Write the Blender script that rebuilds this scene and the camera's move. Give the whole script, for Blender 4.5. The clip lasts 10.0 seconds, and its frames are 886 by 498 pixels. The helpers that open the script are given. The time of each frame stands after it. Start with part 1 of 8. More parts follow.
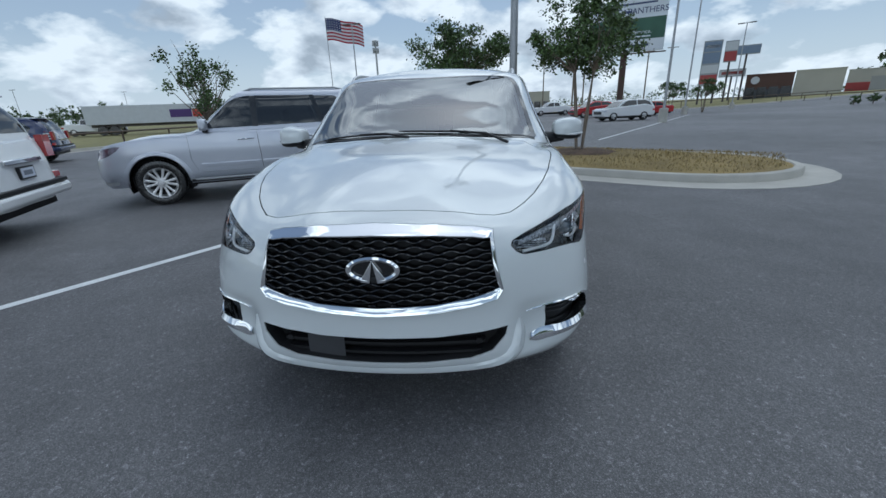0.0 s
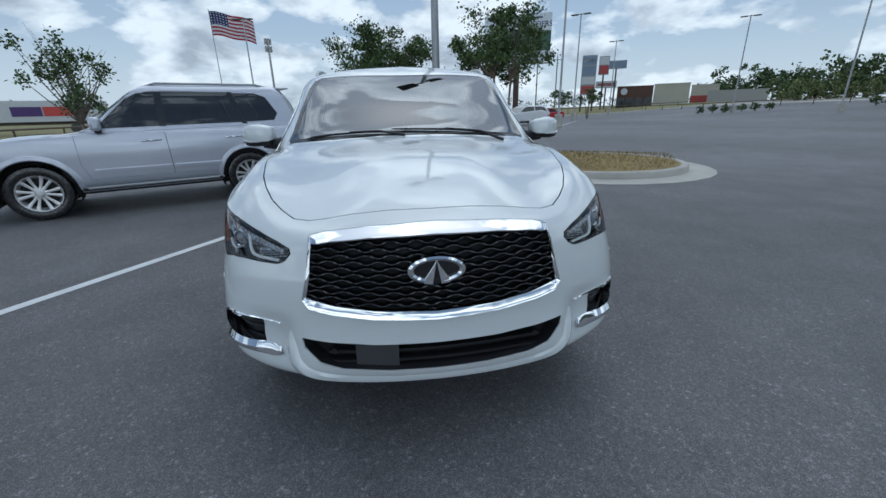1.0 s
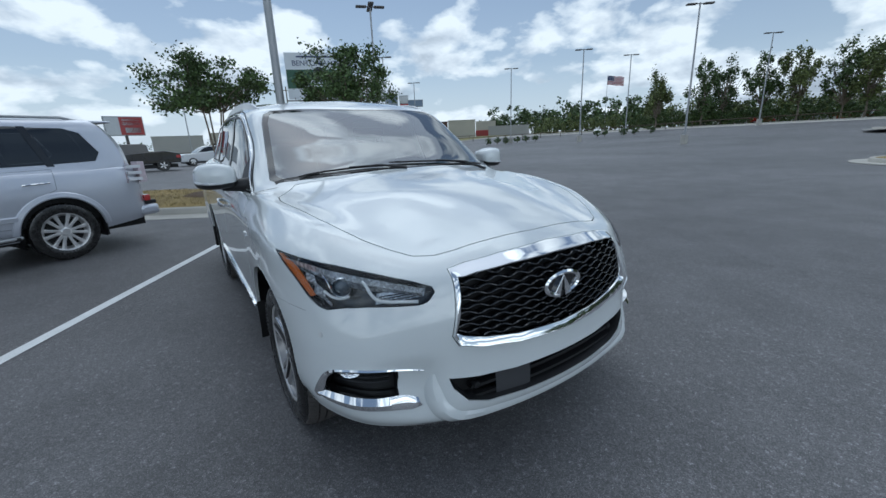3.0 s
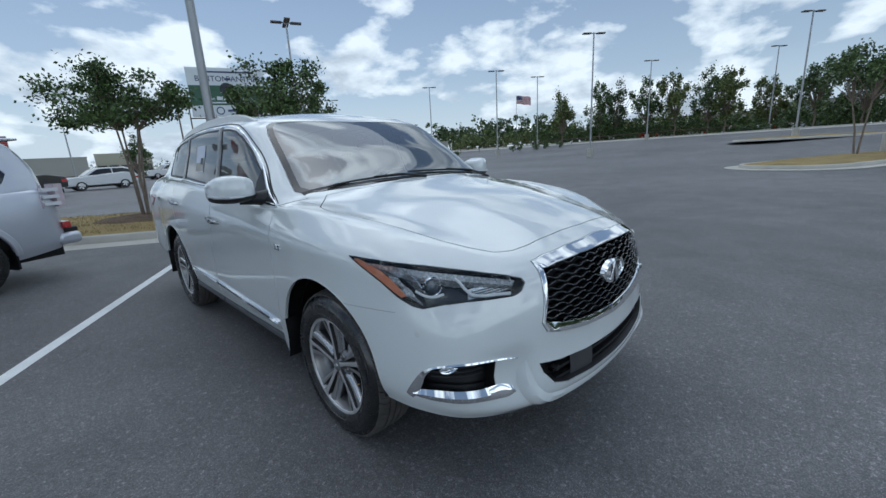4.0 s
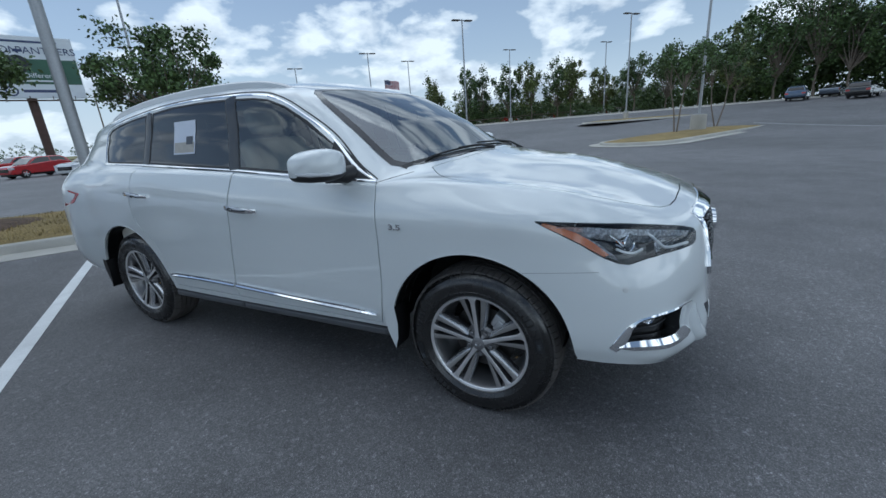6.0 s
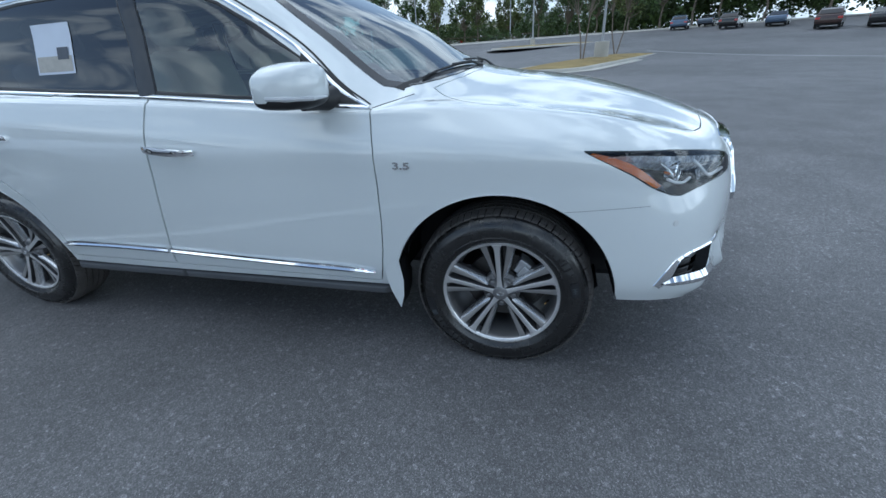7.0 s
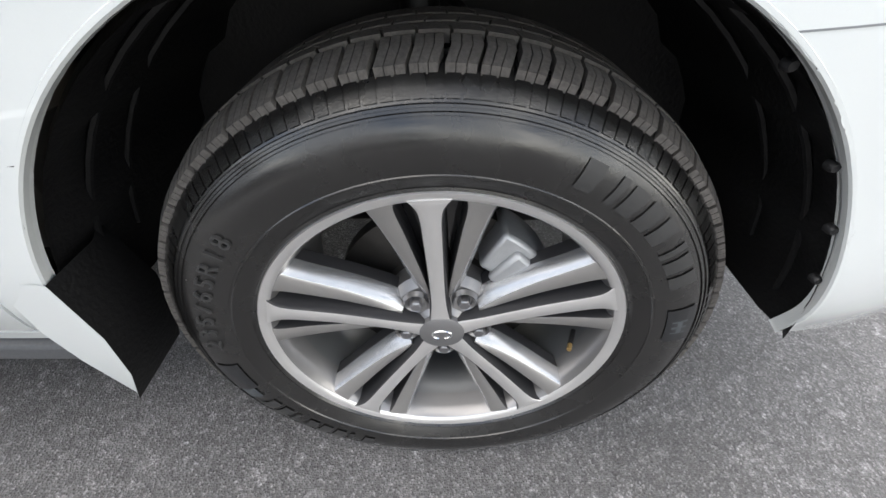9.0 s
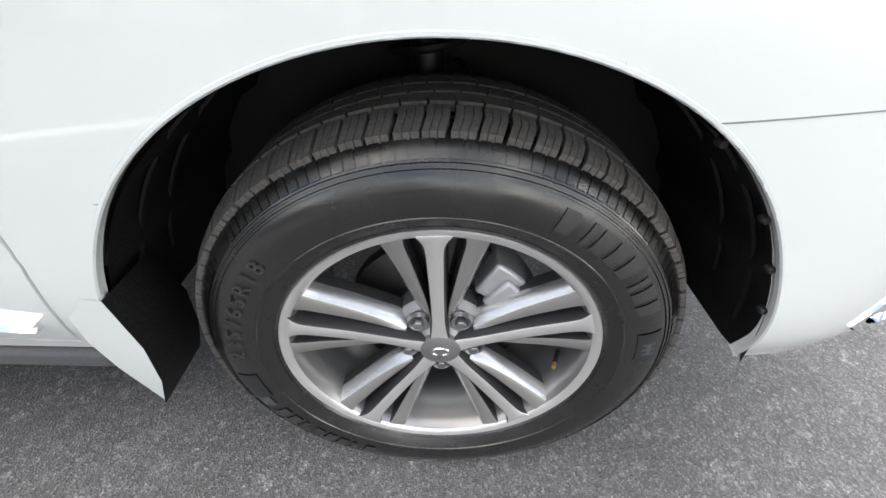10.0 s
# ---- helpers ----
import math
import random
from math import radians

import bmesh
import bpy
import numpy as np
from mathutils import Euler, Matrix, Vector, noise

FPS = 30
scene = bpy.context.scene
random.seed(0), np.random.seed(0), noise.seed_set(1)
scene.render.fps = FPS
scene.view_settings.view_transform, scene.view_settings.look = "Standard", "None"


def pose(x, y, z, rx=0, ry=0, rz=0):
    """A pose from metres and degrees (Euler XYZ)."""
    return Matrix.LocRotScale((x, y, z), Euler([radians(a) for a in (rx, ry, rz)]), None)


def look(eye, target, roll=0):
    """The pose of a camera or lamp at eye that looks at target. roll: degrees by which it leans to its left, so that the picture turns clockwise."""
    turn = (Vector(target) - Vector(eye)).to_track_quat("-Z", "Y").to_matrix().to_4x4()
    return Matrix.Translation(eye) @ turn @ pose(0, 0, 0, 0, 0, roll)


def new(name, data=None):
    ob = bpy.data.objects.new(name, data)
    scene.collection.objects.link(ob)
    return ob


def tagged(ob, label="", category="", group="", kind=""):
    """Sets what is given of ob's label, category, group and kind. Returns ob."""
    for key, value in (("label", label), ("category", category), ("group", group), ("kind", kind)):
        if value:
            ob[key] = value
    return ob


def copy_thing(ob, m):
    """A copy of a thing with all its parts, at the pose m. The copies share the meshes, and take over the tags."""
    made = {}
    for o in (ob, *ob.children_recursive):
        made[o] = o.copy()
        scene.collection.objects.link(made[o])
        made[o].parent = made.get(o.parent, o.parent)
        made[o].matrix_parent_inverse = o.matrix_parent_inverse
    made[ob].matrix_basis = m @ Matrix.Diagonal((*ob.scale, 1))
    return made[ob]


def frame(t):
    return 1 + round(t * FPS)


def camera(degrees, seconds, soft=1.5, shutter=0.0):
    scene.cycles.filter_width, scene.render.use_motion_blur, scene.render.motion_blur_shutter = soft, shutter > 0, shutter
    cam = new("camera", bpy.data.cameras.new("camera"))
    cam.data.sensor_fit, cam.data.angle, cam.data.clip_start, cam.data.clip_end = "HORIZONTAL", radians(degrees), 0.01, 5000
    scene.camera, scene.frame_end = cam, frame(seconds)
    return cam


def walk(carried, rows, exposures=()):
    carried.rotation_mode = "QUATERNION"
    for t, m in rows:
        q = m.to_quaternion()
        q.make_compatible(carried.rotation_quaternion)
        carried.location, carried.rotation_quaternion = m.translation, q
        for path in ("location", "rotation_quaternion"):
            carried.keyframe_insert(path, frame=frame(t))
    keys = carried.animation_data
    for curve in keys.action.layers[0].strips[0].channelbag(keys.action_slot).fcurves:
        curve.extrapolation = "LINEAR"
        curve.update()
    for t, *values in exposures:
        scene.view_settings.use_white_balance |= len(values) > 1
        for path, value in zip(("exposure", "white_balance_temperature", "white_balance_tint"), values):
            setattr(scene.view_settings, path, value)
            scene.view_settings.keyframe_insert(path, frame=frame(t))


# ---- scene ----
cam = camera(96.1, 10.0)
PATH = [
    (0, (0.444, -2.409, 1.395), (0.242, -0.531, 0.736), -2.2),
    (0.5, (0.163, -2.41, 1.357), (0.169, -0.523, 0.695), -1.9),
    (1, (-0.142, -2.366, 1.371), (0.1, -0.492, 0.717), -1.3),
    (1.5, (-0.469, -2.356, 1.375), (0.004, -0.519, 0.741), -0.8),
    (2, (-0.751, -2.325, 1.395), (-0.067, -0.543, 0.798), -0.9),
    (2.5, (-0.984, -2.167, 1.374), (-0.103, -0.462, 0.813), -1.6),
    (3, (-1.24, -2.015, 1.396), (-0.184, -0.401, 0.867), -2.2),
    (4.3, (-1.899, -1.557, 1.371), (-0.474, -0.231, 0.911), -3.4),
    (4.5, (-1.963, -1.439, 1.387), (-0.5, -0.155, 0.929), -3.6),
    (5, (-2.206, -1.188, 1.369), (-0.648, -0.022, 0.91), -4.0),
    (5.5, (-2.451, -0.949, 1.398), (-0.815, 0.089, 0.903), -4.3),
    (5.7, (-2.481, -0.851, 1.385), (-0.821, 0.134, 0.86), -4.2),
    (6.8, (-2.45, -0.251, 1.316), (-0.717, 0.354, 0.522), -4.2),
    (7, (-2.376, -0.172, 1.322), (-0.655, 0.318, 0.428), -3.8),
    (7.5, (-1.862, -0.08, 1.161), (-0.205, 0.176, 0.072), -2.9),
    (8, (-1.371, -0.018, 0.9), (0.202, 0.096, -0.329), -2.0),
    (8.5, (-1.274, 0.003, 0.816), (0.239, 0.02, -0.492), -0.2),
    (9, (-1.266, 0.003, 0.832), (0.241, -0.01, -0.483), 0.7),
    (9.5, (-1.262, 0.001, 0.852), (0.25, -0.021, -0.457), 1.6),
    (10, (-1.314, 0.011, 0.893), (0.248, -0.02, -0.355), 2.5),
]
# the phone cools the open views and, close to the wheel, brightens and warms
EXPOSE = [(0.0, 0.20, 5560, 4), (4.3, 0.28, 5600, 4), (5.7, 0.24, 5520, 4), (7.0, 0.74, 5360, 3), (7.5, 0.74, 5400, 2), (8.0, 1.55, 5850, 4), (8.5, 2.2, 7000, 10), (10.0, 2.2, 7000, 10)]
walk(cam, [(t, look(eye, target, roll)) for t, eye, target, roll in PATH], EXPOSE)
# ==== place ====
# ---- daylight: broken cloud, hazy sun high over the lot ----
SUN_AZ, SUN_EL = 8.0, 68.0     # degrees, azimuth from +y towards +x
sun = new("sun", bpy.data.lights.new("sun", "SUN"))
sun.data.energy, sun.data.angle, sun.data.color = 0.55, radians(78), (1.0, 0.96, 0.90)
_sd = Vector((math.sin(radians(SUN_AZ)) * math.cos(radians(SUN_EL)), math.cos(radians(SUN_AZ)) * math.cos(radians(SUN_EL)), math.sin(radians(SUN_EL))))
sun.matrix_world = look(_sd * 60, (0, 0, 0))
world = bpy.data.worlds.new("sky")
scene.world = world
world.use_nodes = True


def build_sky(nt):
    """Blue sky with a layer of broken cumulus laid out on a plane overhead."""
    N, L = nt.nodes, nt.links
    N.clear()
    out, bg = N.new("ShaderNodeOutputWorld"), N.new("ShaderNodeBackground")
    sky = N.new("ShaderNodeTexSky")
    sky.sky_type, sky.sun_disc = "NISHITA", False
    sky.sun_elevation, sky.sun_rotation = radians(SUN_EL), radians(SUN_AZ)
    sky.air_density, sky.dust_density, sky.ozone_density = 1.0, 1.2, 1.2
    tc, sep = N.new("ShaderNodeTexCoord"), N.new("ShaderNodeSeparateXYZ")
    L.new(tc.outputs["Generated"], sep.inputs[0])

    def m(op, a, b=None, clamp=False):
        n = N.new("ShaderNodeMath")
        n.operation, n.use_clamp = op, clamp
        for i, v in enumerate((a, b)):
            if v is None:
                continue
            if isinstance(v, (int, float)):
                n.inputs[i].default_value = v
            else:
                L.new(v, n.inputs[i])
        return n.outputs[0]
    up = m("MAXIMUM", sep.outputs[2], 0.0)
    den = m("ADD", up, 0.45)
    cx, cy = m("DIVIDE", sep.outputs[0], den), m("DIVIDE", sep.outputs[1], den)
    comb = N.new("ShaderNodeCombineXYZ")
    L.new(cx, comb.inputs[0]), L.new(cy, comb.inputs[1])
    L.new(m("MULTIPLY", up, 1.6), comb.inputs[2])

    def fbm(scale, detail, rough, offset, dist=0.0):
        mp = N.new("ShaderNodeMapping")
        mp.inputs["Location"].default_value = offset
        L.new(comb.outputs[0], mp.inputs[0])
        n = N.new("ShaderNodeTexNoise")
        n.inputs["Scale"].default_value, n.inputs["Detail"].default_value = scale, detail
        n.inputs["Roughness"].default_value, n.inputs["Distortion"].default_value = rough, dist
        L.new(mp.outputs[0], n.inputs["Vector"])
        return n.outputs["Fac"]

    def ramp(fac, stops):
        r = N.new("ShaderNodeValToRGB")
        e = r.color_ramp.elements
        while len(e) < len(stops):
            e.new(0.5)
        for el, (p, c) in zip(e, stops):
            el.position, el.color = p, (*c, 1)
        L.new(fac, r.inputs[0])
        return r.outputs[0]
    wide = m("MULTIPLY", m("SUBTRACT", fbm(0.8, 2, 0.5, (4.3, 2.6, 0.3)), 0.5), 0.36)
    big = m("ADD", fbm(3.5, 9, 0.51, (7.3, 2.2, 0.0), 0.12), wide)
    # the same cloud a little further towards the zenith: what lies in front of the light
    above = m("ADD", fbm(3.5, 9, 0.51, (7.3, 2.2, 0.09), 0.12), wide)
    gaps = m("SUBTRACT", big, m("MULTIPLY", m("MULTIPLY", up, up), 0.095))      # seen from right below, the clouds stand further apart
    cover = ramp(gaps, [(0.455, (0, 0, 0)), (0.49, (0.5, 0.5, 0.5)), (0.545, (1, 1, 1))])
    # sunlit tops and rims, grey bellies
    lit = m("SUBTRACT", big, above)
    body_light = m("ADD", m("MULTIPLY", lit, 3.0), m("MULTIPLY", m("SUBTRACT", 0.70, big), 2.0))
    shade = ramp(m("ADD", body_light, 0.05), [(0.02, (5.6, 6.0, 6.5)), (0.26, (9.0, 9.3, 9.7)), (0.52, (12.6, 12.6, 12.4))])
    # cloud and sky glow towards the veiled sun
    dot = N.new("ShaderNodeVectorMath")
    dot.operation = "DOT_PRODUCT"
    L.new(tc.outputs["Generated"], dot.inputs[0])
    dot.inputs[1].default_value = tuple(_sd)
    glow = m("ADD", 1.0, m("MULTIPLY", m("POWER", m("MAXIMUM", dot.outputs["Value"], 0.0), 7.0), 1.0))
    # clouds opposite the sun are lit from the front
    back = m("MAXIMUM", m("MULTIPLY", sep.outputs[1], -1.0), 0.0)
    glow = m("ADD", glow, m("MULTIPLY", back, 0.9))
    vs = N.new("ShaderNodeVectorMath")
    vs.operation = "SCALE"
    L.new(shade, vs.inputs[0]), L.new(glow, vs.inputs["Scale"])
    shade = vs.outputs[0]
    haze = ramp(sep.outputs[2], [(0.0, (0.85, 0.85, 0.85)), (0.16, (0.40, 0.40, 0.40)), (0.42, (0.14, 0.14, 0.14)), (1.0, (0.10, 0.10, 0.10))])
    hz = N.new("ShaderNodeMixRGB")
    L.new(haze, hz.inputs[0]), L.new(sky.outputs[0], hz.inputs[1])
    hz.inputs[2].default_value = (9.4, 10.0, 10.6, 1)
    mix = N.new("ShaderNodeMixRGB")
    L.new(m("MULTIPLY", cover, 0.95), mix.inputs[0]), L.new(hz.outputs[0], mix.inputs[1]), L.new(shade, mix.inputs[2])
    L.new(mix.outputs[0], bg.inputs[0])
    bg.inputs[1].default_value = 0.063
    L.new(bg.outputs[0], out.inputs[0])


build_sky(world.node_tree)

# ---- materials ----
MATS = {}


def mat(name, color, rough=0.5, metal=0.0, vary=0.0, vscale=3.0, grain=0.0, gscale=60.0, bump=0.0, bscale=80.0, coat=0.0, rvary=0.0, island=0.0, spec=0.5, emit=None, random_ob=0.0, coat_ior=1.5):
    """A principled material with variation at two scales, a fine relief and uneven gloss, in object space metres."""
    if name in MATS:
        return MATS[name]
    ma = bpy.data.materials.new(name)
    ma.use_nodes = True
    N, L = ma.node_tree.nodes, ma.node_tree.links
    b = N["Principled BSDF"]
    b.inputs["Base Color"].default_value = (*color, 1)
    b.inputs["Roughness"].default_value, b.inputs["Metallic"].default_value = rough, metal
    b.inputs["Coat Weight"].default_value, b.inputs["Coat Roughness"].default_value = coat, 0.03
    b.inputs["Coat IOR"].default_value = coat_ior
    b.inputs["Specular IOR Level"].default_value = spec
    if emit:
        b.inputs["Emission Color"].default_value, b.inputs["Emission Strength"].default_value = (*emit[0], 1), emit[1]
    tc = N.new("ShaderNodeTexCoord")

    def noise_tex(scale, detail=4.0):
        n = N.new("ShaderNodeTexNoise")
        n.inputs["Scale"].default_value, n.inputs["Detail"].default_value = scale, detail
        L.new(tc.outputs["Object"], n.inputs["Vector"])
        return n.outputs["Fac"]

    def scaled(color_in, fac, amount):
        """colour * (1 + amount * (2 fac - 1))"""
        mr = N.new("ShaderNodeMapRange")
        mr.inputs["From Min"].default_value, mr.inputs["From Max"].default_value = 0.25, 0.75
        mr.inputs["To Min"].default_value, mr.inputs["To Max"].default_value = 1 - amount, 1 + amount
        L.new(fac, mr.inputs["Value"])
        v = N.new("ShaderNodeVectorMath")
        v.operation = "SCALE"
        if isinstance(color_in, tuple):
            v.inputs[0].default_value = color_in
        else:
            L.new(color_in, v.inputs[0])
        L.new(mr.outputs[0], v.inputs["Scale"])
        return v.outputs[0]
    c = tuple(color)
    if vary:
        c = scaled(c, noise_tex(vscale), vary)
    if grain:
        c = scaled(c, noise_tex(gscale, 2.0), grain)
    if island:
        g = N.new("ShaderNodeNewGeometry")
        c = scaled(c, g.outputs["Random Per Island"], island)
    if random_ob:
        g = N.new("ShaderNodeObjectInfo")
        c = scaled(c, g.outputs["Random"], random_ob)
    if not isinstance(c, tuple):
        L.new(c, b.inputs["Base Color"])
    if rvary:
        mr = N.new("ShaderNodeMapRange")
        mr.inputs["To Min"].default_value, mr.inputs["To Max"].default_value = max(0.0, rough - rvary), min(1.0, rough + rvary)
        mr.inputs["From Min"].default_value, mr.inputs["From Max"].default_value = 0.3, 0.7
        L.new(noise_tex(vscale * 2.3), mr.inputs["Value"]), L.new(mr.outputs[0], b.inputs["Roughness"])
    if bump:
        bp = N.new("ShaderNodeBump")
        bp.inputs["Strength"].default_value, bp.inputs["Distance"].default_value = 1.0, bump
        L.new(noise_tex(bscale, 3.0), bp.inputs["Height"]), L.new(bp.outputs[0], b.inputs["Normal"])
    MATS[name] = ma
    return ma


def glass(name, tint, gloss=1.0, ior=1.62):
    """A thin pane: tinted see-through with a Fresnel sheen."""
    ma = bpy.data.materials.new(name)
    ma.use_nodes = True
    N, L = ma.node_tree.nodes, ma.node_tree.links
    N.remove(N["Principled BSDF"])
    tr, gl, fr, mx = N.new("ShaderNodeBsdfTransparent"), N.new("ShaderNodeBsdfGlossy"), N.new("ShaderNodeFresnel"), N.new("ShaderNodeMixShader")
    tr.inputs[0].default_value = (*tint, 1)
    gl.inputs["Roughness"].default_value, gl.inputs["Color"].default_value = 0.01, (0.95 * gloss, 0.97 * gloss, gloss, 1)
    fr.inputs[0].default_value = ior
    L.new(fr.outputs[0], mx.inputs[0]), L.new(tr.outputs[0], mx.inputs[1]), L.new(gl.outputs[0], mx.inputs[2])
    L.new(mx.outputs[0], N["Material Output"].inputs[0])
    return ma


def asphalt():
    """Sealed parking-lot asphalt: pale stone chips in dark binder, with wide faint stains."""
    ma = bpy.data.materials.new("asphalt")
    ma.use_nodes = True
    N, L = ma.node_tree.nodes, ma.node_tree.links
    b = N["Principled BSDF"]
    tc = N.new("ShaderNodeTexCoord")

    def tex(kind, scale, **kw):
        n = N.new(kind)
        n.inputs["Scale"].default_value = scale
        for k, v in kw.items():
            n.inputs[k].default_value = v
        L.new(tc.outputs["Object"], n.inputs["Vector"])
        return n

    def ramp(fac, stops):
        r = N.new("ShaderNodeValToRGB")
        e = r.color_ramp.elements
        while len(e) < len(stops):
            e.new(0.5)
        for el, (p, v) in zip(e, stops):
            el.position, el.color = p, (v, v, v, 1)
        L.new(fac, r.inputs[0])
        return r.outputs[0]

    def mul(a, bb):
        v = N.new("ShaderNodeMixRGB")
        v.blend_type = "MULTIPLY"
        v.inputs[0].default_value = 1.0
        L.new(a, v.inputs[1]), L.new(bb, v.inputs[2])
        return v.outputs[0]
    chips = tex("ShaderNodeTexVoronoi", 250.0)
    sep = N.new("ShaderNodeSeparateColor")
    L.new(chips.outputs["Color"], sep.inputs[0])
    chip = ramp(sep.outputs[0], [(0.0, 0.56), (0.60, 0.90), (0.90, 1.28), (0.985, 1.9)])
    grains = ramp(tex("ShaderNodeTexNoise", 420.0, Detail=2.0).outputs["Fac"], [(0.3, 0.7), (0.7, 1.3)])
    flecks = tex("ShaderNodeTexVoronoi", 62.0)
    sep2 = N.new("ShaderNodeSeparateColor")
    L.new(flecks.outputs["Color"], sep2.inputs[0])
    fleck = ramp(sep2.outputs[1], [(0.0, 0.84), (0.7, 1.0), (0.93, 1.06), (0.985, 1.5)])
    mottle = ramp(tex("ShaderNodeTexNoise", 26.0, Detail=4.0, Roughness=0.7).outputs["Fac"], [(0.3, 0.90), (0.7, 1.1)])
    warp = N.new("ShaderNodeTexNoise")
    warp.inputs["Scale"].default_value, warp.inputs["Detail"].default_value = 1.6, 5.0
    L.new(tc.outputs["Object"], warp.inputs["Vector"])
    shift = N.new("ShaderNodeVectorMath")
    shift.operation = "MULTIPLY_ADD"
    shift.inputs[1].default_value = (0.9, 0.9, 0.0)
    L.new(warp.outputs["Color"], shift.inputs[0]), L.new(tc.outputs["Object"], shift.inputs[2])
    crack = N.new("ShaderNodeTexVoronoi")
    crack.feature = "DISTANCE_TO_EDGE"
    crack.inputs["Scale"].default_value = 0.17
    L.new(shift.outputs[0], crack.inputs["Vector"])
    seam = ramp(crack.outputs["Distance"], [(0.0, 0.82), (0.0012, 0.90), (0.0034, 1.0)])
    patches = ramp(tex("ShaderNodeTexNoise", 1.3, Detail=6.0, Roughness=0.6).outputs["Fac"], [(0.3, 0.80), (0.7, 1.18)])
    wide = ramp(tex("ShaderNodeTexNoise", 0.11, Detail=5.0).outputs["Fac"], [(0.33, 0.76), (0.66, 1.22)])
    base = N.new("ShaderNodeRGB")
    base.outputs[0].default_value = (0.147, 0.144, 0.146, 1)
    c = base.outputs[0]
    for f in (chip, grains, fleck, mottle, seam, patches, wide):
        c = mul(c, f)
    L.new(c, b.inputs["Base Color"])
    b.inputs["Roughness"].default_value = 0.60
    b.inputs["Specular IOR Level"].default_value = 0.5
    bp = N.new("ShaderNodeBump")
    bp.inputs["Strength"].default_value, bp.inputs["Distance"].default_value = 0.9, 0.0024
    L.new(chips.outputs["Distance"], bp.inputs["Height"]), L.new(bp.outputs[0], b.inputs["Normal"])
    return ma


M_ASPHALT = asphalt()
M_LINE = mat("line_paint", (0.72, 0.73, 0.72), 0.7, vary=0.10, vscale=5, grain=0.16, gscale=190, bump=0.001, bscale=220)
M_CONC = mat("concrete", (0.47, 0.45, 0.40), 0.85, vary=0.13, vscale=1.7, grain=0.10, gscale=120, bump=0.0015, bscale=160)
M_GRASS = mat("dry_grass", (0.29, 0.215, 0.085), 0.95, vary=0.28, vscale=1.1, grain=0.4, gscale=45, bump=0.02, bscale=60)
M_LAWN = mat("lawn", (0.21, 0.19, 0.075), 0.95, vary=0.3, vscale=0.06, grain=0.25, gscale=1.2)
M_PEARL = mat("pearl_white_paint", (0.69, 0.72, 0.715), 0.18, coat=1.0, spec=0.5, coat_ior=1.65, vary=0.012, vscale=1.5, grain=0.008, gscale=900, rvary=0.03)
M_SILVER = mat("silver_paint", (0.58, 0.60, 0.66), 0.32, metal=0.5, coat=1.0, vary=0.03, vscale=2, grain=0.05, gscale=900)
M_CHROME = mat("chrome", (0.86, 0.87, 0.88), 0.045, metal=1.0, rvary=0.02, vscale=6)
M_BLACKPL = mat("black_plastic", (0.012, 0.012, 0.013), 0.45, vary=0.15, vscale=5, grain=0.15, gscale=300, bump=0.0003, bscale=500)
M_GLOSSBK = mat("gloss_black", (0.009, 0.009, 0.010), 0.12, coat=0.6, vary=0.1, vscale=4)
M_LINER = mat("wheel_liner", (0.006, 0.006, 0.0065), 0.5, spec=0.35, vary=0.3, vscale=6, bump=0.001, bscale=140)
M_RUBBER = mat("tyre_rubber", (0.0095, 0.0092, 0.0090), 0.25, spec=0.9, vary=0.16, vscale=7, grain=0.12, gscale=160, bump=0.00012, bscale=420, rvary=0.12)
M_TREAD = mat("tyre_tread", (0.085, 0.078, 0.072), 0.85, vary=0.22, vscale=12, grain=0.3, gscale=240, bump=0.0008, bscale=300)
M_ALLOY = mat("machined_alloy", (0.82, 0.81, 0.80), 0.34, metal=0.8, vary=0.05, vscale=9, rvary=0.06)
M_ALLOYGREY = mat("grey_alloy_paint", (0.27, 0.265, 0.265), 0.32, metal=0.7, coat=0.3, vary=0.06, vscale=9)
M_STEEL = mat("bare_steel", (0.34, 0.34, 0.35), 0.35, metal=0.9, vary=0.15, vscale=14, rvary=0.1)
M_GALV = mat("galvanised_steel", (0.40, 0.41, 0.42), 0.5, metal=0.5, vary=0.1, vscale=3, grain=0.08, gscale=40)
M_DARKMETAL = mat("dark_bronze_metal", (0.10, 0.09, 0.085), 0.5, metal=0.4, vary=0.12, vscale=3)
M_BEIGE = mat("beige_trim", (0.80, 0.77, 0.69), 0.7, vary=0.06, vscale=4, grain=0.05, gscale=200)
M_DARKCABIN = mat("dark_cabin", (0.28, 0.265, 0.24), 0.8, vary=0.2, vscale=4)
M_AMBER = mat("amber_lens", (0.60, 0.15, 0.015), 0.12, coat=1.0, vary=0.12, vscale=30)
M_REDLENS = mat("red_lens", (0.45, 0.03, 0.03), 0.12, coat=1.0, vary=0.12, vscale=30)
M_PAPER = mat("window_sticker_paper", (0.62, 0.66, 0.74), 0.6, vary=0.05, vscale=8)
M_BARK = mat("bark", (0.20, 0.165, 0.13), 0.9, vary=0.25, vscale=6, grain=0.2, gscale=60, bump=0.006, bscale=30)
M_LEAF = mat("leaf_green", (0.078, 0.125, 0.038), 0.6, island=0.45, vary=0.25, vscale=0.8)
M_LEAFDARK = mat("leaf_dark", (0.085, 0.130, 0.050), 0.65, island=0.4, vary=0.3, vscale=0.3)
M_LEAFPALE = mat("leaf_pale", (0.13, 0.16, 0.05), 0.65, island=0.4, vary=0.3, vscale=0.3)
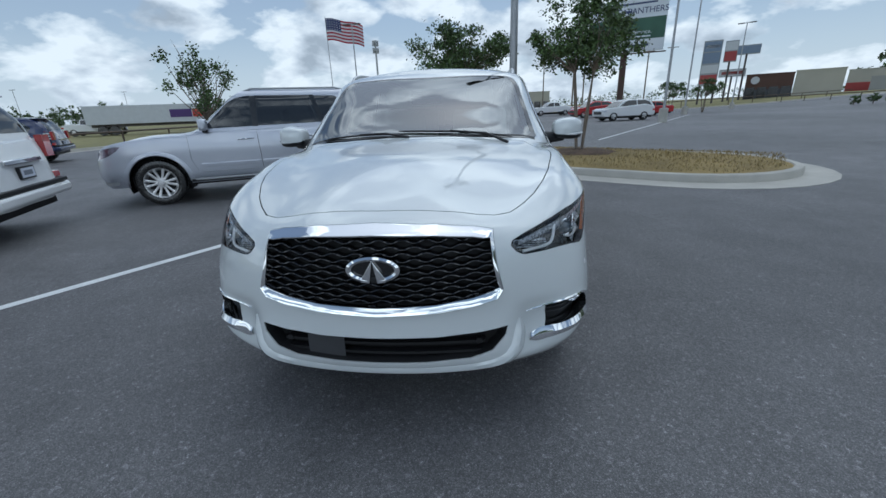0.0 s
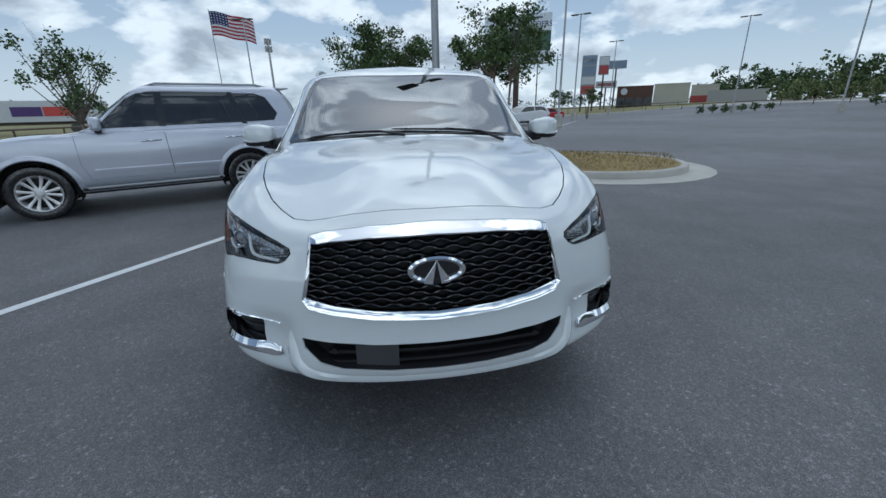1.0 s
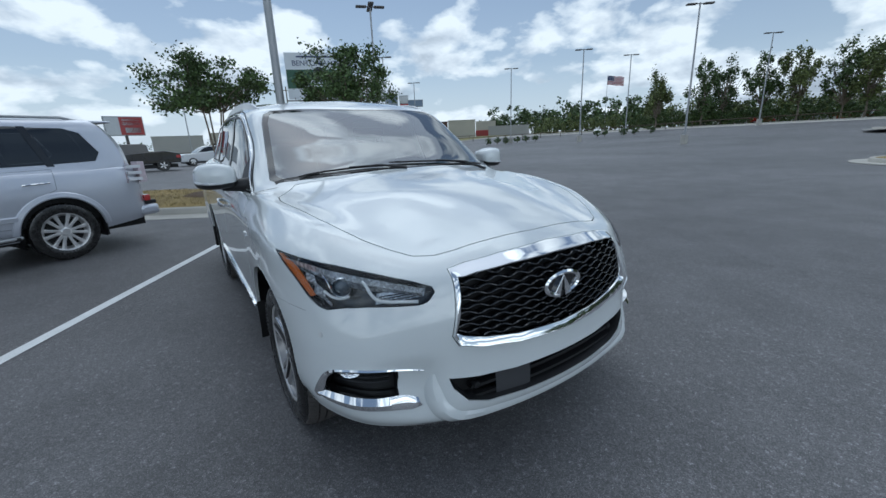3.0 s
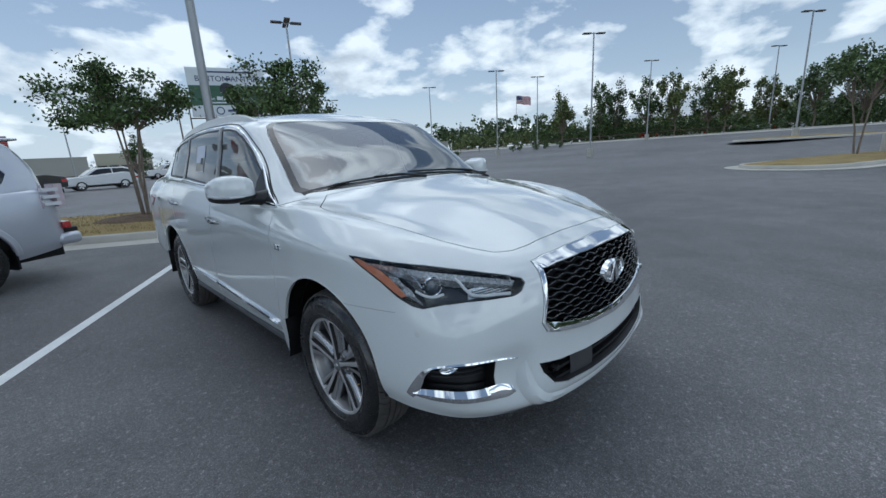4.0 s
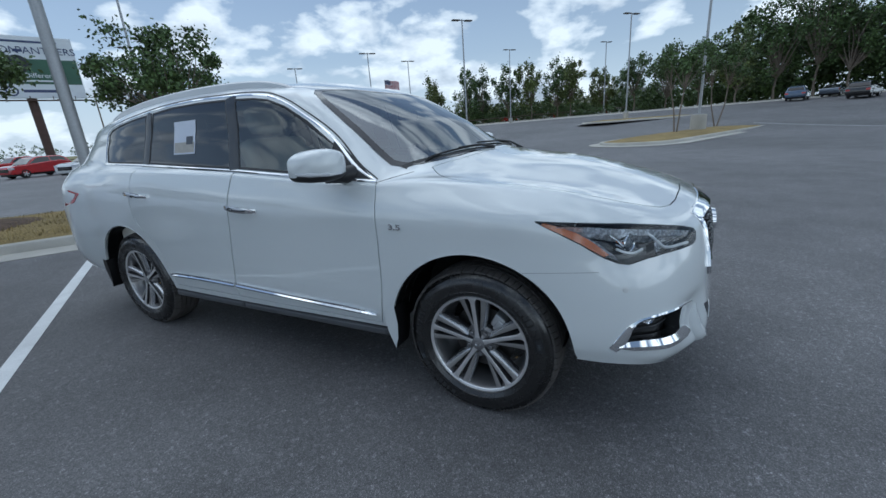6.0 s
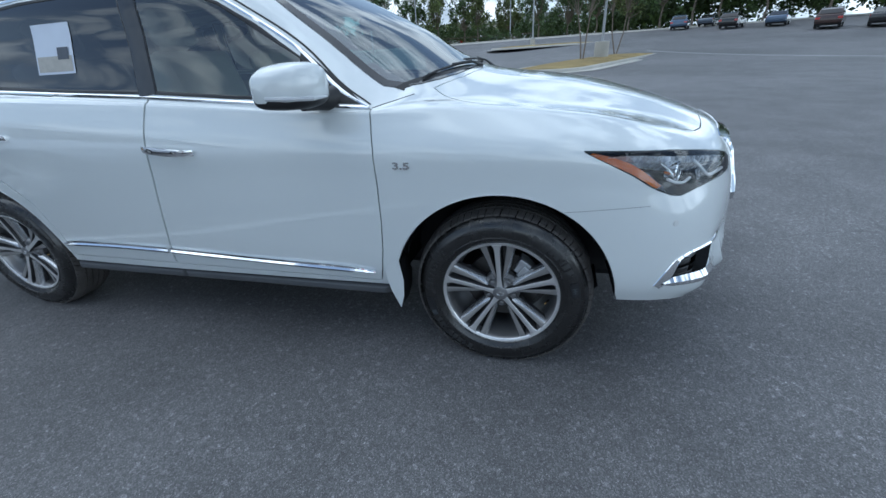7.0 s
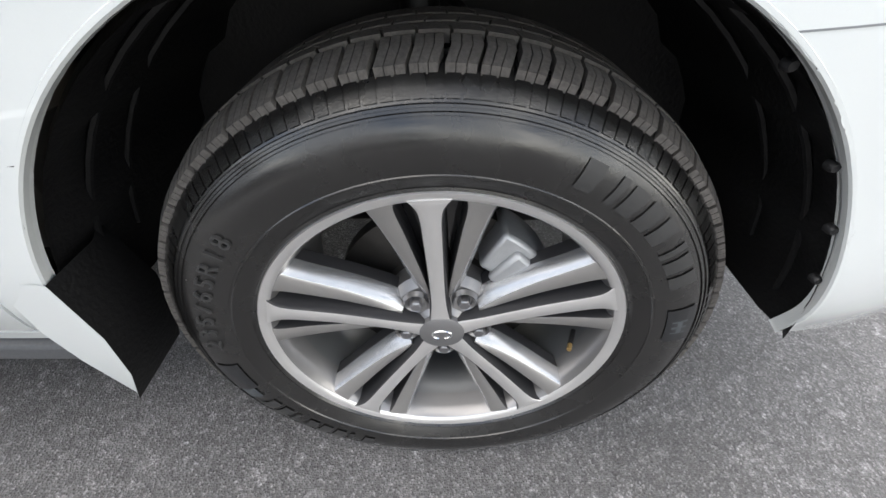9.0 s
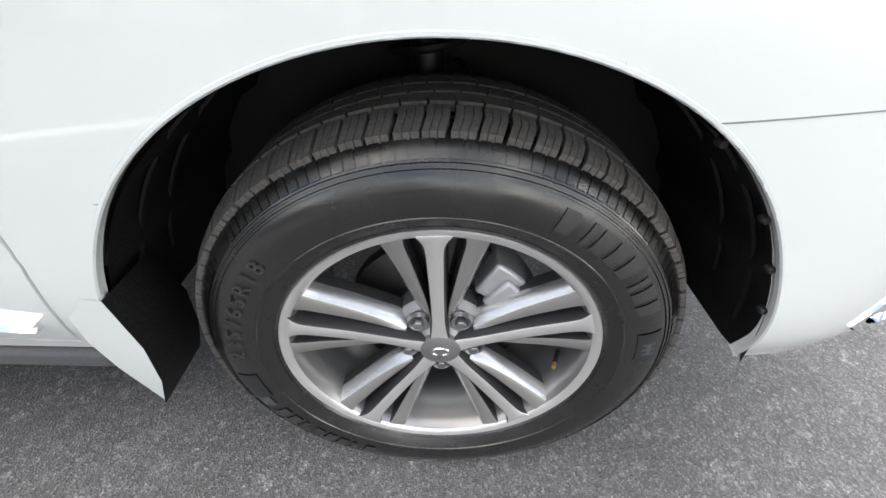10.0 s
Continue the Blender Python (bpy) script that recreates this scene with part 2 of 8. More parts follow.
M_MULCH = mat("mulch", (0.13, 0.085, 0.055), 0.95, vary=0.3, vscale=5, grain=0.4, gscale=70, bump=0.02, bscale=60)
G_CLEAR = glass("clear_windscreen", (0.20, 0.34, 0.32), ior=2.7)
G_FRONT = glass("front_side_glass", (0.80, 0.92, 0.88), ior=1.9)
G_DARK = glass("privacy_glass", (0.22, 0.24, 0.26), ior=1.8)
G_TINT = glass("dark_tinted_glass", (0.07, 0.075, 0.08), ior=1.75)
G_LAMP = glass("lamp_lens", (0.95, 0.97, 0.98), ior=1.4)

# ---- mesh helpers ----
def part(name, bm, material, parent=None, label="", smooth=True, bevel=0.0):
    """Links a bmesh as one mesh object under a thing or a part."""
    me = bpy.data.meshes.new(name)
    bm.normal_update()
    bm.to_mesh(me)
    bm.free()
    for ma in (material if isinstance(material, (list, tuple)) else [material]):
        me.materials.append(ma)
    if smooth:
        me.shade_smooth()
        me.set_sharp_from_angle(angle=radians(32 if smooth is True else smooth))
    ob = new(name, me)
    if parent:
        ob.parent = parent
    if label:
        ob["label"] = label
    if bevel:
        md = ob.modifiers.new("bevel", "BEVEL")
        md.width, md.segments, md.limit_method, md.angle_limit = bevel, 2, "ANGLE", radians(40)
    return ob


def thing(name, label, category, m=None, group="", kind=""):
    ob = new(name)
    ob.empty_display_size = 0.2
    if m is not None:
        ob.matrix_basis = m
    return tagged(ob, label, category, group, kind)


def solo(name, bm, material, label, category, m=None, group="", kind="", smooth=True, bevel=0.0):
    ob = part(name, bm, material, None, "", smooth, bevel)
    if m is not None:
        ob.matrix_basis = m
    return tagged(ob, label, category, group, kind)


def BM():
    return bmesh.new()


def quads(bm, grid, closed_u=False, closed_v=False, flip=False, mi=0):
    """Faces over a grid of points [i][j]."""
    vs = [[bm.verts.new(p) for p in row] for row in grid]
    n, m = len(vs), len(vs[0])
    for i in range(n if closed_u else n - 1):
        for j in range(m if closed_v else m - 1):
            f = [vs[i][j], vs[(i + 1) % n][j], vs[(i + 1) % n][(j + 1) % m], vs[i][(j + 1) % m]]
            try:
                fa = bm.faces.new(f[::-1] if flip else f)
                fa.material_index = mi
            except ValueError:
                pass
    return vs


def box(bm, x0, x1, y0, y1, z0, z1, m=None, mi=0):
    c = [Vector((x, y, z)) for x in (x0, x1) for y in (y0, y1) for z in (z0, z1)]
    if m is not None:
        c = [m @ p for p in c]
    v = [bm.verts.new(p) for p in c]
    for idx in ((0, 1, 3, 2), (4, 6, 7, 5), (0, 4, 5, 1), (2, 3, 7, 6), (0, 2, 6, 4), (1, 5, 7, 3)):
        bm.faces.new([v[i] for i in idx]).material_index = mi
    return v


def tube(bm, pts, radii, n=8, caps=True, mi=0):
    """A round bar along points; radii one number or one a point."""
    pts = [Vector(p) for p in pts]
    if isinstance(radii, (int, float)):
        radii = [radii] * len(pts)
    rings, side = [], None
    for i, p in enumerate(pts):
        d = (pts[min(i + 1, len(pts) - 1)] - pts[max(i - 1, 0)]).normalized()
        if side is None:
            side = d.orthogonal().normalized()
        side = (side - d * side.dot(d)).normalized()
        up = d.cross(side)
        rings.append([p + (side * math.cos(a) + up * math.sin(a)) * radii[i] for a in (2 * math.pi * k / n for k in range(n))])
    vs = quads(bm, rings, closed_v=True, mi=mi)
    if caps:
        bm.faces.new(vs[0][::-1]).material_index = mi
        bm.faces.new(vs[-1]).material_index = mi
    return vs


def lathe(bm, prof, n=48, axis="x", centre=(0, 0, 0), closed=False, mi=0, a0=0.0, a1=2 * math.pi):
    """Turns a profile of (r, h) round an axis; h runs along it."""
    full = abs(a1 - a0 - 2 * math.pi) < 1e-6
    grid = []
    for k in range(n if full else n + 1):
        a = a0 + (a1 - a0) * k / n
        ca, sa = math.cos(a), math.sin(a)
        row = []
        for r, h in prof:
            p = {"x": (h, r * ca, r * sa), "y": (r * ca, h, r * sa), "z": (r * ca, r * sa, h)}[axis]
            row.append(Vector(p) + Vector(centre))
        grid.append(row)
    return quads(bm, grid, closed_u=full, closed_v=closed, mi=mi)


def prism(bm, poly, d0, d1, A=(1, 0, 0), B=(0, 0, 1), D=(0, 1, 0), m=None, mi=0):
    """A polygon in the plane of A and B, thickened along D from d0 to d1."""
    A, B, D = Vector(A), Vector(B), Vector(D)
    rings = []
    for d in (d0, d1):
        row = [A * p[0] + B * p[1] + D * d for p in poly]
        rings.append([bm.verts.new(m @ p if m is not None else p) for p in row])
    n = len(poly)
    for i in range(n):
        bm.faces.new((rings[0][i], rings[0][(i + 1) % n], rings[1][(i + 1) % n], rings[1][i])).material_index = mi
    for r in (rings[0][::-1], rings[1]):
        bm.faces.new(r).material_index = mi


def spline(points, per, knots=None, mirror=False):
    """A smooth curve through points (numpy n x k), with `per` steps a span; non-uniform Catmull-Rom. mirror: the first
    point lies on the plane x = 0 and the curve is symmetric there."""
    P = np.asarray(points, float)
    if knots is None:
        d = np.linalg.norm(np.diff(P, axis=0), axis=1) ** 0.8
        knots = np.concatenate([[0], np.cumsum(np.maximum(d, 1e-4))])
    K = np.asarray(knots, float)
    if mirror:
        q = P[1].copy()
        q[0] = -q[0]
        P, K = np.vstack([q, P]), np.concatenate([[2 * K[0] - K[1]], K])
    T = np.zeros_like(P)
    for i in range(len(P)):
        if 0 < i < len(P) - 1:
            h0, h1 = K[i] - K[i - 1], K[i + 1] - K[i]
            s0, s1 = (P[i] - P[i - 1]) / h0, (P[i + 1] - P[i]) / h1
            T[i] = (s0 * h1 + s1 * h0) / (h0 + h1)
        elif i == 0:
            T[i] = (P[1] - P[0]) / (K[1] - K[0])
        else:
            T[i] = (P[i] - P[i - 1]) / (K[i] - K[i - 1])
    out = []
    for i in range(1 if mirror else 0, len(P) - 1):
        h = K[i + 1] - K[i]
        for k in range(per):
            t = k / per
            out.append((2 * t**3 - 3 * t**2 + 1) * P[i] + (t**3 - 2 * t**2 + t) * h * T[i] + (-2 * t**3 + 3 * t**2) * P[i + 1] + (t**3 - t**2) * h * T[i + 1])
    out.append(P[-1])
    return np.array(out)


def net_surface(rows, per_s, per_v):
    """A smooth surface through rows of control points (front centre round the side to the rear centre)."""
    R = np.array(rows, float)
    ks = np.mean(np.linalg.norm(np.diff(R, axis=1), axis=2), axis=0) ** 0.8
    ks = np.concatenate([[0], np.cumsum(ks)])
    A = np.array([spline(r, per_s, ks, mirror=True) for r in R])
    kv = np.mean(np.linalg.norm(np.diff(A, axis=0), axis=2), axis=1) ** 0.8
    kv = np.concatenate([[0], np.cumsum(kv)])
    cols = [spline(A[:, j], per_v, kv) for j in range(A.shape[1])]
    S = np.array(cols)
    S[0, :, 0] = 0
    S[-1, :, 0] = 0
    S[:, :, 0] = np.maximum(S[:, :, 0], 0)
    return S


def shell(S):
    """Both halves of a symmetric surface in one bmesh."""
    bm = BM()
    for sg in (1, -1):
        quads(bm, [[(sg * p[0], p[1], p[2]) for p in row] for row in S], flip=sg < 0)
    bmesh.ops.remove_doubles(bm, verts=bm.verts, dist=4e-4)
    bm.normal_update()
    return bm


def inside(p, poly):
    c, j = False, len(poly) - 1
    for i in range(len(poly)):
        (xi, yi), (xj, yj) = poly[i], poly[j]
        if (yi > p[1]) != (yj > p[1]) and p[0] < (xj - xi) * (p[1] - yi) / (yj - yi) + xi:
            c = not c
        j = i
    return c


def carve(bm, poly, A, B, test):
    """Cuts the outline poly, drawn in the plane of A and B, into the faces that pass test; returns those inside it."""
    A, B = Vector(A), Vector(B)
    lo = [min(p[k] for p in poly) - 0.03 for k in (0, 1)]
    hi = [max(p[k] for p in poly) + 0.03 for k in (0, 1)]

    def span(f):
        a = [v.co.dot(A) for v in f.verts]
        b = [v.co.dot(B) for v in f.verts]
        return min(a), max(a), min(b), max(b)

    def near(f, l, h):
        a0, a1, b0, b1 = span(f)
        return a1 >= l[0] and a0 <= h[0] and b1 >= l[1] and b0 <= h[1]
    cand = [f for f in bm.faces if near(f, lo, hi) and test(f)]
    for i in range(len(poly)):
        p, q = poly[i], poly[(i + 1) % len(poly)]
        l, h = [min(p[k], q[k]) - 0.001 for k in (0, 1)], [max(p[k], q[k]) + 0.001 for k in (0, 1)]
        hit = [f for f in cand if near(f, l, h)]
        if not hit:
            continue
        nn = A * (q[1] - p[1]) - B * (q[0] - p[0])
        co = A * p[0] + B * p[1]
        es = {e for f in hit for e in f.edges}
        vs = {v for f in hit for v in f.verts}
        keep = set(cand) - set(hit)
        res = bmesh.ops.bisect_plane(bm, geom=hit + list(es) + list(vs), dist=1e-5, plane_co=co, plane_no=nn.normalized())
        cand = list(keep) + [g for g in set(res["geom"]) if isinstance(g, bmesh.types.BMFace) and g.is_valid]
        cand += [f for f in hit if f.is_valid and f not in cand]
    cand = {f for f in cand if f.is_valid}
    # faces split off beside the cut belong to the same patch
    for f in list(cand):
        for e in f.edges:
            for g in e.link_faces:
                if test(g):
                    cand.add(g)
    return [f for f in cand if inside((f.calc_center_median().dot(A), f.calc_center_median().dot(B)), poly)]


def take(bm, faces):
    """Moves faces into a bmesh of their own."""
    out, vm = BM(), {}
    for f in faces:
        for v in f.verts:
            if v not in vm:
                vm[v] = out.verts.new(v.co)
        try:
            out.faces.new([vm[v] for v in f.verts])
        except ValueError:
            pass
    bmesh.ops.delete(bm, geom=faces, context="FACES")
    out.normal_update()
    return out


def rim(bm, depth, gap=0.0):
    """Turns the open edges of a panel inwards by depth, after drawing them back by gap."""
    bmesh.ops.remove_doubles(bm, verts=bm.verts, dist=0.0009)
    bm.normal_update()
    edges = [e for e in bm.edges if e.is_boundary and max(abs(e.verts[0].co.x), abs(e.verts[1].co.x)) > 1e-4]
    verts = {v for e in edges for v in e.verts}
    nrm = {v: v.normal.copy() for v in verts}
    if gap:
        move = {v: Vector() for v in verts}
        for e in edges:
            f = e.link_faces[0]
            d = (e.verts[1].co - e.verts[0].co)
            w = d.cross(f.normal)
            if w.dot(f.calc_center_median() - e.verts[0].co) < 0:
                w = -w
            for v in e.verts:
                move[v] += w
        for v, d in move.items():
            if d.length > 1e-7:
                v.co += d.normalized() * gap
    low = {v: bm.verts.new(v.co - nrm[v] * depth) for v in verts}
    for e in edges:
        a, b = e.verts
        f = e.link_faces[0]
        loop = [l for l in f.loops if l.edge == e][0]
        a, b = loop.vert, loop.link_loop_next.vert
        bm.faces.new((b, a, low[a], low[b]))
    return bm


def arc(c, r, a0, a1, n):
    return [(c[0] + r * math.cos(radians(a0 + (a1 - a0) * k / n)), c[1] + r * math.sin(radians(a0 + (a1 - a0) * k / n))) for k in range(n + 1)]


def smooth_poly(pts, per=6):
    """A rounded closed outline through points."""
    P = np.array([pts[-1], *pts, pts[0], pts[1]], float)
    d = np.linalg.norm(np.diff(P, axis=0), axis=1) ** 0.6
    k = np.concatenate([[0], np.cumsum(d)])
    full = spline(P, per, k)
    return [tuple(p) for p in full[per:-(2 * per) + 0 - 1 + 1]][: per * len(pts)]

# ---- ground ----
def gz(x, y):
    """The lot is level round the parked car and rises gently away from it."""
    t = min(1.0, max(0.0, (x - 0.1 * y - 24) / 56))
    return 2.2 * t * t * (3 - 2 * t)


def sheet(name, xs, ys, dz, material, label, category):
    bm = BM()
    quads(bm, [[(x, y, gz(x, y) + dz) for y in ys] for x in xs])
    return solo(name, bm, material, label, category, kind="structure")


def steps(*spans):
    out = []
    for a, b, n in spans:
        out += [a + (b - a) * k / n for k in range(n)]
    return out + [spans[-1][1]]


far = steps((-2500, -140, 5), (-140, 140, 56), (140, 2500, 5))
sheet("ground", far, far, -0.05, M_LAWN, "dry mown grass field reaching the horizon", "ground")
sheet("parking_lot", steps((-21, 74, 48)), steps((-70, 76, 74)), 0.0, M_ASPHALT, "dark grey sealed asphalt parking lot with pale chips", "pavement")

U, V = Vector((0.84, -0.543, 0)), Vector((0.543, 0.84, 0))   # along the kerb of the tree island, and along the bay lines


def painted_line(a, b, w=0.11):
    a, b = Vector(a), Vector(b)
    d = (b - a).normalized()
    s = Vector((-d.y, d.x, 0)) * w / 2
    n = max(2, int((b - a).length / 0.5))
    bm = BM()
    rows = []
    for k in range(n + 1):
        p = a.lerp(b, k / n)
        j = 1 + 0.06 * noise.noise(p * 3.0)
        rows.append([Vector((q.x, q.y, gz(q.x, q.y) + 0.004)) for q in (p - s * j, p + s * j)])
    quads(bm, rows, flip=True)
    return solo("parking_line", bm, M_LINE, "white painted parking bay line on asphalt", "line", kind="structure", group="bay lines")


def island(name, outline, grass_label, kerb_h=0.15, gutter=0.55, mound=0.12):
    """A planted island: gutter apron, rounded kerb and a low mound of dry grass."""
    n = len(outline)
    C = sum((Vector((*p, 0)) for p in outline), Vector()) / n
    P = [Vector((*p, 0)) for p in outline]
    nrm = []
    for i in range(n):
        t = (P[(i + 1) % n] - P[i - 1]).normalized()
        q = Vector((t.y, -t.x, 0))
        nrm.append(q if q.dot(P[i] - C) > 0 else -q)
    base = gz(C.x, C.y)

    def ring(off, z):
        return [Vector((p.x + m.x * off, p.y + m.y * off, base + z)) for p, m in zip(P, nrm)]
    root = thing(name, grass_label, "island", kind="structure")
    bm = BM()
    quads(bm, [ring(gutter, -0.02), ring(gutter, 0.006), ring(0.02, 0.012)], closed_v=True)
    part("gutter", bm, M_CONC, root, "pale concrete gutter apron")
    bm = BM()
    quads(bm, [ring(0.025, 0.0), ring(0.012, kerb_h * 0.75), ring(-0.005, kerb_h * 0.93), ring(-0.03, kerb_h), ring(-0.13, kerb_h), ring(-0.15, kerb_h - 0.02), ring(-0.15, 0)], closed_v=True)
    part("kerb", bm, M_CONC, root, "pale cast concrete kerb")
    bm = BM()
    rings = []
    for k in range(9):
        f = 1 - k / 8.2
        rings.append([C + (q - C) * f for q in ring(-0.14, 0)])
    for k, r in enumerate(rings):
        for q in r:
            q.z = base + kerb_h - 0.02 + mound * min(1, k / 3) + 0.025 * noise.noise(q * 1.6) * (k > 0)
    vs = quads(bm, rings, closed_v=True, flip=True)
    bm.faces.new(vs[-1])
    bmesh.ops.recalc_face_normals(bm, faces=bm.faces)
    part("turf", bm, M_GRASS, root, "dry yellowed turf")
    return root


def capsule(c, u, half_len, half_w, n=14):
    """Outline with rounded ends about c, along the unit vector u."""
    c, u = Vector((*c, 0)), Vector((u[0], u[1], 0)).normalized()
    v = Vector((-u.y, u.x, 0))
    out = []
    for sg in (1, -1):
        for k in range(n + 1):
            a = -math.pi / 2 + math.pi * k / n
            p = c + u * sg * (half_len - half_w + half_w * math.cos(a)) + v * sg * half_w * math.sin(a)
            out.append((p.x, p.y))
    # extra points along the straight sides
    full = []
    for i, p in enumerate(out):
        q = out[(i + 1) % len(out)]
        m = max(1, int(math.dist(p, q) / 1.0))
        full += [(p[0] + (q[0] - p[0]) * k / m, p[1] + (q[1] - p[1]) * k / m) for k in range(m)]
    return full


def uv(u, v):
    p = U * u + V * v
    return (p.x, p.y)


NEAR_ISLAND = capsule(uv(-6.2, 8.55), U, 8.5, 2.05)
island("tree_island", NEAR_ISLAND, "kerbed parking lot island with dry grass and mulch")
isl_b = capsule((27.4, -2.86), (.915, -.40), 9.0, 1.9)
island("far_island", isl_b, "kerbed island with yellow dry grass across the lane")
isl_c = capsule((49.5, 1.0), (8.0, -12.0), 6.5, 2.0)
island("far_island", isl_c, "kerbed island with dry grass round a lamp base")
painted_line((-3.9, -0.6, 0), (0.0, 6.2, 0))
painted_line((5.2, 15.1, 0), (22.0, 44.0, 0))
painted_line((36.0, -7.2, 0), (17.0, -14.5, 0))

# paved apron and kerb along the far side of the lot
bm = BM()
edge = [(74 - 8 * (k / 40), -70 + 146 * k / 40) for k in range(41)]
quads(bm, [[(x - w, y, gz(x - w, y) + z) for w, z in ((3.2, .012), (.2, .02), (.18, .15), (.0, .16), (-.2, .10))] for x, y in edge], flip=True)
solo("kerb_strip", bm, M_CONC, "pale concrete apron and kerb along the lot's edge", "kerb", kind="structure")
bm = BM()
for x0, y0, x1, y1 in ((-21, -40, -21, 76), (-21, 76, 64, 76)):
    n = 40
    d = Vector((x1 - x0, y1 - y0, 0)).normalized()
    nn = Vector((-d.y, d.x, 0))
    rows = []
    for k in range(n + 1):
        c = Vector((x0 + (x1 - x0) * k / n, y0 + (y1 - y0) * k / n, 0))
        row = []
        for w, z in ((-.5, .012), (0, .02), (.02, .15), (.18, .15), (.3, .05)):
            q = c + nn * w
            row.append((q.x, q.y, gz(q.x, q.y) + z))
        rows.append(row)
    quads(bm, rows)
bmesh.ops.recalc_face_normals(bm, faces=bm.faces)
solo("kerb_strip", bm, M_CONC, "pale concrete kerb along the grass", "kerb", kind="structure")
# mulch rings under the trees of the near island
for mx, my, mr in ((-.15, 10.2, 1.1), (2.9, 8.4, 1.0)):
    bm = BM()
    rings = []
    for r, z in ((1.0, .0), (.8, .05), (.45, .085), (.05, .10)):
        rings.append([Vector((mx + mr * r * math.cos(a) * (1 + .15 * noise.noise(Vector((a * 1.3, mx, r)))), my + mr * r * math.sin(a), .225 + z + .02 * noise.noise(Vector((a * 3, r * 4, my))))) for a in np.linspace(0, 2 * math.pi, 28, endpoint=False)])
    vs = quads(bm, rings, closed_v=True, flip=True)
    bm.faces.new(vs[-1])
    bmesh.ops.recalc_face_normals(bm, faces=bm.faces)
    solo("mulch_bed", bm, M_MULCH, "low bed of brown bark mulch round the stems", "mulch", kind="structure")
# grass blades on the near island
rnd = random.Random(5)
bm = BM()
for _ in range(9000):
    u, v = rnd.uniform(-11, 2.0), rnd.uniform(6.75, 10.3)
    q = uv(u, v)
    if not inside(q, NEAR_ISLAND):
        continue
    dd = min(1.0, (v - 6.5) / 1.0, (10.6 - v) / 1.0)
    z = .14 + .10 * max(0, min(1, dd))
    a = rnd.uniform(0, 6.28)
    l, w = rnd.uniform(.03, .075), .008
    c, s2 = math.cos(a), math.sin(a)
    lean = Vector((rnd.uniform(-.03, .03), rnd.uniform(-.03, .03), l))
    base = Vector((q[0], q[1], z))
    bm.faces.new([bm.verts.new(base + Vector((-w * c, -w * s2, 0))), bm.verts.new(base + Vector((w * c, w * s2, 0))), bm.verts.new(base + lean)])
solo("grass_blades", bm, mat("dry_blades", (.29, .22, .09), .9, island=.35), "short dry yellow grass on the island", "grass", kind="stuff", smooth=False)

# ---- the white three-row crossover in the middle of the shot ----
HERO = thing("crossover_suv", "pearl white three-row crossover SUV parked on asphalt, clean and glossy", "car")
from mathutils.bvhtree import BVHTree
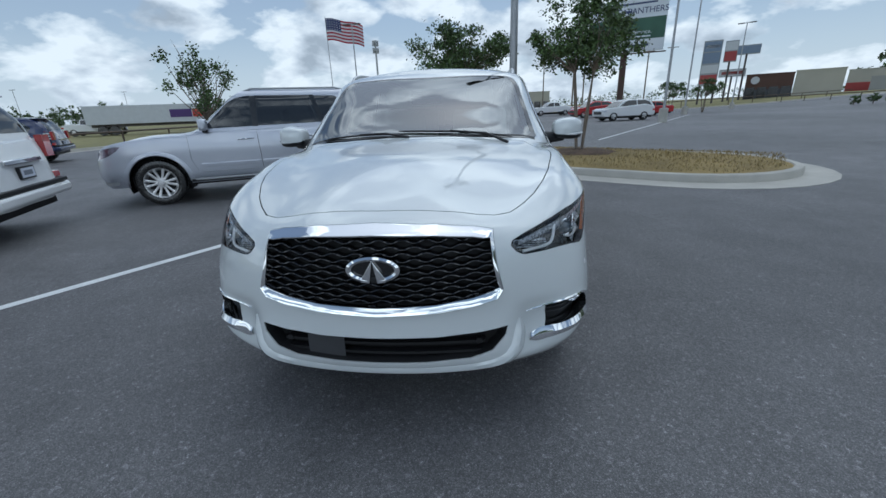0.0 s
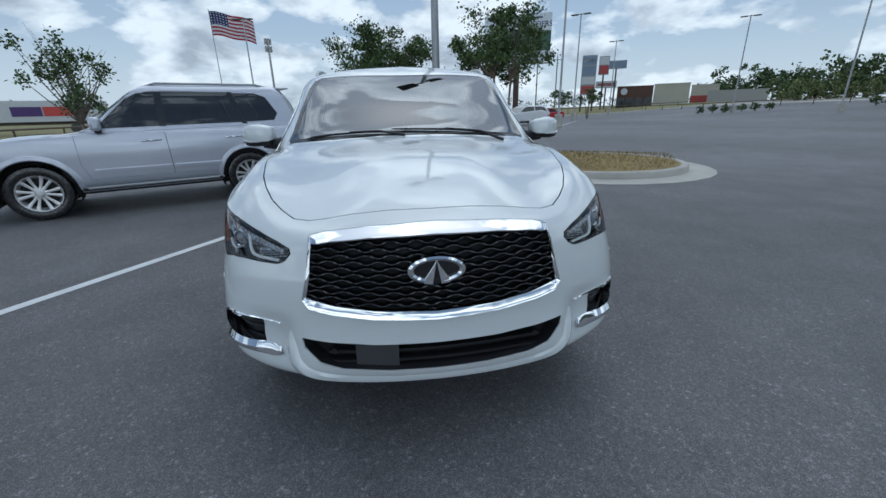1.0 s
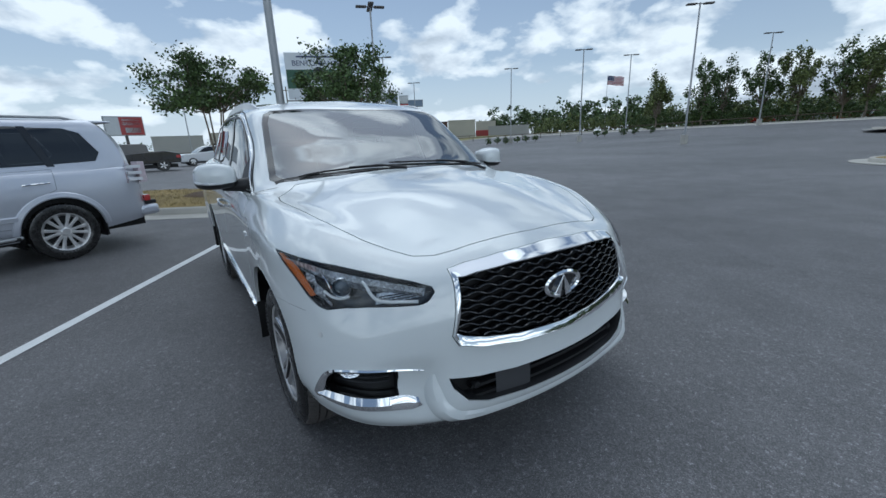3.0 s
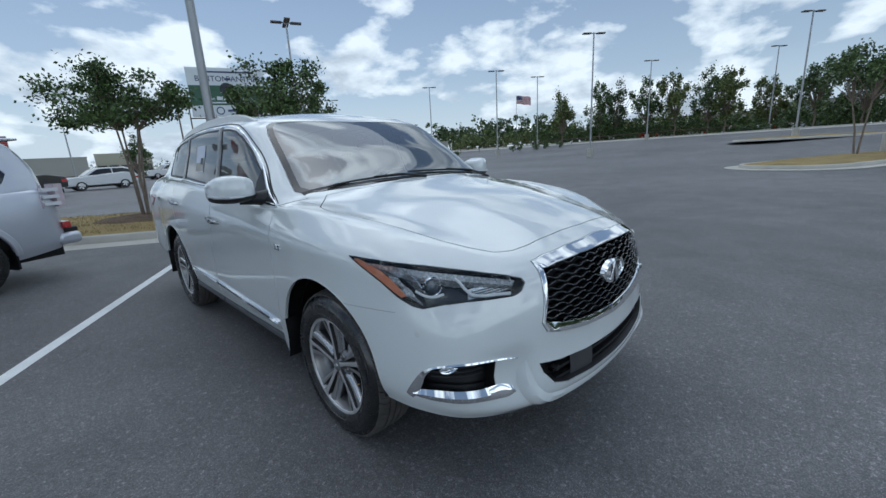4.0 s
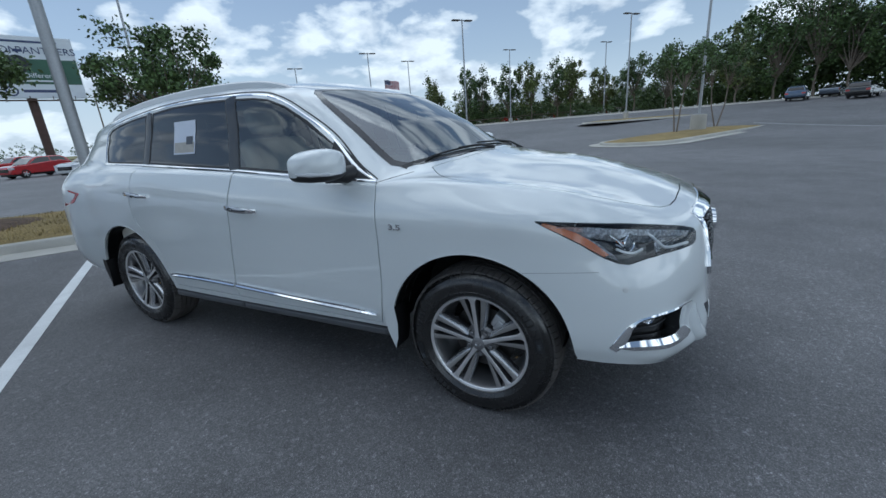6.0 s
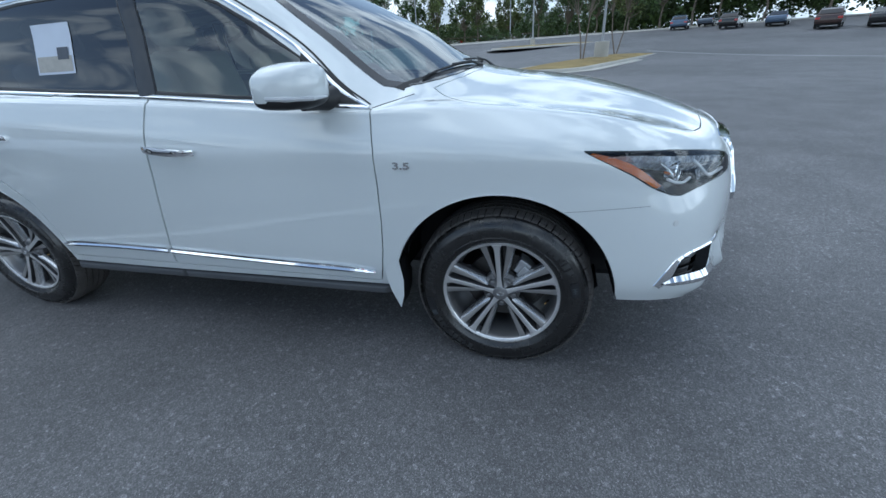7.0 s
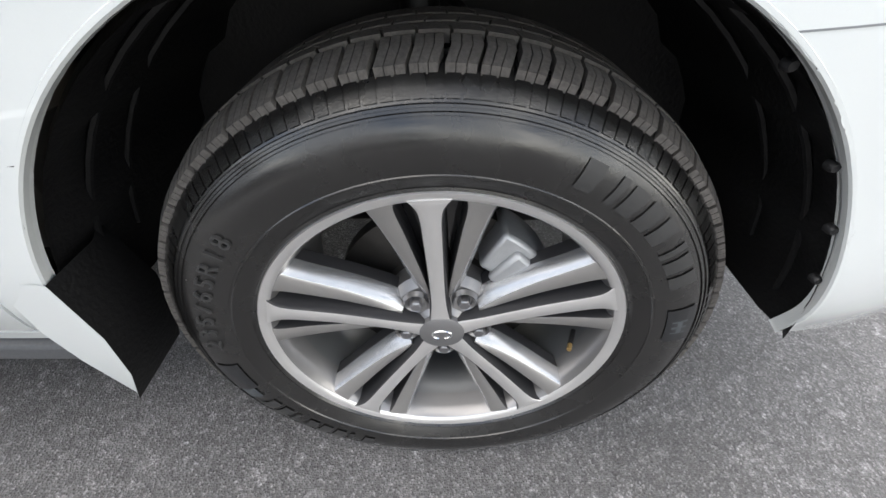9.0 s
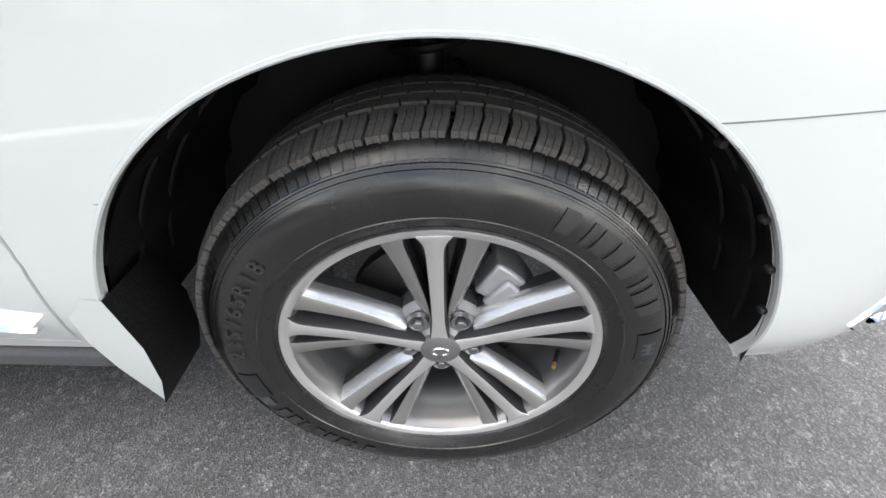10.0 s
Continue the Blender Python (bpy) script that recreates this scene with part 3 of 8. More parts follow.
# rows of the body's control net, from the sill up to the roof; each from the nose round the side to the tail
ROWS = [
    [(0, -.945, .266), (.30, -.925, .266), (.55, -.868, .284), (.76, -.755, .33), (.88, -.60, .37), (.93, -.35, .39), (.935, .1, .38), (.935, .5, .375), (.935, 1.6, .36), (.935, 2.5, .36), (.935, 3.3, .38), (.85, 3.9, .42), (.5, 4.06, .42), (0, 4.1, .42)],
    [(0, -1.003, .345), (.30, -.983, .35), (.56, -.922, .37), (.79, -.79, .415), (.905, -.615, .45), (.955, -.35, .46), (.962, .1, .46), (.958, .5, .46), (.952, 1.6, .46), (.952, 2.5, .47), (.955, 3.3, .48), (.90, 3.9, .52), (.5, 4.12, .52), (0, 4.16, .52)],
    [(0, -.995, .60), (.3, -.972, .60), (.56, -.905, .60), (.79, -.775, .61), (.905, -.615, .62), (.962, -.33, .63), (.974, .1, .64), (.966, .5, .64), (.962, 1.6, .65), (.966, 2.5, .66), (.968, 3.3, .68), (.92, 3.88, .72), (.5, 4.1, .72), (0, 4.13, .72)],
    [(0, -.99, .80), (.3, -.965, .80), (.56, -.872, .79), (.76, -.745, .79), (.875, -.60, .80), (.952, -.30, .85), (.976, .1, .86), (.968, .5, .86), (.962, 1.6, .86), (.968, 2.5, .88), (.968, 3.3, .92), (.92, 3.86, .95), (.5, 4.02, .95), (0, 4.06, .95)],
    [(0, -.945, .935), (.3, -.915, .93), (.55, -.815, .91), (.73, -.68, .915), (.85, -.50, .95), (.93, -.275, .985), (.966, .1, 1.005), (.962, .5, .995), (.955, 1.6, 1.03), (.96, 2.5, 1.06), (.957, 3.3, 1.10), (.91, 3.8, 1.12), (.5, 3.97, 1.12), (0, 4.0, 1.12)],
    [(0, -.80, 1.016), (.28, -.775, 1.005), (.51, -.705, .972), (.64, -.60, .985), (.76, -.42, 1.03), (.832, -.24, 1.058), (.89, .117, 1.095), (.925, .52, 1.09), (.922, 1.6, 1.145), (.926, 2.5, 1.185), (.915, 3.25, 1.20), (.86, 3.75, 1.22), (.5, 3.93, 1.22), (0, 3.97, 1.22)],
    [(0, -.35, 1.135), (.27, -.33, 1.125), (.47, -.27, 1.10), (.60, -.18, 1.092), (.71, -.06, 1.10), (.79, .08, 1.118), (.865, .30, 1.135), (.912, .54, 1.125), (.905, 1.6, 1.187), (.90, 2.5, 1.232), (.887, 3.22, 1.245), (.82, 3.74, 1.26), (.48, 3.92, 1.26), (0, 3.95, 1.26)],
    [(0, .19, 1.222), (.27, .20, 1.218), (.47, .235, 1.205), (.60, .28, 1.196), (.70, .335, 1.188), (.78, .40, 1.180), (.842, .47, 1.168), (.893, .57, 1.150), (.882, 1.6, 1.213), (.86, 2.5, 1.265), (.85, 3.15, 1.28), (.76, 3.7, 1.30), (.46, 3.88, 1.30), (0, 3.91, 1.30)],
    [(0, .62, 1.455), (.26, .63, 1.453), (.44, .655, 1.447), (.56, .69, 1.440), (.65, .73, 1.432), (.718, .775, 1.422), (.765, .84, 1.413), (.795, .95, 1.412), (.798, 1.6, 1.44), (.785, 2.5, 1.46), (.768, 3.15, 1.45), (.68, 3.62, 1.43), (.43, 3.76, 1.43), (0, 3.8, 1.43)],
    [(0, 1.06, 1.655), (.27, 1.065, 1.655), (.43, 1.075, 1.65), (.53, 1.085, 1.645), (.60, 1.10, 1.642), (.65, 1.135, 1.64), (.68, 1.21, 1.642), (.698, 1.36, 1.65), (.703, 1.75, 1.665), (.698, 2.5, 1.66), (.675, 3.1, 1.612), (.6, 3.5, 1.57), (.4, 3.62, 1.57), (0, 3.66, 1.58)],
    [(0, 1.25, 1.682), (.2, 1.26, 1.682), (.32, 1.27, 1.68), (.40, 1.28, 1.677), (.46, 1.3, 1.674), (.5, 1.33, 1.672), (.53, 1.4, 1.677), (.55, 1.5, 1.683), (.57, 1.8, 1.70), (.56, 2.5, 1.70), (.54, 3.0, 1.67), (.45, 3.35, 1.635), (.3, 3.45, 1.625), (0, 3.48, 1.625)],
    [(0, 1.40, 1.697), (0, 1.42, 1.698), (0, 1.45, 1.699), (0, 1.48, 1.70), (0, 1.5, 1.701), (0, 1.53, 1.702), (0, 1.57, 1.703), (0, 1.65, 1.706), (0, 1.9, 1.715), (0, 2.5, 1.715), (0, 2.9, 1.695), (0, 3.15, 1.67), (0, 3.22, 1.66), (0, 3.25, 1.655)],
]
FRONT = ((1, 0, 0), (0, 0, 1))
SIDE = ((0, 1, 0), (0, 0, 1))
TOP = ((1, 0, 0), (0, 1, 0))
ROWS = [[(x * 1.0103, y, z) for x, y, z in r] for r in ROWS]
for r, k in ((8, 1.018), (9, 1.045), (10, 1.05)):
    ROWS[r] = [(x * k, y, z) for x, y, z in ROWS[r]]
ROWS[10] = [(x, y - .02 * (k < 6), z + .024) for k, (x, y, z) in enumerate(ROWS[10])]
ROWS[11] = [(x, y - .03 * (k < 6), z + .042) for k, (x, y, z) in enumerate(ROWS[11])]
FULLER = {
    0: {0: (0, 0, .042), 1: (0, 0, .042), 2: (.006, -.006, .038), 3: (.026, -.010, .024), 4: (.020, -.004, .012), 5: (.008, 0, 0)},
    1: {0: (0, 0, .024), 1: (0, 0, .024), 2: (.006, -.006, .016), 3: (.020, -.002, 0), 4: (.014, 0, 0), 5: (.008, 0, 0)},
    2: {2: (.006, -.012, 0), 3: (.010, -.007, 0), 4: (.008, 0, 0)},
    3: {1: (0, -.004, 0), 2: (.006, -.018, 0), 3: (.007, -.009, 0), 4: (.006, -.002, 0), 5: (.003, 0, 0)},
    4: {1: (0, -.004, .004), 2: (.006, -.013, .006), 3: (.012, -.009, .008), 4: (.016, -.005, .010), 5: (.010, 0, .010)},
    5: {1: (0, 0, .006), 2: (.004, -.006, .012), 3: (.012, -.008, .018), 4: (.018, -.004, .022), 5: (.018, 0, .022), 6: (.010, 0, .014)},
    6: {0: (0, 0, .012), 1: (0, 0, .014), 2: (0, 0, .018), 3: (.004, 0, .020), 4: (.010, 0, .020), 5: (.010, 0, .018), 6: (.006, 0, .010)},
    7: {0: (0, 0, .006), 1: (0, 0, .006), 2: (0, 0, .006), 3: (0, 0, .005), 4: (0, 0, .004)},
}
for r, cols in FULLER.items():
    ROWS[r] = [tuple(a + d for a, d in zip(p, cols.get(k, (0, 0, 0)))) for k, p in enumerate(ROWS[r])]
body = shell(net_surface(ROWS, 12, 10))
# hollow of the bumper between the intake and the fog lamps
for v in body.verts:
    if v.co.y < -.6:
        u = (abs(v.co.x) - .635) / (.115 if abs(v.co.x) < .635 else .20)
        w = (v.co.z - .50) / .150
        if abs(u) < 1 and abs(w) < 1:
            v.co.y += .043 * (1 - u * u) ** 2 * (1 - w * w) ** 1.5
body.normal_update()
HERO.location.x = 0.010
EDGE = 0.0028
SKIN = BVHTree.FromBMesh(body)


def on_front(x, z, off=0.0):
    """The body's surface at (x, z) from ahead, moved outwards by off."""
    p, n, _, _ = SKIN.ray_cast(Vector((x, -3, z)), Vector((0, 1, 0)))
    return p + (n if n.y < 0 else -n) * off


def on_side(y, z, sg, off=0.0):
    p, n, _, _ = SKIN.ray_cast(Vector((3 * sg, y, max(z, .40))), Vector((-sg, 0, 0)))
    p = Vector((p.x, y, z))
    return p + (n if n.x * sg > 0 else -n) * off


def on_top(x, y, off=0.0):
    p, n, _, _ = SKIN.ray_cast(Vector((x, y, 3)), Vector((0, 0, -1)))
    return p + (n if n.z > 0 else -n) * off


def on_corner(a, z, A, off=0.0):
    """The same along an oblique view whose sideways axis is A."""
    A = Vector(A)
    D = Vector((A.y, -A.x, 0)) if A.x < 0 else Vector((-A.y, A.x, 0))
    if D.y > 0:
        D = -D
    p, n, _, _ = SKIN.ray_cast(A * a + Vector((0, 0, z)) + D * 3, -D)
    return p + (n if n.dot(D) > 0 else -n) * off



# wheel arches
for yc in (0.0, 2.90):
    ring = arc((yc, 0.374), 0.455, 0, 180, 72)
    ring = [(yc + 0.455, 0.2)] + ring + [(yc - 0.455, 0.2)]
    for sg in (1, -1):
        bmesh.ops.delete(body, geom=carve(body, ring, *SIDE, lambda f, s=sg: f.calc_center_median().x * s > 0.55), context="FACES")

# glass
WS = [(0, .215), (.3, .225), (.47, .255), (.60, .30), (.70, .355), (.77, .42), (.795, .48), (.705, .95), (.672, 1.035), (.62, 1.068), (.45, 1.055), (.2, 1.035), (0, 1.03)]
WS = WS + [(-x, y) for x, y in WS[-2:0:-1]]
up_front = lambda f: f.normal.z > 0.2 and f.calc_center_median().z > 1.1 and f.calc_center_median().y < 1.3
windscreen = take(body, carve(body, WS, *TOP, up_front))
SIDE_GLASS = {
    "front": [(.60, 1.172), (.80, 1.33), (1.0, 1.46), (1.16, 1.548), (1.30, 1.597), (1.42, 1.615), (1.585, 1.625), (1.545, 1.40), (1.52, 1.222), (1.1, 1.192)],
    "rear": [(1.66, 1.63), (1.95, 1.638), (2.25, 1.632), (2.47, 1.615), (2.50, 1.44), (2.515, 1.275), (2.1, 1.25), (1.60, 1.226), (1.62, 1.40)],
    "quarter": [(2.555, 1.607), (2.75, 1.59), (2.95, 1.563), (3.08, 1.535), (3.13, 1.50), (3.125, 1.38), (3.10, 1.302), (3.06, 1.292), (2.58, 1.278)],
}
side_panes = []
for sg in (1, -1):
    sel = lambda f, s=sg: f.calc_center_median().x * s > 0.5 and f.normal.x * s > 0.3
    for key, poly in SIDE_GLASS.items():
        side_panes.append((sg, key, take(body, carve(body, poly, *SIDE, sel))))

# front openings, drawn as seen from ahead
GRILLE = [(0, .975), (.25, .966), (.40, .950), (.472, .935), (.474, .90), (.490, .79), (.512, .705), (.49, .665), (.40, .640), (.25, .617), (0, .605)]
GRILLE = GRILLE + [(-x, z) for x, z in GRILLE[-2:0:-1]]
INTAKE = [(0, .505), (.25, .508), (.42, .522), (.535, .540), (.525, .505), (.47, .440), (.38, .408), (.2, .395), (0, .392)]
INTAKE = INTAKE + [(-x, z) for x, z in INTAKE[-2:0:-1]]
ahead = lambda f: f.normal.y < -0.2 and f.calc_center_median().y < -0.6
grille_skin = take(body, carve(body, GRILLE, *FRONT, ahead))
intake_skin = take(body, carve(body, INTAKE, *FRONT, ahead))
grille_skin.free(), intake_skin.free()

LAMP = [(.335, .983), (.18, .972), (-.003, .954), (-.175, .928), (-.30, .905), (-.366, .886), (-.378, .870), (-.365, .845), (-.342, .831), (-.255, .829), (-.16, .828), (-.06, .820), (.005, .808), (.046, .815), (.108, .842), (.18, .893), (.281, .951)]
FOG = [(.29, .482), (.262, .53), (.222, .577), (.14, .598), (.0, .594), (-.046, .588), (-.038, .52), (-.045, .47), (-.05, .445), (-.02, .440), (.08, .450), (.2, .457), (.265, .466)]
lamp_skins, fog_skins = [], []
for sg in (1, -1):
    aL, aF = (.593 * sg, .805, 0), (.74 * sg, .67, 0)
    corner = lambda f, s=sg: f.calc_center_median().x * s > 0.35 and f.calc_center_median().y < -0.1 and f.normal.dot(Vector((s * .7, -.7, 0))) > 0.1
    lamp_skins.append((sg, take(body, carve(body, LAMP, aL, (0, 0, 1), corner))))
    fog_skins.append((sg, take(body, carve(body, FOG, aF, (0, 0, 1), corner))))

HOOD = [(0, -.822), (.25, -.812), (.40, -.792), (.48, -.770), (.55, -.728), (.612, -.650), (.668, -.56), (.722, -.435), (.765, -.30), (.800, -.13), (.826, .0), (.834, .08), (.825, .15), (.77, .225), (.70, .30), (.60, .265), (.47, .222), (.27, .19), (0, .18)]
HOOD = HOOD + [(-x, y) for x, y in HOOD[-2:0:-1]]
hood = rim(take(body, carve(body, HOOD, *TOP, lambda f: f.normal.z > 0.3 and f.calc_center_median().z > 0.9 and f.calc_center_median().y < 0.6)), 0.02, EDGE)
doors = []
DOOR_F = [(.533, .40), (.515, .47), (.498, .57), (.487, .70), (.483, .85), (.485, 1.0), (.50, 1.135), (.575, 1.160), (1.1, 1.176), (1.555, 1.205), (1.575, 1.10), (1.61, .85), (1.655, .60), (1.69, .43), (1.69, .40)]
DOOR_R = [(1.695, .40), (1.695, .43), (1.66, .60), (1.615, .85), (1.58, 1.10), (1.56, 1.207), (2.1, 1.232), (2.60, 1.26), (2.66, 1.20), (2.69, 1.0), (2.66, .86), (2.50, .72), (2.42, .55), (2.41, .40)]
for sg in (1, -1):
    sel = lambda f, s=sg: f.calc_center_median().x * s > 0.6 and f.normal.x * s > 0.2
    for nm, poly in (("front_door", DOOR_F), ("rear_door", DOOR_R)):
        doors.append((nm, sg, rim(take(body, carve(body, poly, *SIDE, sel)), 0.02, EDGE)))
rim(body, 0.018, EDGE)
part("body", body, M_PEARL, HERO)
part("hood", hood, M_PEARL, HERO)
for nm, sg, bm in doors:
    part(nm, bm, M_PEARL, HERO)
part("windscreen", windscreen, G_CLEAR, HERO, "clear laminated windscreen").visible_shadow = False
for sg, key, bm in side_panes:
    part("side_window", bm, G_FRONT if key == "front" else G_DARK, HERO, "lightly tinted side window" if key == "front" else "dark privacy glass window").visible_shadow = False

# ---- front end: grille, lamps, intake ----
def band(outer, inner, place, heights):
    """A moulding between two outlines. heights: (share of the way in, height off the surface)."""
    bm = BM()
    rows = []
    for s, hgt in heights:
        rows.append([place(o[0] + (i[0] - o[0]) * s, o[1] + (i[1] - o[1]) * s, hgt) for o, i in zip(outer, inner)])
    quads(bm, rows, closed_v=True)
    bmesh.ops.recalc_face_normals(bm, faces=bm.faces)
    return bm


def dense(poly, step):
    out = []
    for i, p in enumerate(poly):
        q = poly[(i + 1) % len(poly)]
        n = max(1, int(math.dist(p, q) / step))
        out += [(p[0] + (q[0] - p[0]) * k / n, p[1] + (q[1] - p[1]) * k / n) for k in range(n)]
    return out


def offset_skin(bm, depth):
    """A copy of a patch of skin pushed inwards, with walls back to the edge."""
    c = bm.copy()
    c.normal_update()
    bnd = {v for e in c.edges if e.is_boundary for v in e.verts}
    edges = [(e.verts[0], e.verts[1]) for e in c.edges if e.is_boundary]
    outer = {v: c.verts.new(v.co - v.normal * 0.001) for v in bnd}
    for v in list(c.verts):
        if v not in outer.values():
            v.co = v.co - v.normal * depth
    for a, b in edges:
        c.faces.new((a, b, outer[b], outer[a]))
    bmesh.ops.recalc_face_normals(c, faces=c.faces)
    return c


grille = new("grille")
grille.parent = HERO
g_out = dense(GRILLE, 0.02)


def grille_inner(p):
    """Inner edge of the chrome surround: broad above and below, narrow at the sides."""
    x, z = p
    up = min(1, max(0, (z - .905) / .035))
    low = min(1, max(0, (.715 - z) / .045))
    return (x * .967, z - (.040 - .010 * min(1, abs(x) / .47)) * up + .041 * low)


g_in = [grille_inner(p) for p in g_out]
def on_nose(x, z, off=0.0):
    """As on_front, but moved off along one smooth direction, for bright mouldings."""
    return on_front(x, z) + Vector((x * .30, -1, .10)).normalized() * off


def surround():
    bm = BM()
    rows = []
    for t, h in [(0, -.014), (0, .004), (.12, .009), (.5, .010), (.88, .008), (1, .001), (1.02, -.045)]:
        row = []
        for o, i in zip(g_out, g_in):
            up = max(-1, min(1, (o[1] - .81) / .10))
            lean = (t - .5) * .016 * up if 0 < t < 1.01 else 0
            row.append(on_nose(o[0] + (i[0] - o[0]) * t, o[1] + (i[1] - o[1]) * t, h + lean))
        rows.append(row)
    quads(bm, rows, closed_v=True)
    bmesh.ops.recalc_face_normals(bm, faces=bm.faces)
    return bm


part("chrome_surround", surround(), M_CHROME, grille, "bright chrome grille surround")
bm = BM()
quads(bm, [[Vector((x, on_front(x, z).y + 0.062, z)) for x in np.linspace(-.50, .50, 31)] for z in np.linspace(.60, .96, 9)], flip=True)
part("backing", bm, M_LINER, grille, "black void behind the grille")
NB = 14
for k in range(NB):
    z0 = 0.640 + 0.305 * (k + 0.5) / NB
    runs, cur = [], []
    for x in np.linspace(-.50, .50, 201):
        z = z0 + 0.0056 * math.sin(2 * math.pi * x / 0.094 + math.pi * k) - 0.03 * (1 - (x / .5) ** 2) * (1 - k / NB) + 0.006 * (1 - (x / .5) ** 2) * k / NB
        if inside((x, z), g_in):
            cur.append((x, z))
        elif cur:
            runs.append(cur)
            cur = []
    if cur:
        runs.append(cur)
    for run in runs:
        if len(run) < 4:
            continue
        bm = BM()
        rows = []
        for x, z in run:
            p = on_front(x, z)
            w = 0.0045 + 0.0022 * math.cos(4 * math.pi * x / 0.094)
            rows.append([p + Vector((0, dy, dz)) for dy, dz in ((.040, -.002), (.012, -w * .6), (.006, -w * .15), (.008, w * .5), (.014, w * .8), (.040, .003))])
        quads(bm, rows, closed_v=True)
        bmesh.ops.recalc_face_normals(bm, faces=bm.faces)
        part("grille_bar", bm, M_GLOSSBK, grille)

# emblem: plain oval ring with two raised limbs
emb = new("emblem")
emb.parent = HERO
emb["label"] = "oval chrome emblem"
EC = Vector((0, -0.990, 0.811))
bm = BM()
rows = []
for k in range(72):
    a = math.radians(-90 + 15 + 330 * k / 71)
    c, s = math.cos(a), math.sin(a)
    rows.append([EC + Vector(((0.112 - d) * c, dy, (0.0575 - d * 0.8) * s)) for d, dy in ((0, .012), (.003, -.006), (.014, -.011), (.025, -.006), (.029, .012))])
quads(bm, rows)
part("ring", bm, M_CHROME, emb)
for sg in (1, -1):
    bm = BM()
    prism(bm, [(sg * .000, .040), (sg * .012, .020), (sg * .045, -.030), (sg * .052, -.051), (sg * .016, -.056), (sg * .008, -.01)], -.010, .006, m=Matrix.Translation(EC))
    bmesh.ops.recalc_face_normals(bm, faces=bm.faces)
    part("limb", bm, M_CHROME, emb, bevel=0.002)
bm = BM()
prism(bm, [(0.106 * math.cos(t), 0.052 * math.sin(t)) for t in np.linspace(0, 2 * math.pi, 40, endpoint=False)], .004, .05, m=Matrix.Translation(EC))
bmesh.ops.recalc_face_normals(bm, faces=bm.faces)
part("emblem_plate", bm, M_GLOSSBK, emb)
bm = BM()
box(bm, -.011, .011, -.004, .012, -.058, -.034, Matrix.Translation(EC))
part("camera_lens", bm, M_BLACKPL, emb, "small parking camera", bevel=.003)

# lower intake
bm = BM()
quads(bm, [[Vector((x, on_front(x, z).y + 0.07, z)) for x in np.linspace(-.56, .56, 31)] for z in np.linspace(.37, .56, 7)], flip=True)
part("lower_intake", bm, M_LINER, HERO, "black lower air intake")
i_out = dense(INTAKE, 0.02)
i_in = [(x * .985, .455 + (z - .455) * .90) for x, z in i_out]
part("intake_lip", band(i_out, i_in, on_front, [(0, -.004), (.5, -.018), (1, -.07)]), M_BLACKPL, HERO)
for z in (.425, .468):
    bm = BM()
    rows = [[Vector((x, on_front(x, z).y + dy, z + dz)) for dy, dz in ((.03, -.006), (.03, .006), (.06, .006), (.06, -.006))] for x in np.linspace(-.44, .44, 25)]
    quads(bm, rows, closed_v=True)
    bmesh.ops.recalc_face_normals(bm, faces=bm.faces)
    part("intake_slat", bm, M_BLACKPL, HERO)
bm = BM()
rows = [[Vector((x, on_front(x, z).y + .026, z)) for z in (.40, .45, .50)] for x in np.linspace(-.33, -.16, 8)]
quads(bm, rows)
part("radar_cover", bm, mat("grey_radar_plastic", (.055, .056, .06), .35, vary=.1, vscale=8), HERO, "smooth grey radar cover")
for x, z in ((-.42, .475), (.42, .475)):
    bm = BM()
    p = on_front(x, z, -.03)
    lathe(bm, [(.0, -.006), (.012, -.006), (.015, 0), (.015, .02)], 20, "y", p)
    part("parking_sensor", bm, M_BLACKPL, HERO)
for sg in (1, -1):
    for y, z in ((-.628, .712),):
        p = on_side(y, z, sg)
        n = (on_side(y, z, sg, 1) - p).normalized()
        bm = BM()
        lathe(bm, [(0, .0016), (.0085, .0016), (.0095, .0002), (.0125, .0002), (.0128, -.004)], 24, "z")
        bm.transform(Matrix.Translation(p) @ n.to_track_quat("Z", "Y").to_matrix().to_4x4())
        part("parking_sensor", bm, mat("sensor_white", (.6, .61, .6), .3, coat=.6, vary=.03), HERO)

# chin spoiler, swept up round the ends of the intake
bm = BM()
half = spline([(0, .334, .048), (.25, .338, .048), (.42, .350, .056), (.53, .380, .062), (.575, .43, .060), (.588, .50, .045), (.585, .56, .012)], 6)
pts = [(-x, z, w) for x, z, w in half[:0:-1]] + [tuple(p) for p in half]
rows = []
for i, (x, z, w) in enumerate(pts):
    a, b = pts[max(i - 1, 0)], pts[min(i + 1, len(pts) - 1)]
    t = Vector((b[0] - a[0], b[1] - a[1])).normalized()
    n = Vector((-t.y, t.x))
    f = min(1, w / .05)
    rows.append([on_front(x + n.x * w * q, max(.312, z + n.y * w * q), o * f) for q, o in ((-.62, -.003), (-.45, .004), (-.2, .013), (.1, .017), (.35, .010), (.58, -.003))])
quads(bm, rows)
bmesh.ops.recalc_face_normals(bm, faces=bm.faces)
part("chin_spoiler", bm, M_PEARL, HERO)

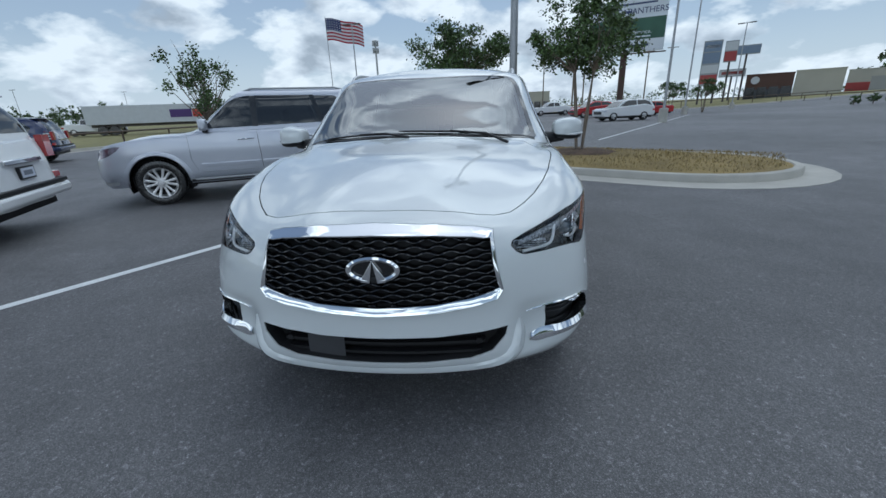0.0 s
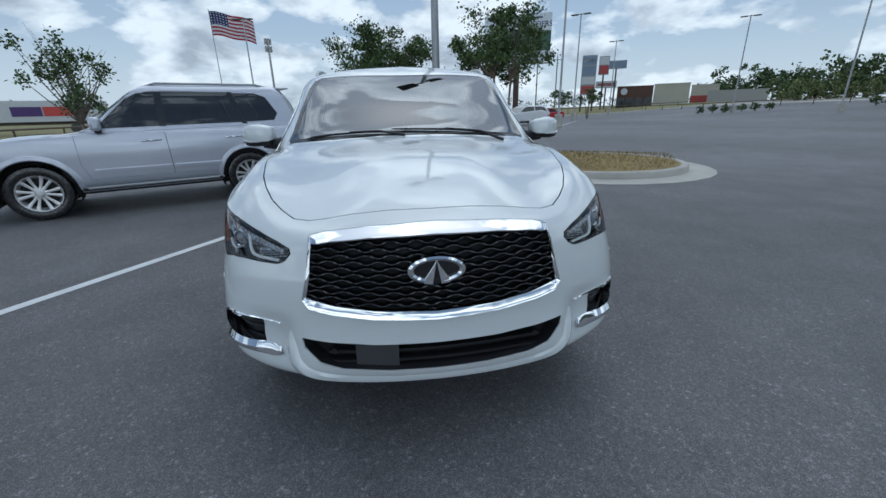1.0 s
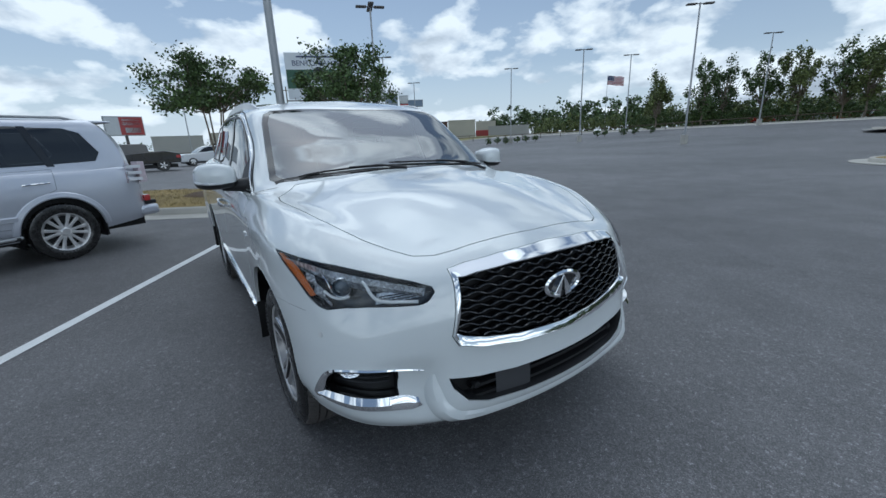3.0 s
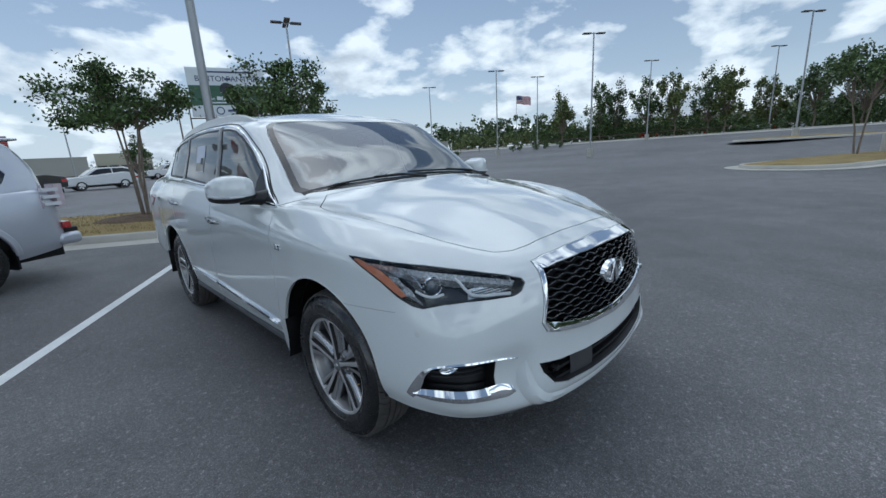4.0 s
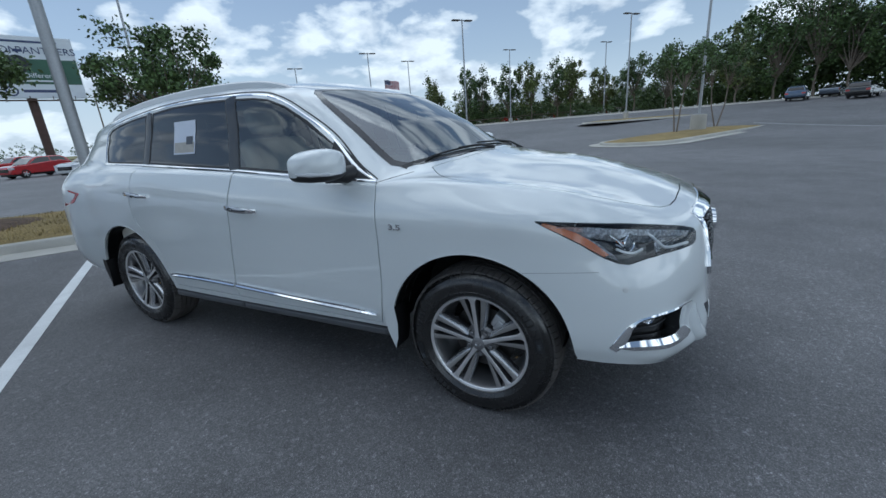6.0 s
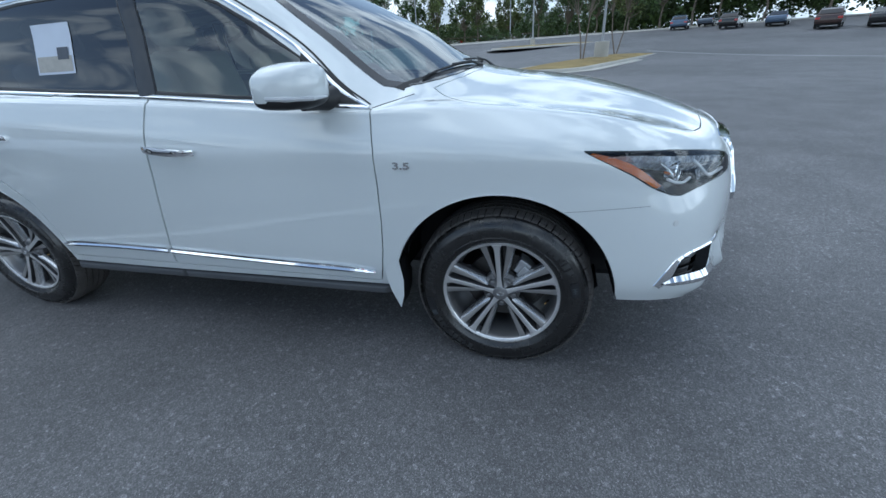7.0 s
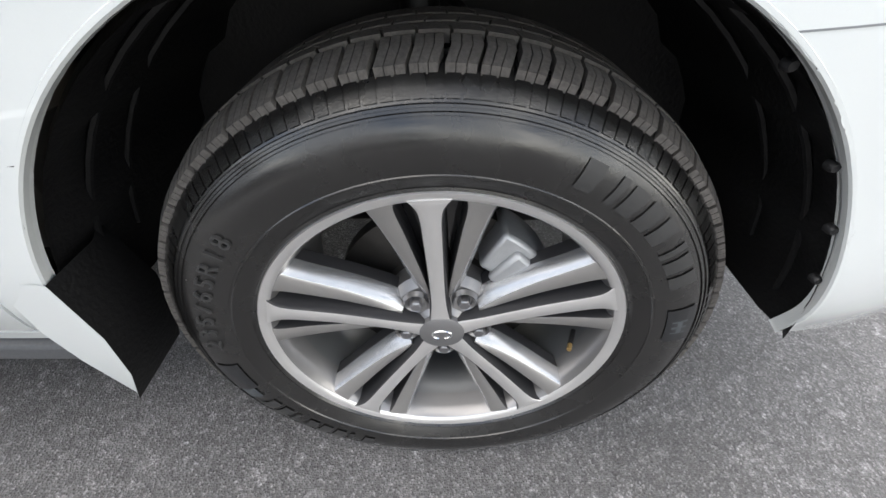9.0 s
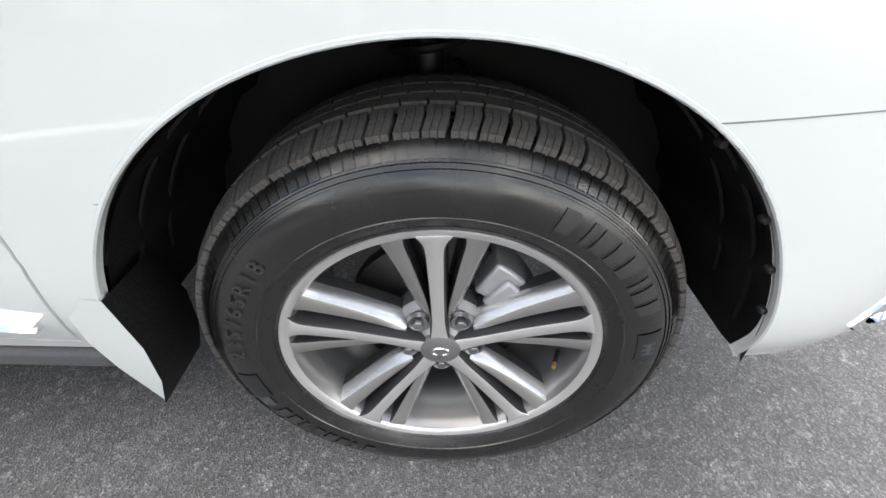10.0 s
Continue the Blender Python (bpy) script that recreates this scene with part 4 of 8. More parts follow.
# headlamps
M_DRL = mat("white_light_guide", (.90, .91, .92), .25, coat=.8, vary=.03, vscale=20)
M_LAMPIN = mat("lamp_reflector", (.62, .64, .67), .26, metal=.55, vary=.12, vscale=30, rvary=.08)
M_LAMPBK = mat("lamp_bezel_black", (.016, .017, .02), .2, coat=.5, vary=.15, vscale=20)
for sg, skin in lamp_skins:
    A = (.593 * sg, .805, 0)
    lamp = new("headlamp")
    lamp.parent = HERO
    lamp["label"] = "swept-back headlamp with clear lens and amber side reflector"
    part("housing", offset_skin(skin, 0.075), M_LAMPBK, lamp)

    def spot(a, z, off, A=A):
        return on_corner(a, z, A, off)
    # brow reflector along the upper edge
    bm = BM()
    brow = [(.26, .962), (.15, .957), (.02, .940), (-.12, .922), (-.25, .902), (-.34, .884)]
    quads(bm, [[spot(a, z, -.006), spot(a, z - .017, -.018), spot(a, z - .026 - (.012 if i < 4 else 0), -.05)] for i, (a, z) in enumerate(brow)])
    part("brow_reflector", bm, M_LAMPIN, lamp)
    # amber corner
    bm = BM()
    amb = [((.318, .968), (.316, .974)), ((.27, .945), (.258, .958)), ((.215, .915), (.196, .932)), ((.165, .884), (.145, .897)), ((.125, .858), (.110, .866)), ((.095, .840), (.085, .844))]
    quads(bm, [[spot(*p, -.006), spot((p[0] + q[0]) / 2, (p[1] + q[1]) / 2, -.008), spot(q[0] - .010, q[1] + .004, -.010), spot(q[0] - .010, q[1] + .004, -.014)] for p, q in amb])
    part("amber_reflector", bm, M_AMBER, lamp, "orange side reflector")
    # clear facet wedge between amber and projector
    bm = BM()
    quads(bm, [[spot(a, z, -.02 - .02 * (i % 2)), spot(a - .07, z - .028, -.05 + .015 * (i % 2))] for i, (a, z) in enumerate([(.20, .940), (.17, .917), (.14, .892), (.115, .870), (.095, .85), (.08, .84)])])
    part("side_facets", bm, M_LAMPIN, lamp, smooth=False)
    # projector: ring, bowl and ball lens
    c = spot(-.028, .890, -.035)
    n = Vector((sg * .45, -.89, .03)).normalized()
    rot = Matrix.Translation(c) @ n.to_track_quat("Z", "Y").to_matrix().to_4x4()
    bm = BM()
    lathe(bm, [(.030, -.02), (.033, .004), (.0365, .008), (.040, .004), (.042, -.03)], 36, "z")
    bm.transform(rot)
    part("projector_ring", bm, M_CHROME, lamp)
    bm = BM()
    lathe(bm, [(.0, .013), (.010, .0115), (.020, .006), (.027, -.003), (.030, -.014)], 32, "z")
    bm.transform(rot)
    part("projector_lens", bm, mat("projector_glass", (.10, .12, .14), .03, coat=1.0, vary=.1, vscale=40), lamp)
    # second chamber with light bars
    bm = BM()
    quads(bm, [[spot(a, .868 + dz - (a + .26) * .16, -.05) for a in np.linspace(-.345, -.17, 9)] for dz in (-.022, .022)], flip=sg > 0)
    part("inner_reflector", bm, M_LAMPIN, lamp, smooth=False)
    for k in range(3):
        bm = BM()
        tube(bm, [spot(a, .874 - k * .010 - (a + .26) * .17, -.04) for a in np.linspace(-.335, -.185, 9)], .0022, 6)
        part("reflector_fin", bm, M_LAMPBK, lamp)
    bm = BM()
    path = [spot(a, z, -.018) for a, z in ((-.115, .915), (-.135, .896), (-.158, .870), (-.182, .851), (-.215, .844), (-.27, .842), (-.33, .840))]
    tube(bm, [Vector(p) for p in spline(path, 5)], .0066, 8)
    part("daytime_light_strip", bm, M_DRL, lamp, "white light strip")
    bm = BM()
    tube(bm, [Vector(p) for p in spline([spot(a, z, -.02) for a, z in ((.04, .868), (.005, .853), (-.035, .848), (-.075, .858))], 5)], .0055, 8)
    part("projector_light_ring", bm, M_DRL, lamp)
    bm = BM()
    tube(bm, [Vector(p) for p in spline([spot(a, z, -.02) for a, z in ((.055, .925), (.03, .902), (.012, .880))], 5)], .0030, 8)
    part("chrome_sliver", bm, M_CHROME, lamp)
    lens_edge = dense(LAMP, 0.02)
    cx, cz = sum(p[0] for p in LAMP) / len(LAMP), sum(p[1] for p in LAMP) / len(LAMP)
    ins = [(p[0] + (cx - p[0]) * .016, p[1] + (cz - p[1]) * .045) for p in lens_edge]
    part("lens_seal", band(lens_edge, ins, lambda a, z, o, A=A: on_corner(a, z, A, o), [(0, -.004), (.3, .0005), (1, .0)]), M_GLOSSBK, lamp)
    part("lens", skin, G_LAMP, lamp, "clear lens").visible_shadow = False

# fog lamps
for sg, skin in fog_skins:
    A = (.74 * sg, .67, 0)
    fog = new("fog_lamp")
    fog.parent = HERO
    fog["label"] = "recessed fog lamp with chrome blade and spear"

    def spot(a, z, off, A=A, sg=sg):
        return on_corner(a, z, A) + Vector((sg * .62, -.78, .05)) * off
    part("recess", offset_skin(skin, 0.065), M_LINER, fog)
    skin.free()
    bm = BM()
    spear = [(.306, .468, .032), (.290, .500, .040), (.268, .535, .034), (.244, .566, .022), (.205, .590, .015), (.14, .602, .014), (.05, .604, .013), (-.05, .598, .011), (-.105, .589, .008), (-.138, .582, .003)]
    rows = []
    for k, (a, z, w) in enumerate(spear):
        if k < 4:
            e = Vector((-.6, -.45)).normalized()
        else:
            e = Vector((-.1, -1)).normalized()
        rows.append([spot(a, z, -.003), spot(a, z, .004), spot(a + e.x * w * .5, z + e.y * w * .5, .007), spot(a + e.x * w, z + e.y * w, .001), spot(a + e.x * w, z + e.y * w, -.035)])
    rows = np.array([[list(q) for q in r] for r in rows])
    rows = [spline(rows[:, j], 4) for j in range(5)]
    quads(bm, [[Vector(rows[j][i]) for j in range(5)] for i in range(len(rows[0]))])
    bmesh.ops.recalc_face_normals(bm, faces=bm.faces)
    part("chrome_spear", bm, M_CHROME, fog)
    bm = BM()
    low = [(.285, .470), (.255, .462), (.18, .455), (.09, .449), (0, .441), (-.055, .434), (-.095, .431), (-.128, .441)]
    hi = [(.275, .480), (.245, .494), (.18, .499), (.10, .496), (.02, .490), (-.030, .488), (-.065, .486), (-.112, .470)]
    deep = [.05, .05, .05, .05, .05, .045, .0, .0]
    sit = [-.002, -.002, -.002, -.002, -.002, .0, .003, .003]
    rows = []
    for (a0, z0), (a1, z1), dp, st in zip(low, hi, deep, sit):
        rows.append([spot(a0, z0, -.004), spot(a0, z0 + .002, .008), spot(a0 + (a1 - a0) * .5, z0 + (z1 - z0) * .5, .012), spot(a1, z1, st), spot(a1, z1, -.003 - dp)])
    rows = np.array([[list(q) for q in r] for r in rows])
    rows = [spline(rows[:, j], 5) for j in range(5)]
    quads(bm, [[Vector(rows[j][i]) for j in range(5)] for i in range(len(rows[0]))])
    bmesh.ops.recalc_face_normals(bm, faces=bm.faces)
    part("chrome_blade", bm, M_CHROME, fog)
    c = spot(.135, .575, -.03)
    n = Vector((sg * .5, -.85, .05)).normalized()
    rot = Matrix.Translation(c) @ n.to_track_quat("Z", "X").to_matrix().to_4x4() @ Matrix.Diagonal((1.0, 1.75, 1, 1))
    bm = BM()
    lathe(bm, [(.0, -.012), (.012, -.012), (.018, -.002), (.021, .004), (.023, -.002), (.023, -.03)], 28, "z")
    bm.transform(rot)
    part("lamp_bowl", bm, M_CHROME, fog)
    bm = BM()
    lathe(bm, [(.0, .010), (.010, .007), (.018, .0)], 24, "z")
    bm.transform(rot)
    part("lamp_lens", bm, G_LAMP, fog).visible_shadow = False
    for k in range(3):
        bm = BM()
        tube(bm, [spot(a, .565 - k * .018, -.055) for a in np.linspace(.0, .2, 6)], .004, 6)
        part("recess_slat", bm, M_BLACKPL, fog)

# ---- trim, mirrors, glass surrounds, cabin, underside ----
def side_band(pts, widths, sg, prof, name, material, label="", per=5):
    """A moulding along the flank through (y, z) points; widths give its height at each; prof: (share, off) across it."""
    P = spline(np.array([(y, z, w) for (y, z), w in zip(pts, widths)], float), per)
    bm = BM()
    rows = []
    for i, (y, z, w) in enumerate(P):
        t = P[min(i + 1, len(P) - 1)][:2] - P[max(i - 1, 0)][:2]
        t = t / (np.linalg.norm(t) + 1e-9)
        n = np.array([-t[1], t[0]])
        rows.append([on_side(y + n[0] * w * (s - .5), z + n[1] * w * (s - .5), sg, o) for s, o in prof])
    vs = quads(bm, rows)
    for r in (vs[0], vs[-1]):
        try:
            bm.faces.new(r)
        except ValueError:
            pass
    bmesh.ops.recalc_face_normals(bm, faces=bm.faces)
    return part(name, bm, material, HERO, label)


ROUND = [(0, -.003), (0, .004), (.25, .010), (.75, .010), (1, .004), (1, -.003)]
THIN = [(0, -.002), (.05, .004), (.5, .006), (.95, .004), (1, -.002)]
M_PILLAR = mat("pillar_gloss_black", (.02, .021, .024), .22, coat=.3, vary=.08, vscale=5)
for sg in (1, -1):
    # chrome line round the windows
    side_band([(.515, 1.143), (.62, 1.20), (.80, 1.352), (1.0, 1.478), (1.16, 1.566), (1.30, 1.615), (1.45, 1.636), (1.70, 1.648), (2.0, 1.655), (2.3, 1.645), (2.6, 1.62), (2.9, 1.583), (3.08, 1.551), (3.15, 1.515), (3.15, 1.40), (3.13, 1.30)], [.010, .014] + [.0125] * 12 + [.010, .007], sg, THIN, "window_trim", M_CHROME, "bright chrome window trim")
    side_band([(.51, 1.141), (.8, 1.160), (1.2, 1.186), (1.6, 1.213), (2.1, 1.241), (2.6, 1.268), (3.13, 1.29)], [.012] * 7, sg, THIN, "waist_trim", M_CHROME, "bright chrome waist trim")
    # black rubber round each pane
    for poly in SIDE_GLASS.values():
        o = dense(poly, .03)
        cy, cz = sum(p[0] for p in o) / len(o), sum(p[1] for p in o) / len(o)
        i2 = [(y - .013 * (1 if y > cy else -1) * min(1, abs(y - cy) / .2), z - .012 * (1 if z > cz else -1) * min(1, abs(z - cz) / .1)) for y, z in o]
        part("window_seal", band(o, i2, lambda y, z, off, s=sg: on_side(y, z, s, off), [(-.25, -.001), (0, .003), (.7, .003), (1, .0005)]), M_BLACKPL, HERO, "black rubber window seal")
    # black pillar covers
    side_band([(1.558, 1.218), (1.582, 1.40), (1.620, 1.638)], [.096, .092, .090], sg, [(0, -.006), (.04, .005), (.5, .007), (.96, .005), (1, -.006)], "pillar_cover", M_PILLAR, "dark glossy pillar cover")
    side_band([(2.547, 1.273), (2.531, 1.44), (2.513, 1.618)], [.080, .074, .066], sg, [(0, -.006), (.04, .005), (.5, .007), (.96, .005), (1, -.006)], "pillar_cover", M_PILLAR, "dark glossy pillar cover")
    bm = BM()
    quads(bm, [[on_side(y, 1.151 + (y - .53) * .075 + ((y - .53) * .70) * q, sg, .0045) for q in (0, .5, 1)] for y in np.linspace(.532, .80, 9)])
    bmesh.ops.recalc_face_normals(bm, faces=bm.faces)
    part("mirror_sail", bm, M_BLACKPL, HERO, "black triangle behind the mirror")
    # door mouldings, split at the shut line
    side_band([(.548, .455), (.60, .457), (1.1, .468), (1.68, .485)], [.014, .026, .032, .034], sg, [(0, -.002), (0, .008), (.35, .014), (.55, .006), (1, .012), (1, -.002)], "door_moulding", M_CHROME, "chrome lower door moulding")
    side_band([(1.70, .486), (2.1, .490), (2.40, .482), (2.425, .478)], [.034, .032, .022, .008], sg, [(0, -.002), (0, .008), (.35, .014), (.55, .006), (1, .012), (1, -.002)], "door_moulding", M_CHROME, "chrome lower door moulding")
    # black seal between the window trim and the door frame
    side_band([(.505, 1.150), (.61, 1.215), (.79, 1.368), (.99, 1.495), (1.15, 1.582), (1.30, 1.632), (1.45, 1.652), (1.70, 1.663), (2.0, 1.669), (2.3, 1.659), (2.6, 1.633), (2.9, 1.596), (3.09, 1.562)], [.004] + [.007] * 11 + [.004], sg, [(0, -.003), (.1, .0025), (.9, .0025), (1, -.003)], "door_seal", M_BLACKPL, "black door seal")
    # seams of the bumper and the pillar foot
    side_band([(-.236, .7680), (-.35, .7745), (-.47, .7800), (-.53, .7820)], [.0018] * 4, sg, [(0, -.002), (.1, .0006), (.9, .0006), (1, -.002)], "bumper_seam", mat("seam_grey", (.20, .21, .22), .6, vary=.1))
    side_band([(.498, 1.138), (.43, 1.155), (.36, 1.172)], [.0028] * 3, sg, [(0, -.002), (.1, .0006), (.9, .0006), (1, -.002)], "pillar_seam", M_LINER)
    # rolled lips of the wheel arches
    for yc in (0.0, 2.9):
        bm = BM()
        rows = []
        for t in np.linspace(4, 174, 72):
            a = radians(t)
            row = []
            for r, o in ((.4615, -.0012), (.460, .0012), (.4565, .0012), (.4548, -.0015), (.4552, -.009)):
                y, z = yc + r * math.cos(a), .374 + r * math.sin(a)
                q = yc + .467 * math.cos(a), .374 + .467 * math.sin(a)
                p = on_side(*q, sg)
                row.append(Vector((p.x + sg * o, y, z)))
            rows.append(row)
        quads(bm, rows)
        bmesh.ops.recalc_face_normals(bm, faces=bm.faces)
        part("arch_lip", bm, M_PEARL, HERO)
    # handles
    for y0, z0, dz in ((1.465, .994, .018), (2.575, 1.068, .020)):
        h = new("door_handle")
        h.parent = HERO
        h["label"] = "chrome pull handle"
        bm = BM()
        rows = []
        for k in range(13):
            f = k / 12
            y = y0 - .14 + .28 * f
            z = z0 - dz * .5 + dz * f
            o = .006 + .034 * math.sin(math.pi * min(1, max(0, f))) ** .45
            w = .012 + .005 * math.sin(math.pi * f)
            c = on_side(y, z, sg, o)
            rows.append([c + Vector((sg * a * .007, 0, b * w)) for a, b in ((-1, -.7), (0.6, -1), (1, 0), (.6, 1), (-1, .7), (-1.4, 0))])
        vs = quads(bm, rows, closed_v=True)
        bm.faces.new(vs[0]), bm.faces.new(vs[-1])
        bmesh.ops.recalc_face_normals(bm, faces=bm.faces)
        part("grip", bm, M_CHROME, h)
        bm = BM()
        quads(bm, [[on_side(y0 + .075 * r * math.cos(a), z0 - .012 + .040 * r * math.sin(a), sg, .0012) for a in np.linspace(0, 2 * math.pi, 24, endpoint=False)] for r in (.05, .5, 1)], closed_v=True)
        bmesh.ops.recalc_face_normals(bm, faces=bm.faces)
        part("finger_cup", bm, M_PEARL, h)
    # side step
    bm = BM()
    rows = []
    for y in (.50, .53, 1.0, 1.665, 1.69, 1.70, 2.2, 2.44, 2.47):
        d = .02 if y in (.50, 2.47, 1.69) else 0
        z = .325 - .008 * (y - .5)
        rows.append([Vector((sg * (x - d), y, z + dz)) for x, dz in ((.80, .045), (.925, .040), (.945, .028), (.945, .0), (.925, -.015), (.80, -.015))])
    vs = quads(bm, rows, closed_v=True)
    bm.faces.new(vs[0]), bm.faces.new(vs[-1])
    bmesh.ops.recalc_face_normals(bm, faces=bm.faces)
    part("side_step", bm, mat("grey_step_plastic", (.085, .088, .094), .5, vary=.1, vscale=4, grain=.1, gscale=200), HERO, "grey plastic running board", bevel=.004)
    # splash guards behind the wheels
    for yc, white in ((0.0, True), (2.9, False)):
        g = new("splash_guard")
        g.parent = HERO
        bm = BM()
        y0 = yc + .415
        quads(bm, [[Vector((sg * x, y, z)) for y, z in ((y0 + .015 + .02 * (x < .9), .515), (y0 + .003, .42), (y0 + .010, .34), (y0 + .030, .275))] for x in (.86, .90, .94, .972, .978)])
        quads(bm, [[Vector((sg * .978, y, z)) for y, z in ((y0 + .015, .515), (y0 + .003, .42), (y0 + .010, .34), (y0 + .030, .275))], [Vector((sg * .970, y, z)) for y, z in ((y0 + .085, .515), (y0 + .085, .42), (y0 + .070, .36), (y0 + .036, .275))], [Vector((sg * .945, y, z)) for y, z in ((y0 + .092, .515), (y0 + .092, .42), (y0 + .075, .36), (y0 + .036, .275))]])
        bmesh.ops.recalc_face_normals(bm, faces=bm.faces)
        ob = part("guard_face", bm, [M_LINER, M_PEARL], g)
        for p in ob.data.polygons:
            if abs(p.normal.x) > .5 and white:
                p.material_index = 1
    # roof rails
    bm = BM()
    rail = spline([(sg * .672, 1.18, 1.650), (sg * .684, 1.28, 1.682), (sg * .690, 1.42, 1.708), (sg * .693, 1.8, 1.730), (sg * .690, 2.3, 1.728), (sg * .678, 2.8, 1.700), (sg * .665, 3.1, 1.662), (sg * .655, 3.25, 1.625)], 6)
    rows = [[Vector(p) + Vector((sg * a, 0, b)) for a, b in ((-.012, -.045), (-.011, .002), (-.004, .007), (.006, .006), (.012, -.002), (.015, -.045))] for p in rail]
    quads(bm, rows)
    bmesh.ops.recalc_face_normals(bm, faces=bm.faces)
    part("roof_rail", bm, mat("satin_silver", (.55, .56, .57), .3, metal=.7, vary=.05, vscale=5), HERO, "satin silver roof rail")
    # mirror
    mir = new("door_mirror")
    mir.parent = HERO
    mir["label"] = "white door mirror with black base and clear indicator"
    rows = []
    for f, yc, hy, z0, z1 in ((0, .715, .055, 1.178, 1.252), (.06, .71, .070, 1.160, 1.272), (.3, .705, .088, 1.148, 1.292), (.6, .715, .090, 1.144, 1.297), (.82, .735, .080, 1.148, 1.286), (.95, .76, .058, 1.158, 1.264), (1, .78, .027, 1.176, 1.240)):
        x = .945 + .215 * f
        ring = []
        for k in range(20):
            a = 2 * math.pi * k / 20
            c, s = math.cos(a), math.sin(a)
            pw = lambda v, e=.52: math.copysign(abs(v) ** e, v)
            ring.append(Vector((sg * x, yc + hy * pw(c) * (1 if c > 0 else 1.1), (z0 + z1) / 2 + .018 + (z1 - z0) / 2 * pw(s))))
        rows.append(ring)
    arr = np.array([[list(p) for p in r] for r in rows])
    fine = [spline(arr[:, j], 4) for j in range(20)]
    bm = BM()
    vs = quads(bm, [[Vector(fine[j][i]) for j in range(20)] for i in range(len(fine[0]))], closed_v=True)
    bm.faces.new(vs[0]), bm.faces.new(vs[-1])
    bmesh.ops.recalc_face_normals(bm, faces=bm.faces)
    ob = part("mirror_cap", bm, [M_PEARL, M_BLACKPL], mir)
    for p in ob.data.polygons:
        if 11 <= p.index % 20 <= 18 and p.index < 20 * (len(fine[0]) - 1):
            p.material_index = 1
    bm = BM()
    tube(bm, [(sg * .875, .665, 1.176), (sg * .94, .69, 1.178), (sg * 1.02, .715, 1.178)], [.050, .038, .03], 12)
    part("mirror_arm", bm, M_BLACKPL, mir)
    bm = BM()
    tube(bm, [(sg * 1.157, .76, 1.208), (sg * 1.147, .690, 1.204), (sg * 1.092, .622, 1.200), (sg * 1.024, .606, 1.198)], [.008, .010, .009, .003], 8)
    part("indicator", bm, mat("clear_indicator", (.55, .56, .57), .1, coat=1, vary=.05), mir)
    bm = BM()
    box(bm, min(sg * .965, sg * 1.135), max(sg * .965, sg * 1.135), .795, .802, 1.188, 1.288)
    part("mirror_glass", bm, M_CHROME, mir, bevel=.01)
    # engine badge on the wing
    cu = bpy.data.curves.new("engine_badge", "FONT")
    cu.offset = .0015
    cu.body, cu.size, cu.extrude, cu.bevel_depth, cu.align_x, cu.align_y = "3.5", .050, .0022, .0008, "CENTER", "CENTER"
    cu.space_character = 1.05
    cu.materials.append(M_CHROME)
    ob = new("engine_badge", cu)
    ob.parent = HERO
    p = on_side(.372, .936, sg, .003)
    n = (on_side(.372, .936, sg, 1.0) - on_side(.372, .936, sg, 0)).normalized()
    X = Vector((0, sg, 0))
    X = (X - n * X.dot(n)).normalized()
    ob.matrix_basis = Matrix.Translation(p) @ Matrix((X, n.cross(X), n)).transposed().to_4x4() @ Matrix.Diagonal((1.12, .72, 1, 1))
    # tail lamp
    bm = BM()
    tl = [(3.42, 1.075), (3.55, 1.10), (3.70, 1.105), (3.80, 1.09), (3.80, 1.0), (3.68, .97), (3.52, 1.0)]
    prism_pts = [on_side(y, z, sg, .004) for y, z in tl]
    c = bm.verts.new(sum(prism_pts, Vector()) / len(prism_pts) + Vector((sg * .01, 0, 0)))
    v = [bm.verts.new(p) for p in prism_pts]
    lo = [bm.verts.new(p - Vector((sg * .03, 0, 0))) for p in prism_pts]
    for i in range(len(v)):
        j = (i + 1) % len(v)
        bm.faces.new((v[i], v[j], c))
        bm.faces.new((v[j], v[i], lo[i], lo[j]))
    bmesh.ops.recalc_face_normals(bm, faces=bm.faces)
    part("tail_lamp", bm, M_REDLENS, HERO, "red tail lamp")
    # wheel-arch liners
    for yc in (0.0, 2.9):
        bm = BM()
        rows = []
        for k in range(37):
            a = math.radians(3 + 174 * k / 36)
            rib = .012 if k % 4 == 0 else 0
            rows.append([Vector((sg * x, yc + (r - rib * (x < .93)) * math.cos(a), .372 + (r - rib * (x < .93)) * math.sin(a))) for x, r in ((.955, .4555), (.94, .464), (.90, .468), (.72, .468), (.60, .462), (.585, .30), (.58, .12))])
        quads(bm, rows)
        bmesh.ops.recalc_face_normals(bm, faces=bm.faces)
        liner = part("arch_liner", bm, M_LINER, HERO, "black plastic wheel-arch liner")
        for xx, r, a0, a1 in ((.875, .463, 8, 78), (.80, .463, 12, 84), (.90, .462, 100, 172), (.82, .463, 96, 168)):
            bm = BM()
            tube(bm, [(sg * xx, yc + r * math.cos(radians(t)), .372 + r * math.sin(radians(t))) for t in np.linspace(a0, a1, 16)], .004, 6)
            part("liner_rib", bm, M_LINER, liner)
        for t in (126, 142, 153, 163):
            c = Vector((sg * .952, yc + .452 * math.cos(radians(t)), .374 + .452 * math.sin(radians(t))))
            bm = BM()
            lathe(bm, [(0, -.004), (.004, -.004), (.0055, -.001), (.0055, .006), (0, .007)], 12, "x", c)
            part("push_pin", bm, M_BLACKPL, liner)
        # grey inner wing above the tyre, with its bracket
        bm = BM()
